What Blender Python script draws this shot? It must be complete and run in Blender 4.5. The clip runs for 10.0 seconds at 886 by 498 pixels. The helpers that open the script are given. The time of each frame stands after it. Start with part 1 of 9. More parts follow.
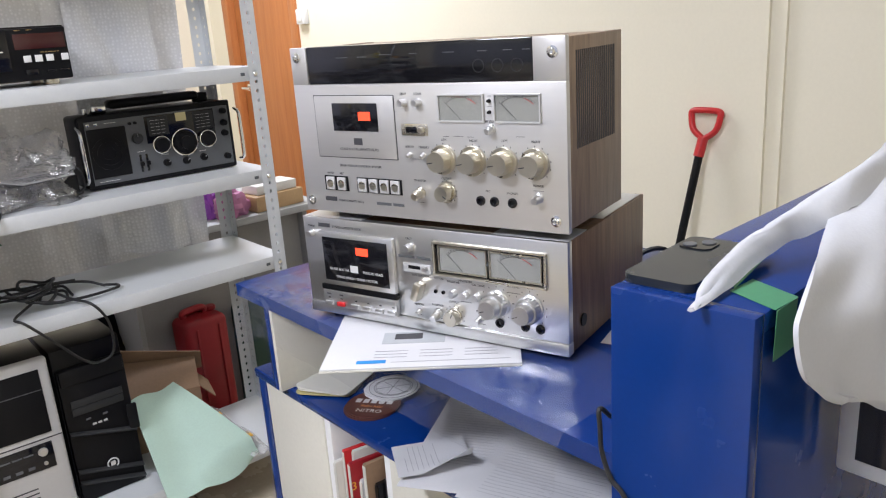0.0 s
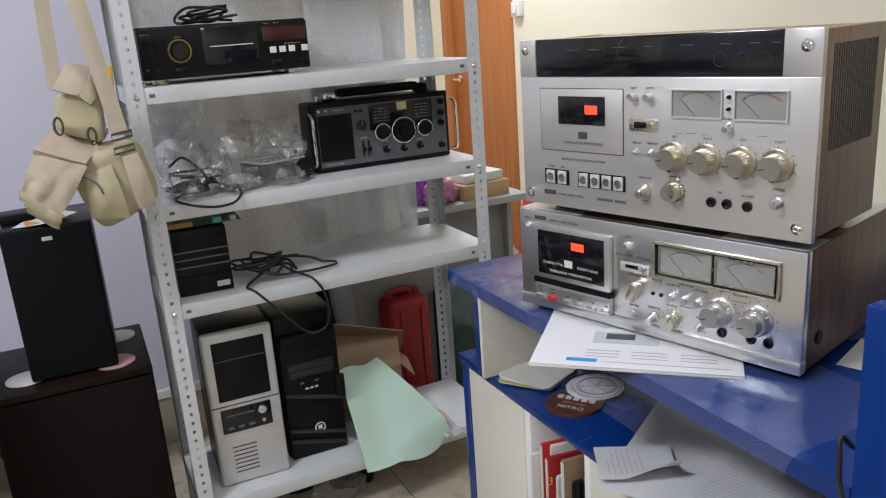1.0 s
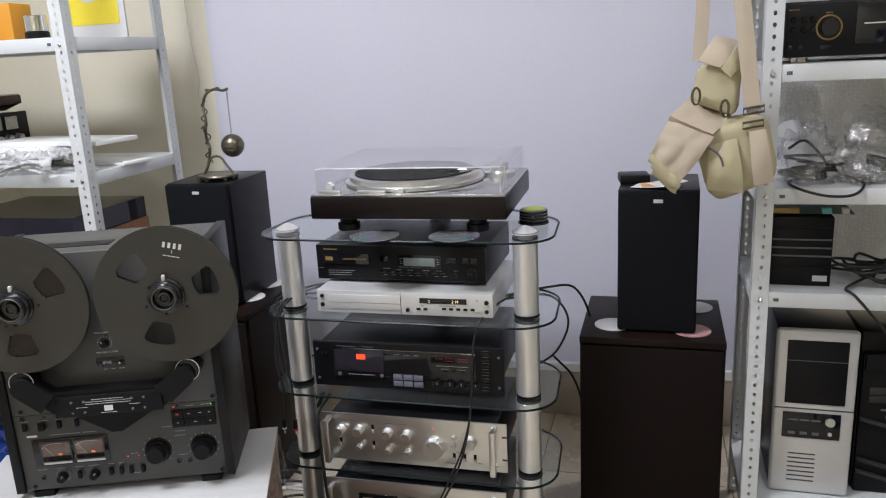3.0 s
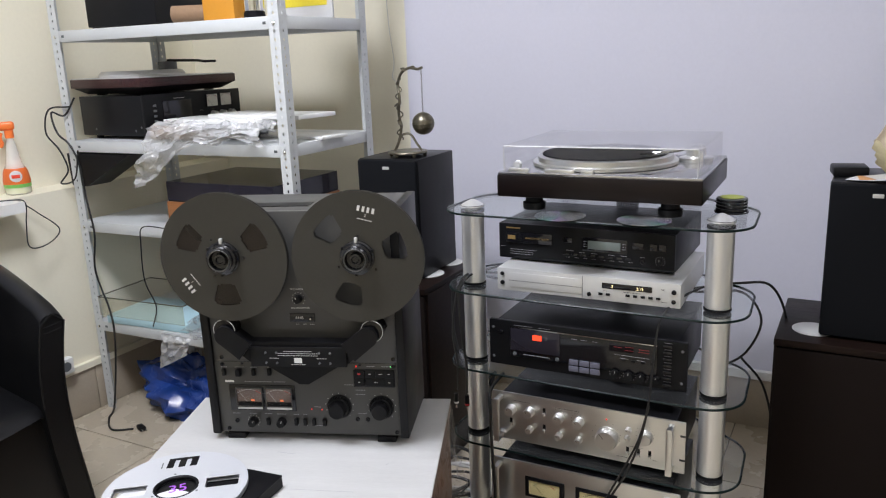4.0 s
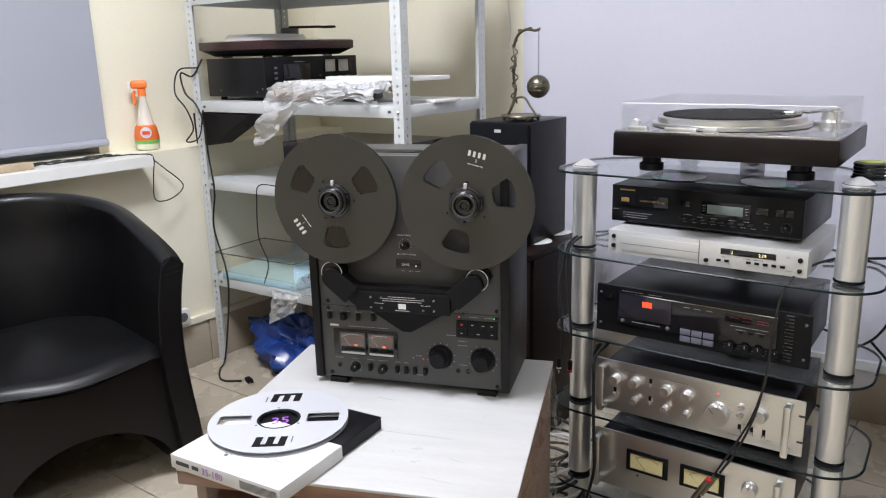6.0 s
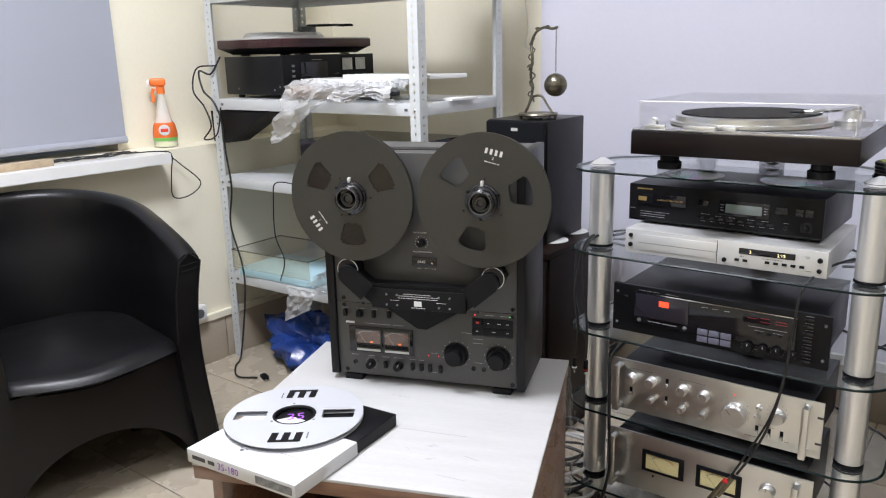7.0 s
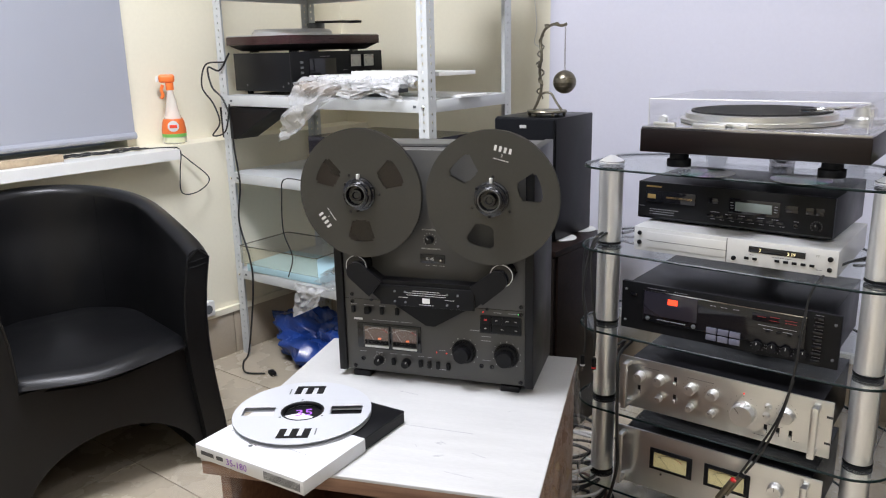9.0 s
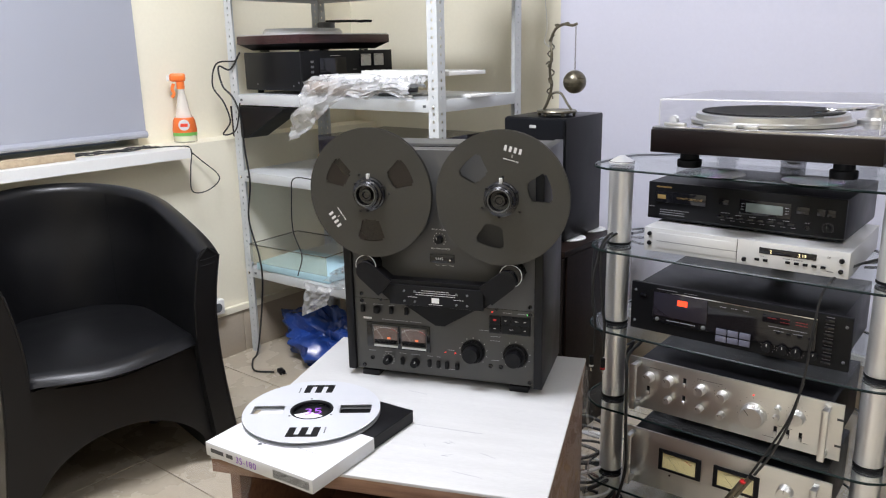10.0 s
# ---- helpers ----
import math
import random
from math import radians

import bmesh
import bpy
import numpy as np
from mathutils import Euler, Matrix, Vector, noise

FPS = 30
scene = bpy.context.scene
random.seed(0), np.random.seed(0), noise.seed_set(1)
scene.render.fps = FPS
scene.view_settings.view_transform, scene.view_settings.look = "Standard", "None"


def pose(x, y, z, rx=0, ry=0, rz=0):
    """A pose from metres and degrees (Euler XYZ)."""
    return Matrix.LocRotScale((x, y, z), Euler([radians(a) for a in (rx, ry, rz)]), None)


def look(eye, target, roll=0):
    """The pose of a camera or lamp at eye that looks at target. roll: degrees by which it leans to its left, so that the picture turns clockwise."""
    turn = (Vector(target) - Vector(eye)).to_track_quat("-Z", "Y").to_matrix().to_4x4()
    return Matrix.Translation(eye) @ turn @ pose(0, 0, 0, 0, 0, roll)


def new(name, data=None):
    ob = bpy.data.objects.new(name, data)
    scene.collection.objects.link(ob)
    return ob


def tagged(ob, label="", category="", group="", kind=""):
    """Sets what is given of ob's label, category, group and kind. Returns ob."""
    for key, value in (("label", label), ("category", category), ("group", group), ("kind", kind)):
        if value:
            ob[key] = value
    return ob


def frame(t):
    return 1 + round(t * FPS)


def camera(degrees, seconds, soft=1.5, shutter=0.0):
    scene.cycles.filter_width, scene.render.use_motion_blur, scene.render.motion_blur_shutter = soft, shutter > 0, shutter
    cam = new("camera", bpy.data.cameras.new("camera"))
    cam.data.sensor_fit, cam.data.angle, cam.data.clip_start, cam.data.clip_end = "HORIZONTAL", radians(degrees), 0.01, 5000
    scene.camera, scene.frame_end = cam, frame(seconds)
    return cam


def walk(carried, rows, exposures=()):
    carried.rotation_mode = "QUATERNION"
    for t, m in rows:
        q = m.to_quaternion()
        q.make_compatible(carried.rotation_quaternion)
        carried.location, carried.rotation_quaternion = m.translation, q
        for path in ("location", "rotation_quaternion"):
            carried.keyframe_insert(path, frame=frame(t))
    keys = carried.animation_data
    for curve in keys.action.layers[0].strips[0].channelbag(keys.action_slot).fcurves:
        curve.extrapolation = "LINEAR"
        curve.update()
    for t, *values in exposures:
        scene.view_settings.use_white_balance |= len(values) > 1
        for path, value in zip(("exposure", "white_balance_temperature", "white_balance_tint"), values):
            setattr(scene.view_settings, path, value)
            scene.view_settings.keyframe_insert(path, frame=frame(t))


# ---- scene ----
# Lens, path and exposure
cam = camera(59.5, 10.0, soft=1.15)
PATH = [
    (0, (0.082, -0.001, 1.34), (1.309, 1.473, 0.771), -3.9),
    (0.5, (0.075, 0.008, 1.341), (1.163, 1.588, 0.776), -4.2),
    (1, (0.056, 0.021, 1.342), (0.87, 1.762, 0.789), -4.1),
    (1.5, (0.038, 0.03, 1.341), (0.627, 1.862, 0.795), -3.9),
    (2, (0.014, 0.041, 1.338), (0.175, 1.963, 0.811), -3.8),
    (2.5, (-0.016, 0.045, 1.331), (-0.24, 1.965, 0.819), -3.3),
    (3, (-0.039, 0.042, 1.322), (-0.561, 1.907, 0.823), -2.9),
    (3.2, (-0.059, 0.043, 1.309), (-0.686, 1.88, 0.823), -2.5),
    (4.3, (-0.076, 0.038, 1.265), (-1.072, 1.701, 0.774), -1.9),
    (4.5, (-0.078, 0.038, 1.255), (-1.109, 1.68, 0.764), -1.4),
    (5, (-0.081, 0.038, 1.225), (-1.148, 1.656, 0.734), -1.4),
    (5.5, (-0.084, 0.038, 1.193), (-1.201, 1.622, 0.701), -1.4),
    (7, (-0.087, 0.037, 1.179), (-1.271, 1.572, 0.687), -1.3),
    (7.5, (-0.09, 0.035, 1.18), (-1.285, 1.561, 0.686), -1.1),
    (8, (-0.088, 0.037, 1.179), (-1.261, 1.579, 0.684), -1.1),
    (8.5, (-0.089, 0.037, 1.179), (-1.272, 1.571, 0.681), -1.1),
    (9, (-0.09, 0.036, 1.179), (-1.287, 1.558, 0.68), -1.2),
    (9.5, (-0.091, 0.034, 1.179), (-1.301, 1.546, 0.679), -1.2),
    (10, (-0.091, 0.034, 1.181), (-1.305, 1.542, 0.68), -1.1),
]
EXPOSURES = [(0, 0.20, 6400, 15), (0.5, 0.10, 6400, 15), (1, -0.20, 6500, 13), (1.5, -0.22, 6550, 13), (2.0, -0.12, 6600, 12), (2.5, 0.0, 6600, 12), (3.0, -0.06, 6600, 12), (4.5, 0.0, 6600, 12), (5.5, 0.12, 6600, 12), (7, 0.22, 6600, 12), (10, 0.22, 6600, 12)]
walk(cam, [(t, look(eye, target, roll)) for t, eye, target, roll in PATH], EXPOSURES)

# World and lamps: a closed room under ceiling panels
world = bpy.data.worlds.new("world")
scene.world = world
world.use_nodes = True
world.node_tree.nodes["Background"].inputs[0].default_value = (0.6, 0.7, 0.85, 1)
world.node_tree.nodes["Background"].inputs[1].default_value = 0.15
CEIL = 2.75
LAMPS = [(-1.30, 0.75, 76), (0.55, 0.7, 13), (1.5, 3.4, 46), (-0.4, -1.5, 15)]
for lx, ly, watts in LAMPS:
    lamp = bpy.data.lights.new("ceiling_lamp", "AREA")
    lamp.shape, lamp.size, lamp.size_y, lamp.energy = "RECTANGLE", 0.56, 0.56, watts
    lamp.color = (0.845, 0.892, 1.0)
    lamp_ob = new("ceiling_lamp", lamp)
    lamp_ob.location = (lx, ly, CEIL - 0.035)


# Builders
def bx(bm, x0, x1, y0, y1, z0, z1, bev=0.0, seg=2):
    """A box, its edges rounded by bev."""
    n = set(bm.verts)
    v = [bm.verts.new((x, y, z)) for x in (x0, x1) for y in (y0, y1) for z in (z0, z1)]
    fs = [bm.faces.new([v[i] for i in q]) for q in ((0, 1, 3, 2), (4, 6, 7, 5), (0, 4, 5, 1), (2, 3, 7, 6), (0, 2, 6, 4), (1, 5, 7, 3))]
    if bev > 0:
        es = {e for f in fs for e in f.edges}
        bmesh.ops.bevel(bm, geom=list(es), offset=bev, segments=seg, profile=0.5, affect="EDGES", clamp_overlap=True)
    return bm


def frame_of(axis):
    """Two directions across an axis."""
    a = Vector(axis).normalized()
    b = a.orthogonal().normalized()
    return a, b, a.cross(b)


def lathe(bm, base, axis, prof, seg=24):
    """A turned body: prof is a list of (radius, height along axis)."""
    a, b, c = frame_of(axis)
    base = Vector(base)
    rings = []
    for r, h in prof:
        if r < 1e-6:
            rings.append([bm.verts.new(base + a * h)])
        else:
            rings.append([bm.verts.new(base + a * h + (b * math.cos(k) + c * math.sin(k)) * r) for k in (2 * math.pi * i / seg for i in range(seg))])
    for p, q in zip(rings, rings[1:]):
        for i in range(seg):
            j = (i + 1) % seg
            quad = [p[i % len(p)], p[j % len(p)], q[j % len(q)], q[i % len(q)]]
            quad = [v for k, v in enumerate(quad) if v not in quad[:k]]
            if len(quad) > 2:
                bm.faces.new(quad)
    for ring, flip in ((rings[0], True), (rings[-1], False)):
        if len(ring) > 2:
            bm.faces.new(ring[::-1] if flip else ring)
    return bm


def cy(bm, base, axis, r, h, seg=20, bev=0.0):
    if bev:
        return lathe(bm, base, axis, [(r - bev, 0), (r, bev), (r, h - bev), (r - bev, h)], seg)
    return lathe(bm, base, axis, [(r, 0), (r, h)], seg)


def tube(bm, pts, r, seg=8, close=False):
    """A round bar along points."""
    pts = [Vector(p) for p in pts]
    n = len(pts)
    rings, up = [], None
    for i, p in enumerate(pts):
        d = (pts[(i + 1) % n] - pts[i - 1]) if close else (pts[min(i + 1, n - 1)] - pts[max(i - 1, 0)])
        d.normalize()
        up = d.orthogonal().normalized() if up is None else (up - d * up.dot(d)).normalized()
        w = d.cross(up)
        rings.append([bm.verts.new(p + (up * math.cos(k) + w * math.sin(k)) * r) for k in (2 * math.pi * j / seg for j in range(seg))])
    pairs = list(zip(rings, rings[1:])) + ([(rings[-1], rings[0])] if close else [])
    for a, b in pairs:
        for j in range(seg):
            bm.faces.new((a[j], a[(j + 1) % seg], b[(j + 1) % seg], b[j]))
    if not close:
        bm.faces.new(rings[0][::-1])
        bm.faces.new(rings[-1])
    return bm


def smooth_path(pts, step=6):
    """Catmull-Rom through points."""
    p = [Vector(q) for q in pts]
    p = [2 * p[0] - p[1]] + p + [2 * p[-1] - p[-2]]
    out = []
    for a, b, c, d in zip(p, p[1:], p[2:], p[3:]):
        for k in range(step):
            t = k / step
            out.append(0.5 * (2 * b + (c - a) * t + (2 * a - 5 * b + 4 * c - d) * t * t + (3 * b - a - 3 * c + d) * t ** 3))
    return out + [p[-2]]


def sheet(bm, fn, nu, nv, thick=0.0):
    """A surface fn(u, v), u and v from 0 to 1; thick closes it into a slab."""
    def grid(off):
        rows = []
        for i in range(nu + 1):
            row = []
            for j in range(nv + 1):
                u, v = i / nu, j / nv
                p = Vector(fn(u, v))
                if off:
                    e = 1e-3
                    du = Vector(fn(min(u + e, 1), v)) - Vector(fn(max(u - e, 0), v))
                    dv = Vector(fn(u, min(v + e, 1))) - Vector(fn(u, max(v - e, 0)))
                    p = p + du.cross(dv).normalized() * off
                row.append(bm.verts.new(p))
            rows.append(row)
        return rows
    top = grid(0)
    for a, b in zip(top, top[1:]):
        for j in range(nv):
            bm.faces.new((a[j], b[j], b[j + 1], a[j + 1]))
    if thick:
        low = grid(-thick)
        for a, b in zip(low, low[1:]):
            for j in range(nv):
                bm.faces.new((a[j + 1], b[j + 1], b[j], a[j]))
        rim = lambda g: [g[i][0] for i in range(nu)] + [g[nu][j] for j in range(nv)] + [g[i][nv] for i in range(nu, 0, -1)] + [g[0][j] for j in range(nv, 0, -1)]
        p, q = rim(top), rim(low)
        for i in range(len(p)):
            j = (i + 1) % len(p)
            bm.faces.new((p[j], p[i], q[i], q[j]))
    return bm


def prism(bm, outline, z0, z1):
    """An upright body over a flat outline of (x, y)."""
    lo = [bm.verts.new((x, y, z0)) for x, y in outline]
    hi = [bm.verts.new((x, y, z1)) for x, y in outline]
    bm.faces.new(lo[::-1])
    bm.faces.new(hi)
    for i in range(len(lo)):
        j = (i + 1) % len(lo)
        bm.faces.new((lo[i], lo[j], hi[j], hi[i]))
    return bm


def mesh_of(name, bm, material, angle=35):
    bmesh.ops.recalc_face_normals(bm, faces=bm.faces)
    me = bpy.data.meshes.new(name)
    bm.to_mesh(me)
    bm.free()
    me.materials.append(material)
    me.polygons.foreach_set("use_smooth", [True] * len(me.polygons))
    me.set_sharp_from_angle(angle=radians(angle))
    return me


def part(name, bm, material, parent, label="", angle=35):
    ob = new(name, mesh_of(name, bm, material, angle))
    ob.parent = parent
    return tagged(ob, label)


def shared(name, me, parent, m):
    """A part on a mesh that others share."""
    ob = new(name, me)
    ob.parent = parent
    ob.matrix_basis = m
    return ob


def thing(name, label, category, x=0, y=0, z=0, yaw=0, group="", kind=""):
    ob = new(name)
    ob.matrix_basis = pose(x, y, z, 0, 0, yaw)
    ob.empty_display_size = 0.05
    return tagged(ob, label, category, group, kind)


def single(name, bm, material, label, category, m=None, group="", kind="", angle=35):
    ob = new(name, mesh_of(name, bm, material, angle))
    if m is not None:
        ob.matrix_basis = m
    return tagged(ob, label, category, group, kind)


B = bmesh.new


# Materials
def nodes_of(name):
    m = bpy.data.materials.new(name)
    m.use_nodes = True
    nt = m.node_tree
    return m, nt, nt.nodes["Principled BSDF"]


def tex(nt, kind, scale, detail=4, stretch=None, coords="Object", rough=0.55):
    co = nt.nodes.new("ShaderNodeTexCoord")
    mp = nt.nodes.new("ShaderNodeMapping")
    nt.links.new(co.outputs[coords], mp.inputs[0])
    if stretch:
        mp.inputs["Scale"].default_value = stretch
    n = nt.nodes.new(kind)
    n.inputs["Scale"].default_value = scale
    if kind == "ShaderNodeTexNoise":
        n.inputs["Detail"].default_value = detail
        n.inputs["Roughness"].default_value = rough
    nt.links.new(mp.outputs[0], n.inputs["Vector"])
    return n


def ramp(nt, src, stops):
    r = nt.nodes.new("ShaderNodeValToRGB")
    el = r.color_ramp.elements
    while len(el) < len(stops):
        el.new(0.5)
    for e, (p, c) in zip(el, stops):
        e.position, e.color = p, (*c, 1)
    nt.links.new(src, r.inputs[0])
    return r


def span(nt, src, lo, hi):
    r = nt.nodes.new("ShaderNodeMapRange")
    r.inputs["From Min"].default_value, r.inputs["From Max"].default_value = 0.3, 0.7
    r.inputs["To Min"].default_value, r.inputs["To Max"].default_value = lo, hi
    nt.links.new(src, r.inputs["Value"])
    return r


def bumped(nt, bsdf, src, strength, distance=0.001):
    b = nt.nodes.new("ShaderNodeBump")
    b.inputs["Strength"].default_value, b.inputs["Distance"].default_value = strength, distance
    nt.links.new(src, b.inputs["Height"])
    nt.links.new(b.outputs[0], bsdf.inputs["Normal"])


def mat(name, col, rough=0.5, metal=0.0, var=0.06, scale=6, grain=120, bump=0.1, coat=0.0, rvar=0.08, stretch=None, dist=0.0006, spec=0.5):
    """Paint, plastic or metal with broad stains, fine grain and relief."""
    m, nt, p = nodes_of(name)
    broad = tex(nt, "ShaderNodeTexNoise", scale, 5, stretch)
    fine = tex(nt, "ShaderNodeTexNoise", grain, 3, stretch)
    mix = nt.nodes.new("ShaderNodeMath")
    mix.operation = "MULTIPLY_ADD"
    nt.links.new(fine.outputs[0], mix.inputs[0])
    mix.inputs[1].default_value = 0.4
    sc = nt.nodes.new("ShaderNodeMath")
    sc.operation = "MULTIPLY"
    sc.inputs[1].default_value = 0.6
    nt.links.new(broad.outputs[0], sc.inputs[0])
    nt.links.new(sc.outputs[0], mix.inputs[2])
    lo, hi = (tuple(min(1, c * (1 + s * var)) for c in col) for s in (-1, 1))
    r = ramp(nt, mix.outputs[0], [(0.3, lo), (0.7, hi)])
    nt.links.new(r.outputs[0], p.inputs["Base Color"])
    rr = span(nt, broad.outputs[0], max(0.02, rough - rvar), min(1, rough + rvar))
    nt.links.new(rr.outputs[0], p.inputs["Roughness"])
    p.inputs["Metallic"].default_value = metal
    p.inputs["Coat Weight"].default_value = coat
    p.inputs["Specular IOR Level"].default_value = spec
    if bump:
        bumped(nt, p, fine.outputs[0], bump, dist)
    return m


def wood(name, dark, light, rough=0.4, along=(1, 12, 12), scale=4, fine=60, coat=0.0, spec=0.4):
    m, nt, p = nodes_of(name)
    a = tex(nt, "ShaderNodeTexNoise", scale, 6, along, rough=0.65)
    b = tex(nt, "ShaderNodeTexNoise", fine, 3, tuple(v if v > 1 else 0.4 for v in along))
    mx = nt.nodes.new("ShaderNodeMath")
    mx.operation = "MULTIPLY_ADD"
    nt.links.new(b.outputs[0], mx.inputs[0])
    mx.inputs[1].default_value = 0.3
    s = nt.nodes.new("ShaderNodeMath")
    s.operation = "MULTIPLY"
    s.inputs[1].default_value = 0.7
    nt.links.new(a.outputs[0], s.inputs[0])
    nt.links.new(s.outputs[0], mx.inputs[2])
    mid = tuple((x + y) / 2 for x, y in zip(dark, light))
    r = ramp(nt, mx.outputs[0], [(0.32, dark), (0.5, mid), (0.68, light)])
    nt.links.new(r.outputs[0], p.inputs["Base Color"])
    rr = span(nt, b.outputs[0], rough - 0.06, rough + 0.1)
    nt.links.new(rr.outputs[0], p.inputs["Roughness"])
    p.inputs["Coat Weight"].default_value = coat
    p.inputs["Specular IOR Level"].default_value = spec
    bumped(nt, p, mx.outputs[0], 0.12, 0.0006)
    return m


def clear(name, col=(1, 1, 1), rough=0.02, see=0.85, wrinkle=0.0, scale=30, ior=1.4):
    """Clear film or acrylic: see-through with a glossy skin."""
    m, nt, p = nodes_of(name)
    p.inputs["Base Color"].default_value = (*col, 1)
    p.inputs["Roughness"].default_value = rough
    tr = nt.nodes.new("ShaderNodeBsdfTransparent")
    tr.inputs[0].default_value = (*col, 1)
    mx = nt.nodes.new("ShaderNodeMixShader")
    gl = nt.nodes.new("ShaderNodeBsdfGlossy")
    gl.inputs["Roughness"].default_value = rough
    lw = nt.nodes.new("ShaderNodeLayerWeight")
    lw.inputs[0].default_value = 0.5
    f0 = ((ior - 1) / (ior + 1)) ** 2
    pw = nt.nodes.new("ShaderNodeMath")
    pw.operation, pw.inputs[1].default_value = "POWER", 5.0
    fr = nt.nodes.new("ShaderNodeMath")
    fr.operation, fr.inputs[1].default_value, fr.inputs[2].default_value = "MULTIPLY_ADD", 0.55, f0
    nt.links.new(lw.outputs["Facing"], pw.inputs[0])
    nt.links.new(pw.outputs[0], fr.inputs[0])
    n = tex(nt, "ShaderNodeTexNoise", scale, 3)
    if wrinkle:
        for target in (gl, p, lw):
            b = nt.nodes.new("ShaderNodeBump")
            b.inputs["Strength"].default_value, b.inputs["Distance"].default_value = wrinkle, 0.01
            nt.links.new(n.outputs[0], b.inputs["Height"])
            nt.links.new(b.outputs[0], target.inputs["Normal"])
    base = nt.nodes.new("ShaderNodeMixShader")
    base.inputs[0].default_value = 1 - see
    nt.links.new(tr.outputs[0], base.inputs[1])
    nt.links.new(p.outputs[0], base.inputs[2])
    nt.links.new(fr.outputs[0], mx.inputs[0])
    nt.links.new(base.outputs[0], mx.inputs[1])
    nt.links.new(gl.outputs[0], mx.inputs[2])
    nt.links.new(mx.outputs[0], nt.nodes["Material Output"].inputs[0])
    return m


def glow(name, col, strength):
    m, nt, p = nodes_of(name)
    p.inputs["Base Color"].default_value = (*col, 1)
    p.inputs["Emission Color"].default_value = (*col, 1)
    p.inputs["Emission Strength"].default_value = strength
    return m


LAV = mat("lavender_wall_paint", (0.615, 0.614, 0.700), 0.75, var=0.03, scale=1.5, grain=90, bump=0.15)
CREAM = mat("cream_wall_paint", (0.80, 0.755, 0.61), 0.7, var=0.03, scale=1.3, grain=80, bump=0.2)
CEILING = mat("ceiling_paint", (0.8, 0.8, 0.78), 0.85, var=0.02)
TILE = mat("beige_floor_tile", (0.44, 0.38, 0.29), 0.28, var=0.10, scale=5, grain=60, bump=0.05)
GROUT = mat("dark_grout", (0.13, 0.11, 0.09), 0.9, var=0.2)
BASETILE = mat("skirting_tile", (0.42, 0.36, 0.28), 0.35, var=0.08, scale=4)
STEEL = mat("light_grey_steel_paint", (0.58, 0.60, 0.60), 0.42, var=0.04, scale=5, grain=200, bump=0.06)
DARKSTEEL = mat("dark_grey_steel", (0.10, 0.11, 0.115), 0.45, var=0.1)
BLUE = mat("royal_blue_laminate", (0.003, 0.031, 0.175), 0.24, var=0.08, scale=7, grain=150, bump=0.05)
WHITELAM = mat("off_white_laminate", (0.66, 0.64, 0.55), 0.4, var=0.05, scale=4)
WHITEEDGE = mat("white_edge_band", (0.78, 0.78, 0.76), 0.4, var=0.03)
ALU = mat("brushed_aluminium", (0.64, 0.63, 0.61), 0.36, 0.65, var=0.03, scale=3, grain=160, bump=0.08, stretch=(0.03, 1, 1.0), rvar=0.04)
ALUBRIGHT = mat("bright_brushed_aluminium", (0.70, 0.70, 0.69), 0.30, 0.95, var=0.04, scale=3, grain=160, bump=0.1, stretch=(0.03, 1, 1.0), rvar=0.05)
SILVERPAINT = mat("silver_paint", (0.60, 0.60, 0.59), 0.38, 0.35, var=0.03, scale=5)
CHROME = mat("chrome", (0.78, 0.78, 0.77), 0.12, 1.0, var=0.03, bump=0)
KNOBSILVER = mat("champagne_knob_metal", (0.62, 0.58, 0.48), 0.28, 0.95, var=0.04, bump=0.05)
POLE = mat("satin_aluminium_pole", (0.80, 0.80, 0.80), 0.33, 0.8, var=0.04, scale=3, grain=120, stretch=(1, 1, 0.05), bump=0.05)
BLACK = mat("black_plastic", (0.005, 0.005, 0.006), 0.46, var=0.2, scale=6, grain=300, bump=0.06, spec=0.2)
MATRUBBER = mat("ribbed_rubber_mat", (0.012, 0.012, 0.013), 0.75, var=0.15, grain=400, bump=0.2, spec=0.12)
PRINTGREY = mat("faded_grey_print", (0.33, 0.33, 0.35), 0.7, var=0.08, bump=0)
BLACKGLOSS = mat("glossy_black_plastic", (0.008, 0.008, 0.010), 0.10, var=0.1, bump=0)
BLACKMETAL = mat("black_painted_metal", (0.006, 0.006, 0.007), 0.38, 0.0, var=0.15, grain=400, bump=0.05, spec=0.22)
HUBGLOSS = mat("satin_black_hub", (0.008, 0.008, 0.009), 0.22, var=0.1, bump=0, spec=0.6)
CHARCOAL = mat("charcoal_panel", (0.024, 0.025, 0.026), 0.45, 0.0, var=0.10, grain=300, bump=0.06, spec=0.35)
DECKPANEL = mat("warm_charcoal_panel", (0.052, 0.051, 0.048), 0.45, 0.0, var=0.10, grain=300, bump=0.06)
REELGREY = mat("bronze_grey_anodised", (0.058, 0.057, 0.052), 0.40, 0.6, var=0.06, grain=200, bump=0.04)
GREYPLASTIC = mat("mid_grey_plastic", (0.10, 0.105, 0.11), 0.45, var=0.08)
LETTER = mat("white_print", (0.62, 0.62, 0.60), 0.6, var=0.03, bump=0)
DARKPRINT = mat("dark_print", (0.05, 0.05, 0.055), 0.6, var=0.05, bump=0)
GOLD = mat("gold_print", (0.36, 0.24, 0.09), 0.4, 0.5, var=0.05, bump=0)
REDPLASTIC = mat("red_plastic", (0.50, 0.018, 0.020), 0.38, var=0.1, scale=8)
DARKRED = mat("dark_red_canister", (0.30, 0.012, 0.018), 0.42, var=0.12)
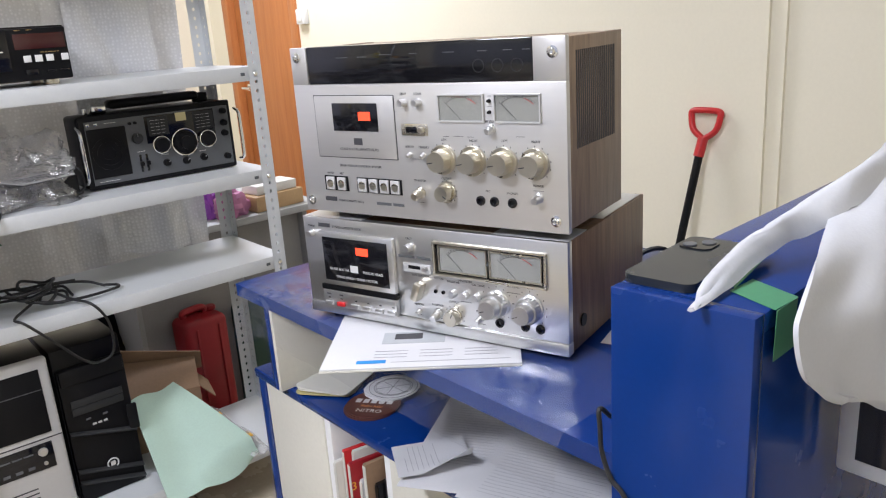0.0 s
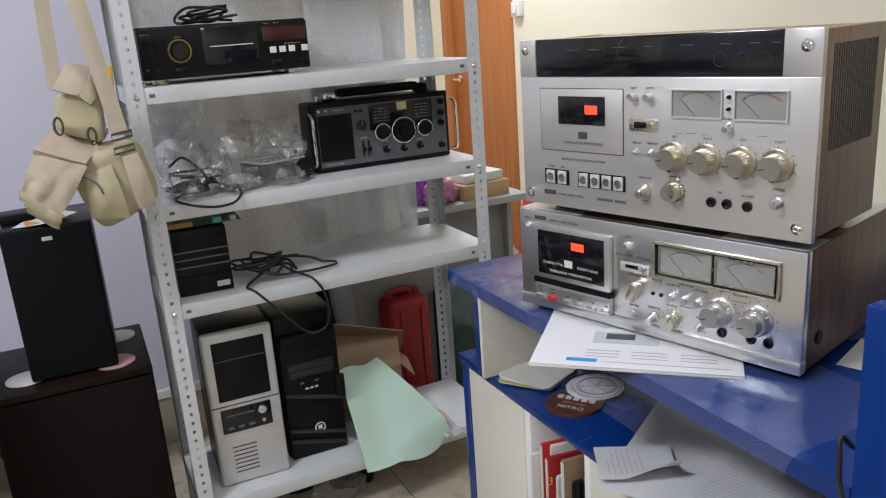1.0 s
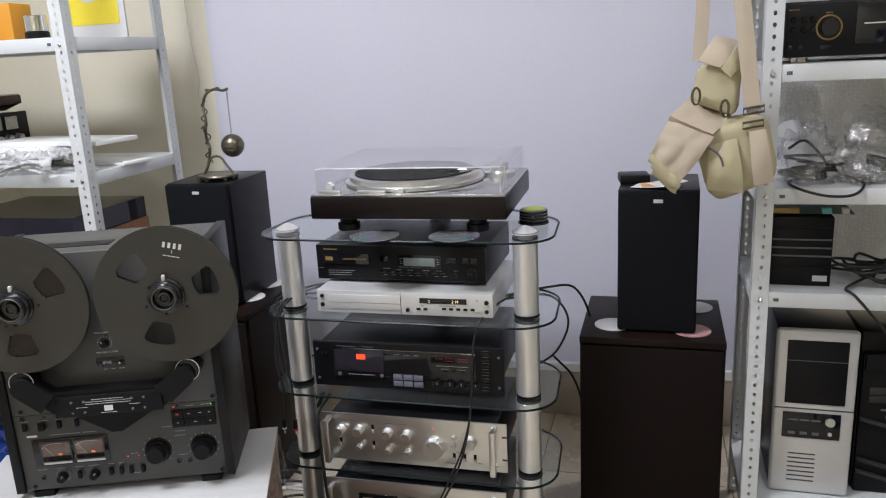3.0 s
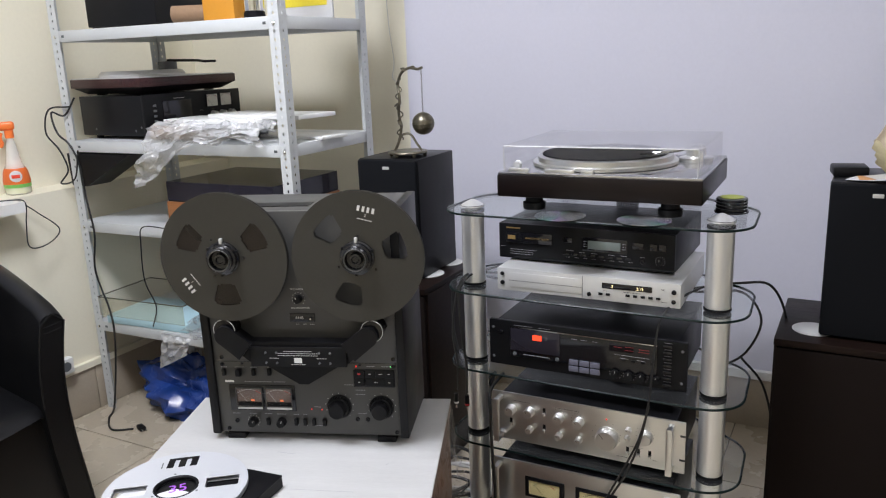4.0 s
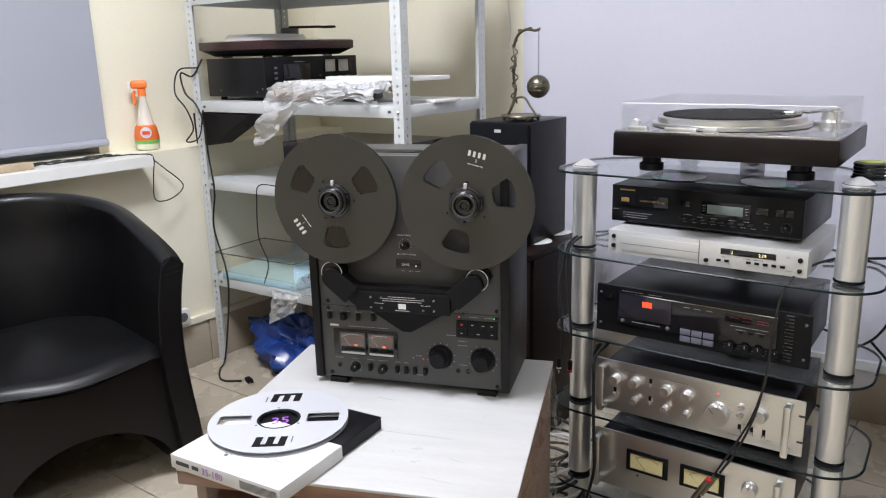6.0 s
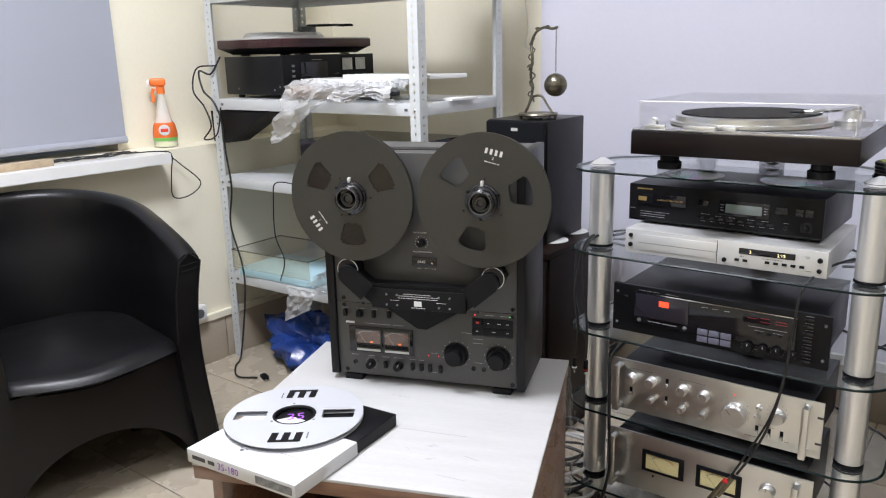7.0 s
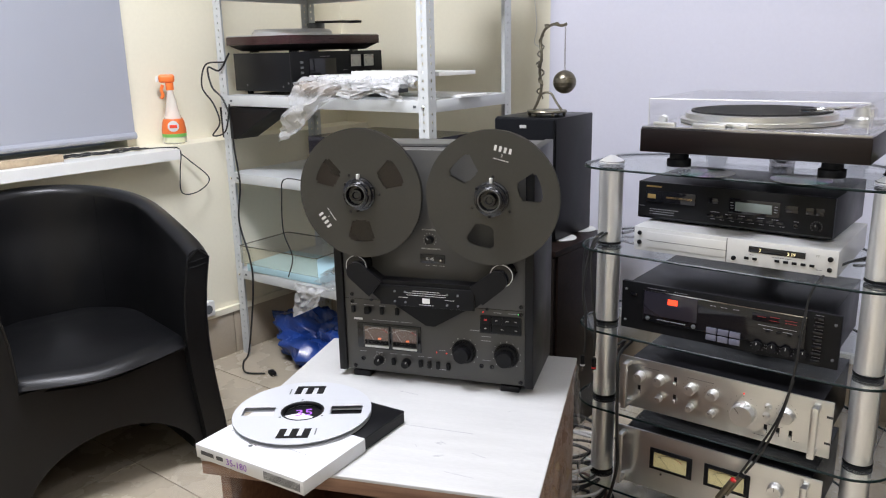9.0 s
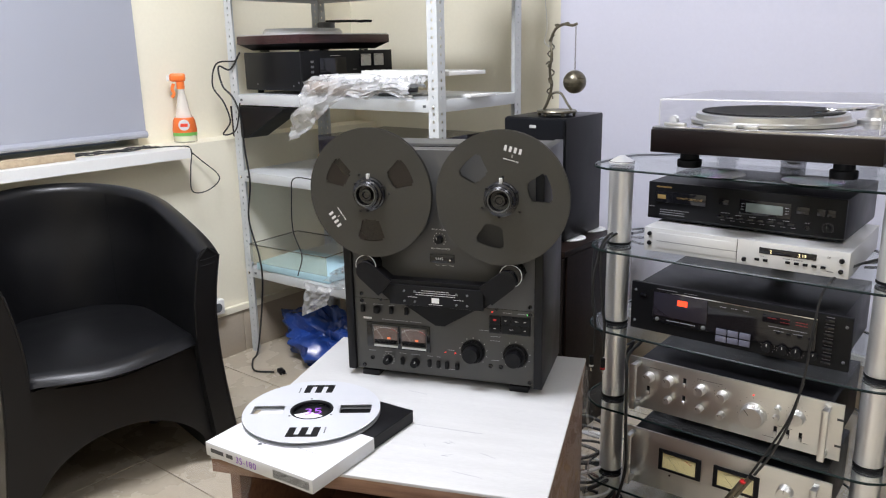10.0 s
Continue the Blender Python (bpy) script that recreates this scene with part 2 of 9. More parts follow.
WHITEPLASTIC = mat("white_plastic", (0.74, 0.74, 0.72), 0.35, var=0.03)
PAPER = mat("white_paper", (0.60, 0.60, 0.605), 0.7, var=0.03, grain=300)
CREAMPAPER = mat("cream_card", (0.60, 0.585, 0.52), 0.65, var=0.03)
METERFACE = mat("pale_meter_face", (0.30, 0.305, 0.28), 0.5, var=0.03, bump=0)
YELLOWFACE = mat("yellow_meter_face", (0.66, 0.58, 0.30), 0.5, var=0.05, bump=0)
WALNUT = wood("walnut_veneer", (0.085, 0.045, 0.024), (0.24, 0.145, 0.085), 0.42, along=(12, 12, 1), scale=6)
WALNUTLONG = wood("walnut_veneer_long", (0.17, 0.115, 0.078), (0.36, 0.26, 0.18), 0.42, along=(12, 12, 1), scale=7)
DARKWOOD = wood("dark_wenge_laminate", (0.005, 0.003, 0.0025), (0.015, 0.008, 0.006), 0.42, along=(1, 10, 14), scale=5, spec=0.12)
REDWOOD = wood("dark_red_plinth", (0.020, 0.008, 0.008), (0.060, 0.020, 0.020), 0.3, along=(1, 14, 14), scale=5)
ORANGEPLINTH = wood("orange_brown_plinth", (0.22, 0.08, 0.025), (0.36, 0.15, 0.05), 0.4, along=(1, 14, 14), scale=5)
MAHOGANY = wood("mahogany_plinth", (0.004, 0.0028, 0.0026), (0.010, 0.0055, 0.005), 0.34, along=(1, 14, 14), scale=5, spec=0.25)
DECKMETAL = mat("polished_deck_metal", (0.50, 0.50, 0.51), 0.16, 0.9, var=0.04, bump=0)
ORANGEWOOD = wood("orange_door_veneer", (0.38, 0.125, 0.035), (0.52, 0.20, 0.062), 0.4, along=(9, 9, 0.7), scale=3)
TABLEBROWN = wood("brown_table_edge", (0.13, 0.065, 0.04), (0.27, 0.15, 0.095), 0.45, along=(1, 14, 14), scale=6)
TABLEWHITE = mat("whitewashed_tabletop", (0.465, 0.462, 0.452), 0.42, var=0.09, scale=5, grain=60, stretch=(1, 8, 1), bump=0.2)
LEATHER = mat("black_leatherette", (0.0045, 0.0045, 0.005), 0.36, var=0.15, scale=4, grain=260, bump=0.25, dist=0.0008, spec=0.33)
CANVAS = mat("sand_canvas", (0.42, 0.37, 0.235), 0.85, var=0.12, scale=9, grain=420, bump=0.4, dist=0.001)
CANVASPINK = mat("faded_sand_canvas", (0.45, 0.375, 0.285), 0.85, var=0.09, scale=7, grain=420, bump=0.4, dist=0.001)
FOAM = mat("mint_foam", (0.46, 0.62, 0.52), 0.8, var=0.07, scale=9, grain=200, bump=0.3)
CARDBOARD = mat("brown_cardboard", (0.25, 0.155, 0.09), 0.8, var=0.12, scale=6)
TARP = mat("blue_plastic_bag", (0.012, 0.045, 0.22), 0.25, var=0.2, scale=14, bump=0.2)
BRASS = mat("tarnished_brass", (0.155, 0.14, 0.105), 0.34, 0.9, var=0.35, scale=30, grain=200)
CLOTH = mat("white_foam_wrap", (0.55, 0.56, 0.58), 0.8, var=0.04, scale=8, grain=250, bump=0.3)
GREENTAPE = mat("green_tape", (0.06, 0.24, 0.12), 0.5, var=0.06)
YELLOWTAPE = mat("yellow_tape", (0.75, 0.40, 0.03), 0.45, var=0.06)
BLIND = mat("grey_roller_blind", (0.33, 0.345, 0.395), 0.8, var=0.03, scale=2, grain=400, bump=0.3)
RUBBER = mat("black_rubber_cable", (0.010, 0.010, 0.010), 0.5, var=0.1, bump=0)
GREYFLEX = mat("white_cable", (0.55, 0.54, 0.52), 0.5, var=0.05, bump=0)
FILMTAPE = mat("dark_brown_tape_pack", (0.010, 0.006, 0.0045), 0.25, var=0.12, scale=6, bump=0.02)
REELSILVER = mat("satin_silver_reel", (0.50, 0.51, 0.535), 0.42, 0.2, var=0.03, grain=200)
LCD = mat("lcd_glass", (0.16, 0.19, 0.18), 0.2, var=0.05, bump=0)
GLASS = clear("clear_glass", (0.97, 0.99, 0.985), 0.01, 0.99)
GLASSEDGE = mat("green_glass_edge", (0.003, 0.010, 0.009), 0.3, var=0.05, bump=0, spec=0.12)
SMOKE = clear("smoked_acrylic", (0.055, 0.05, 0.07), 0.04, 0.55)
ACRYLIC = clear("clear_acrylic", (0.99, 0.99, 0.99), 0.02, 0.997, ior=1.3)
# Whitish veil over the lid top paints in the wall's reflection, plus dust.
LIDTOP = clear("dusty_acrylic_top", (0.97, 0.97, 0.98), 0.06, 0.93, ior=2.0)
FILM = clear("clear_film", (0.985, 0.985, 0.99), 0.05, 0.975, wrinkle=0.28, scale=12, ior=1.5)
CRINKLE = clear("crinkled_film", (0.98, 0.985, 0.99), 0.12, 0.62, wrinkle=1.0, scale=70, ior=2.2)
BUBBLE = clear("bubble_wrap", (0.74, 0.75, 0.77), 0.14, 0.14, wrinkle=0.8, scale=16, ior=1.9)
BAGFILM = clear("thin_bag_film", (0.985, 0.985, 0.99), 0.06, 0.94, wrinkle=0.9, scale=45, ior=2.5)
REDGLOW = glow("red_cassette_lamp", (1.0, 0.06, 0.02), 1.3)
REDLED = glow("red_led", (1.0, 0.03, 0.02), 1.5)
GREENLED = glow("green_led", (0.1, 1.0, 0.2), 1.0)
AMBERSEG = glow("amber_display", (1.0, 0.85, 0.45), 0.9)
WARMFACE = glow("warm_lit_meter", (0.15, 0.105, 0.085), 0.06)
AMBERBULB = glow("amber_bulb", (1.0, 0.22, 0.08), 0.6)
LAMPGLOW = glow("lamp_diffuser", (1.0, 0.97, 0.93), 3.0)
# Disc foil: the rainbow sheen is painted into the base colour in wedges.
RAINBOW, _nt, _p = nodes_of("disc_foil")
_p.inputs["Metallic"].default_value, _p.inputs["Roughness"].default_value = 0.75, 0.16
_w = _nt.nodes.new("ShaderNodeTexGradient")
_w.gradient_type = "RADIAL"
_c = _nt.nodes.new("ShaderNodeTexCoord")
_nt.links.new(_c.outputs["Object"], _w.inputs[0])
_r = ramp(_nt, _w.outputs[0], [(0.0, (0.5, 0.52, 0.55)), (0.14, (0.25, 0.5, 0.45)), (0.2, (0.55, 0.4, 0.7)), (0.28, (0.5, 0.5, 0.5)), (0.6, (0.25, 0.24, 0.23)), (0.68, (0.35, 0.55, 0.42)), (0.74, (0.6, 0.5, 0.75)), (0.82, (0.45, 0.47, 0.5))])
_nt.links.new(_r.outputs[0], _p.inputs["Base Color"])

# rows of round air cells on the bubble wrap; the colour paints their glints
_nt = BUBBLE.node_tree
_p = _nt.nodes["Principled BSDF"]
_v = tex(_nt, "ShaderNodeTexVoronoi", 95, stretch=(1, 0.02, 1))
_v.inputs["Randomness"].default_value = 0.45
_r = ramp(_nt, _v.outputs["Distance"], [(0.0, (0.86, 0.87, 0.89)), (0.22, (0.74, 0.75, 0.77)), (0.5, (0.66, 0.67, 0.69)), (0.75, (0.69, 0.70, 0.72))])
_nt.links.new(_r.outputs[0], _p.inputs["Base Color"])
_b = _nt.nodes.new("ShaderNodeBump")
_b.invert = True
_b.inputs["Strength"].default_value, _b.inputs["Distance"].default_value = 0.5, 0.003
_nt.links.new(_v.outputs["Distance"], _b.inputs["Height"])
_nt.links.new(_b.outputs[0], _p.inputs["Normal"])


# The room
XL, XR, YB, YF, YBACK = -2.60, 2.40, -2.2, 2.68, 5.0


def slab(name, x0, x1, y0, y1, z0, z1, material, label, category):
    return single(name, bx(B(), x0, x1, y0, y1, z0, z1), material, label, category, kind="structure")


floor = slab("floor", XL - 0.3, XR + 0.2, YB - 0.2, YBACK + 0.2, -0.12, -0.004, GROUT, "grey grouted bed under beige floor tiles", "floor")
slab("ceiling", XL - 0.3, XR + 0.2, YB - 0.2, YBACK + 0.2, CEIL, CEIL + 0.1, CEILING, "plain white painted ceiling over the room", "ceiling")
slab("wall_north", XL - 0.15, 0.35, YF, YF + 0.15, 0, CEIL, CREAM, "cream painted wall behind the metal shelving", "wall")
slab("wall_lavender", -1.63, 0.352, YF - 0.006, YF, 0, CEIL, LAV, "pale lavender painted wall behind the audio rack", "wall")
slab("wall_inner", 0.35, 0.47, YF + 0.15, YBACK, 0, CEIL, CREAM, "cream painted side wall of the back passage", "wall")
slab("wall_far", 0.35, XR, YBACK, YBACK + 0.15, 0, CEIL, CREAM, "cream painted far wall of the back passage", "wall")
slab("wall_south", XL - 0.15, XR, YB - 0.15, YB, 0, CEIL, CREAM, "cream painted wall behind the camera", "wall")
slab("wall_jamb", 0.35, 0.3535, YF, YF + 0.15, 0, CEIL, LAV, "lavender painted end of the wall", "wall")
# right wall with the door opening
DY0, DY1, DH = 3.90, 4.78, 2.05
slab("wall_east", XR, XR + 0.15, YB, DY0, 0, CEIL, CREAM, "cream painted wall beside the orange door", "wall")
slab("wall_east_end", XR, XR + 0.15, DY1, YBACK, 0, CEIL, CREAM, "cream painted wall past the door", "wall")
slab("wall_east_lintel", XR, XR + 0.15, DY0, DY1, DH, CEIL, CREAM, "cream painted wall above the door", "wall")
for y0 in (1.128, 1.182):
    slab("trim_wall_strip", XR - 0.014, XR - 0.0005, y0, y0 + 0.014, 0, CEIL, CREAM, "narrow cream painted upright strip on the wall", "trim")
slab("trim_skirting_east", XR - 0.012, XR - 0.0005, YB, DY0 - 0.05, 0, 0.08, BASETILE, "beige tiled skirting along the wall", "trim")
# left wall: thick below, stepped back above the ledge, with the window
LEDGE, XU = 0.858, -2.74
slab("wall_west_lower", XL - 0.3, XL, YB, YF, 0, LEDGE, CREAM, "cream painted thick lower wall with a ledge", "wall")
WY0, WY1, WZ0, WZ1 = -0.7, 1.56, 0.89, 2.25
slab("wall_west_right", XU - 0.16, XU, WY1, YF, LEDGE, CEIL, CREAM, "cream painted wall beside the window", "wall")
slab("wall_west_left", XU - 0.16, XU, YB, WY0, LEDGE, CEIL, CREAM, "cream painted wall past the window", "wall")
slab("wall_west_lintel", XU - 0.16, XU, WY0, WY1, WZ1, CEIL, CREAM, "cream painted wall above the window", "wall")
# skirting tiles
for k in range(11):
    y0 = YF - 0.42 * (k + 1)
    single("baseboard", bx(B(), XL, XL + 0.012, y0 + 0.002, y0 + 0.418, 0, 0.175, 0.002), BASETILE, "beige ceramic skirting tile on the wall", "skirting tile", group="wall skirting tiles", kind="structure")
slab("trim_west", XL, XL + 0.02, YB, YF, 0.176, 0.20, CREAM, "cream painted strip over the tiled skirting", "trim")
for k in range(7):
    x0 = XL + 0.42 * k
    single("baseboard", bx(B(), x0 + 0.015, x0 + 0.43, YF - 0.019, YF - 0.007, 0, 0.175, 0.002), BASETILE, "beige ceramic skirting tile on the wall", "skirting tile", group="wall skirting tiles", kind="structure")
slab("trim_north", XL + 0.02, 0.35, YF - 0.027, YF - 0.007, 0.176, 0.205, WHITEPLASTIC, "white plastic cable trunking over the skirting", "trim")

# window with sill and roller blind
win = thing("window_1", "white framed window hidden behind a grey roller blind", "window", XU - 0.10, 0, WZ0, kind="structure")
for y0, y1, z0, z1 in ((WY0, WY1, 0, 0.06), (WY0, WY1, WZ1 - WZ0 - 0.06, WZ1 - WZ0), (WY0, WY0 + 0.06, 0.06, WZ1 - WZ0 - 0.06), (WY1 - 0.06, WY1, 0.06, WZ1 - WZ0 - 0.06), (0.40, 0.46, 0.06, WZ1 - WZ0 - 0.06)):
    part("window_frame", bx(B(), -0.03, 0.03, y0, y1, z0, z1, 0.004), WHITEPLASTIC, win)
for y0, y1 in ((WY0 + 0.06, 0.40), (0.46, WY1 - 0.06)):
    part("pane", bx(B(), -0.004, 0.004, y0, y1, 0.06, WZ1 - WZ0 - 0.06), GLASS, win).visible_shadow = False
slab("window_sill", XU - 0.1, -2.50, -0.9, 1.615, 0.822, 0.857, WHITEPLASTIC, "white plastic window sill with rounded front edge", "window sill")
slab("backdrop", XL - 2.0, XL - 1.95, -2, 3, -0.5, 3.5, BLIND, "dull grey distance outside the covered window", "backdrop")
blind = thing("roller_blind", "grey fabric roller blind pulled down over the window", "blind", XU + 0.022, 0, 0)
part("fabric", sheet(B(), lambda u, v: (0.004 * math.sin(9 * u) + 0.003 * math.sin(23 * u + 2 * v), -0.75 + 2.33 * u, 2.3 - (2.3 - 0.903) * v), 60, 6, 0.0012), BLIND, blind)
part("bottom_bar", tube(B(), [(0.004, -0.75, 0.898), (0.004, 1.58, 0.898)], 0.013, 10), BLIND, blind)
part("roller", tube(B(), [(0.0, -0.75, 2.31), (0.0, 1.58, 2.31)], 0.025, 12), WHITEPLASTIC, blind)

# orange door
door = thing("door_1", "orange veneered interior door, closed, in an orange frame", "door", XR + 0.02, DY0, 0, kind="structure")
part("leaf", bx(B(), 0.012, 0.052, 0.075, DY1 - DY0 - 0.075, 0.008, DH - 0.075, 0.003), ORANGEWOOD, door)
for y0, y1, z0, z1 in ((-0.005, 0.07, 0, DH), (DY1 - DY0 - 0.07, DY1 - DY0 + 0.005, 0, DH), (0.07, DY1 - DY0 - 0.07, DH - 0.07, DH + 0.005)):
    part("door_frame", bx(B(), -0.035, 0.06, y0, y1, z0, z1, 0.004), ORANGEWOOD, door)
hd = part("door_handle", cy(B(), (0.012, 0.73, 1.0), (-1, 0, 0), 0.024, 0.012, 20, 0.002), CHROME, door, "chrome lever handle")
part("lever", tube(B(), [(0.0, 0.73, 1.0), (-0.045, 0.73, 1.0), (-0.05, 0.71, 1.0), (-0.05, 0.61, 1.0)], 0.008, 10), CHROME, hd)
sw = thing("light_switch", "white plastic surface-mounted light switch beside the door", "switch", XR - 0.0005, 3.82, 1.40)
part("housing", bx(B(), -0.035, 0, -0.04, 0.04, -0.04, 0.04, 0.005), WHITEPLASTIC, sw)
part("rocker", bx(B(), -0.042, -0.0352, -0.022, 0.022, -0.025, 0.025, 0.003), WHITEPLASTIC, sw)

# ceiling panels that light the room
for lx, ly, _ in LAMPS:
    cl = thing("ceiling_light", "square white ceiling panel light, switched on", "ceiling light", lx, ly, CEIL, group="ceiling panel lights")
    part("diffuser", bx(B(), -0.28, 0.28, -0.28, 0.28, -0.022, -0.012), LAMPGLOW, cl)
    for x0, x1, y0, y1 in ((-0.3, 0.3, -0.3, -0.28), (-0.3, 0.3, 0.28, 0.3), (-0.3, -0.28, -0.28, 0.28), (0.28, 0.3, -0.28, 0.28)):
        part("frame", bx(B(), x0, x1, y0, y1, -0.025, 0), WHITEPLASTIC, cl)


# Perforated steel posts and shelves
def post_mesh(name, h, sx, sy, w=0.038, pitch=0.025, t=0.002):
    """An angle post with its corner at the origin, legs along sx*x and sy*y, with a hole at each step."""
    bm = B()
    for leg in (0, 1):
        def at(u, z, d):
            return (sx * u, sy * d, z) if leg == 0 else (sx * d, sy * u, z)
        n = int(h / pitch)
        for side in (0.0, t):
            for k in range(n):
                z0, z1, zc = k * pitch, (k + 1) * pitch, (k + 0.5) * pitch
                rim = [(0, z0), (w / 2, z0), (w, z0), (w, zc), (w, z1), (w / 2, z1), (0, z1), (0, zc)]
                hole = [(w / 2 + rx * 0.0042, zc + rz * 0.0055) for rx, rz in ((-0.7, -0.7), (0, -1), (0.7, -0.7), (1, 0), (0.7, 0.7), (0, 1), (-0.7, 0.7), (-1, 0))]
                vo = [bm.verts.new(at(u, z, side)) for u, z in rim]
                vi = [bm.verts.new(at(u, z, side)) for u, z in hole]
                for i in range(8):
                    bm.faces.new((vo[i], vo[(i + 1) % 8], vi[(i + 1) % 8], vi[i]))
    bmesh.ops.remove_doubles(bm, verts=bm.verts, dist=0.0003)
    me = bpy.data.meshes.new(name)
    bm.to_mesh(me)
    bm.free()
    me.materials.append(STEEL)
    return me


BOLT = mesh_of("bolt", lathe(B(), (0, 0, 0), (0, -1, 0), [(0.006, 0), (0.006, 0.002), (0.003, 0.0045)], 8), CHROME)
SLOT = mesh_of("slot", bx(B(), -0.006, 0.006, -0.0008, 0.0006, -0.004, 0.004, 0.0004), DARKSTEEL)


def steel_shelf(parent, w, d, ztop, rail=0.037, label=""):
    """A folded sheet shelf: deck, four rails turned down, bolts at the corners."""
    bm = B()
    bx(bm, 0.003, w - 0.003, 0.003, d - 0.003, ztop - 0.002, ztop)
    bx(bm, 0.003, w - 0.003, 0.0022, 0.0038, ztop - rail, ztop, 0.0006)
    bx(bm, 0.003, w - 0.003, d - 0.0038, d - 0.0022, ztop - rail, ztop, 0.0006)
    bx(bm, 0.0022, 0.0038, 0.003, d - 0.003, ztop - rail, ztop, 0.0006)
    bx(bm, w - 0.0038, w - 0.0022, 0.003, d - 0.003, ztop - rail, ztop, 0.0006)
    sh = part("shelf", bm, STEEL, parent, label)
    for x in (0.02, w - 0.02):
        for y, a in ((-0.0005, 0), (d + 0.0005, 180)):
            shared("bolt", BOLT, sh, pose(x, y, ztop - rail * 0.55, 0, 0, a))
    for x in (0.055, w - 0.055):
        shared("slot", SLOT, sh, pose(x, 0.0018, ztop - rail * 0.5))
    return sh


def rack_shelving(label, x, y, yaw, w, d, h, levels):
    t = thing("metal_shelving", label, "shelving", x, y, 0, yaw)
    for px, py, sx, sy in ((0, 0, 1, 1), (w, 0, -1, 1), (0, d, 1, -1), (w, d, -1, -1)):
        shared("post", post_mesh("post", h, sx, sy), t, pose(px, py, 0))
    for z in levels:
        steel_shelf(t, w, d, z)
    return t


shelf_a = rack_shelving("light grey perforated steel shelving loaded with radios and computers", 0.190, 1.925, 0.0, 0.908, 0.33, 2.0, (0.168, 0.727, 0.976, 1.252, 1.72))
shelf_b = rack_shelving("light grey perforated steel shelving in the corner by the window", -2.565, 1.855, 1.5, 0.98, 0.475, 2.0, (0.355, 0.738, 1.028, 1.405))

# Glass audio rack
rack = thing("audio_rack", "glass and satin aluminium audio rack with five curved shelves", "audio rack", -0.6, 1.70, 0)
GLZ = (0.905, 0.708, 0.507, 0.306, 0.095)


def glass_outline(n=10):
    pts = []
    for cx_, a0 in ((-0.287, 180), (0.262, 270)):
        for k in range(n + 1):
            a = radians(a0 + 90 * k / n)
            pts.append((cx_ + 0.085 * math.cos(a), 0.045 + 0.085 * math.sin(a)))
    for k in range(n + 1):
        a = radians(0 + 60 * k / n)
        pts.append((0.242 + 0.10 * math.cos(a), 0.16 + 0.10 * math.sin(a)))
    pts += [(0.15, 0.36), (0.06, 0.39), (-0.06, 0.39), (-0.16, 0.36)]
    for k in range(n + 1):
        a = radians(120 + 60 * k / n)
        pts.append((-0.267 + 0.10 * math.cos(a), 0.16 + 0.10 * math.sin(a)))
    return pts


for z in GLZ:
    g = part("glass_shelf", prism(B(), glass_outline(), z - 0.004, z + 0.004), GLASS, rack, "clear glass shelf with green edge")
    g.visible_shadow = False
    edge = [(x * 1.001, y, z - 0.0015) for x, y in glass_outline()]
    part("edge", tube(B(), edge, 0.0028, 6, close=True), GLASSEDGE, g)
for px, py in ((-0.309, 0.038), (0.281, 0.038), (0.0, 0.335)):
    for z0, z1 in zip((0.0,) + GLZ[::-1][:-1], GLZ[::-1]):
        po = part("pole", cy(B(), (px, py, z0 + 0.009 if z0 else 0.012), (0, 0, 1), 0.0287, z1 - z0 - (0.018 if z0 else 0.021), 32, 0.002), POLE if py < 0.2 else BLACKMETAL, rack)
        part("ring", cy(B(), (px, py, z1 - 0.0085), (0, 0, 1), 0.0297, 0.004, 32), BLACK, po)
        part("ring", cy(B(), (px, py, z1 + 0.0045), (0, 0, 1), 0.0297, 0.004, 32), BLACK, po)
    part("foot", cy(B(), (px, py, 0), (0, 0, 1), 0.036, 0.012, 24), BLACK, rack)
    part("cap", lathe(B(), (px, py, 0.9095), (0, 0, 1), [(0.0305, 0), (0.030, 0.003), (0.019, 0.010), (0.006, 0.017), (0.0, 0.018)], 32), POLE, rack, "conical aluminium cap")


# Loudspeakers and the brown speaker cabinets they stand on
def bookshelf_speaker(label, x, y, z, yaw, w, d, h):
    t = thing("bookshelf_speaker", label, "loudspeaker", x, y, z, yaw, group="bookshelf loudspeakers")
    part("cabinet", bx(B(), -w / 2, w / 2, 0.016, d, 0, h, 0.003), BLACKMETAL, t)
    part("grille", bx(B(), -w / 2 + 0.002, w / 2 - 0.002, 0, 0.0155, 0.002, h - 0.002, 0.006, 3), mat("speaker_cloth", (0.006, 0.0065, 0.008), 0.9, var=0.2, grain=900, bump=0.5, spec=0.12), t, "black cloth grille")
    part("badge", bx(B(), -0.011, 0.011, -0.0015, -0.0002, h - 0.03, h - 0.021, 0.0005), SILVERPAINT, t, "small silver badge")
    return t


def floor_speaker(label, x, y, yaw, w, d, h):
    t = thing("floor_speaker", label, "loudspeaker", x, y, 0, yaw, group="large brown speaker cabinets")
    part("cabinet", bx(B(), -w / 2, w / 2, 0.02, d, 0, h - 0.018, 0.002), DARKWOOD, t)
    part("top_panel", bx(B(), -w / 2, w / 2, 0.004, d, h - 0.0175, h, 0.002), DARKWOOD, t)
    part("front_grille", bx(B(), -w / 2 + 0.006, w / 2 - 0.006, 0.006, 0.0195, 0.03, h - 0.022, 0.003), mat("brown_grille_cloth", (0.008, 0.005, 0.004), 0.85, var=0.2, grain=700, bump=0.5, spec=0.12), t, "dark brown woven cloth grille")
    part("plinth", bx(B(), -w / 2 + 0.01, w / 2 - 0.01, 0.012, 0.0195, 0, 0.028), DARKWOOD, t)
    return t


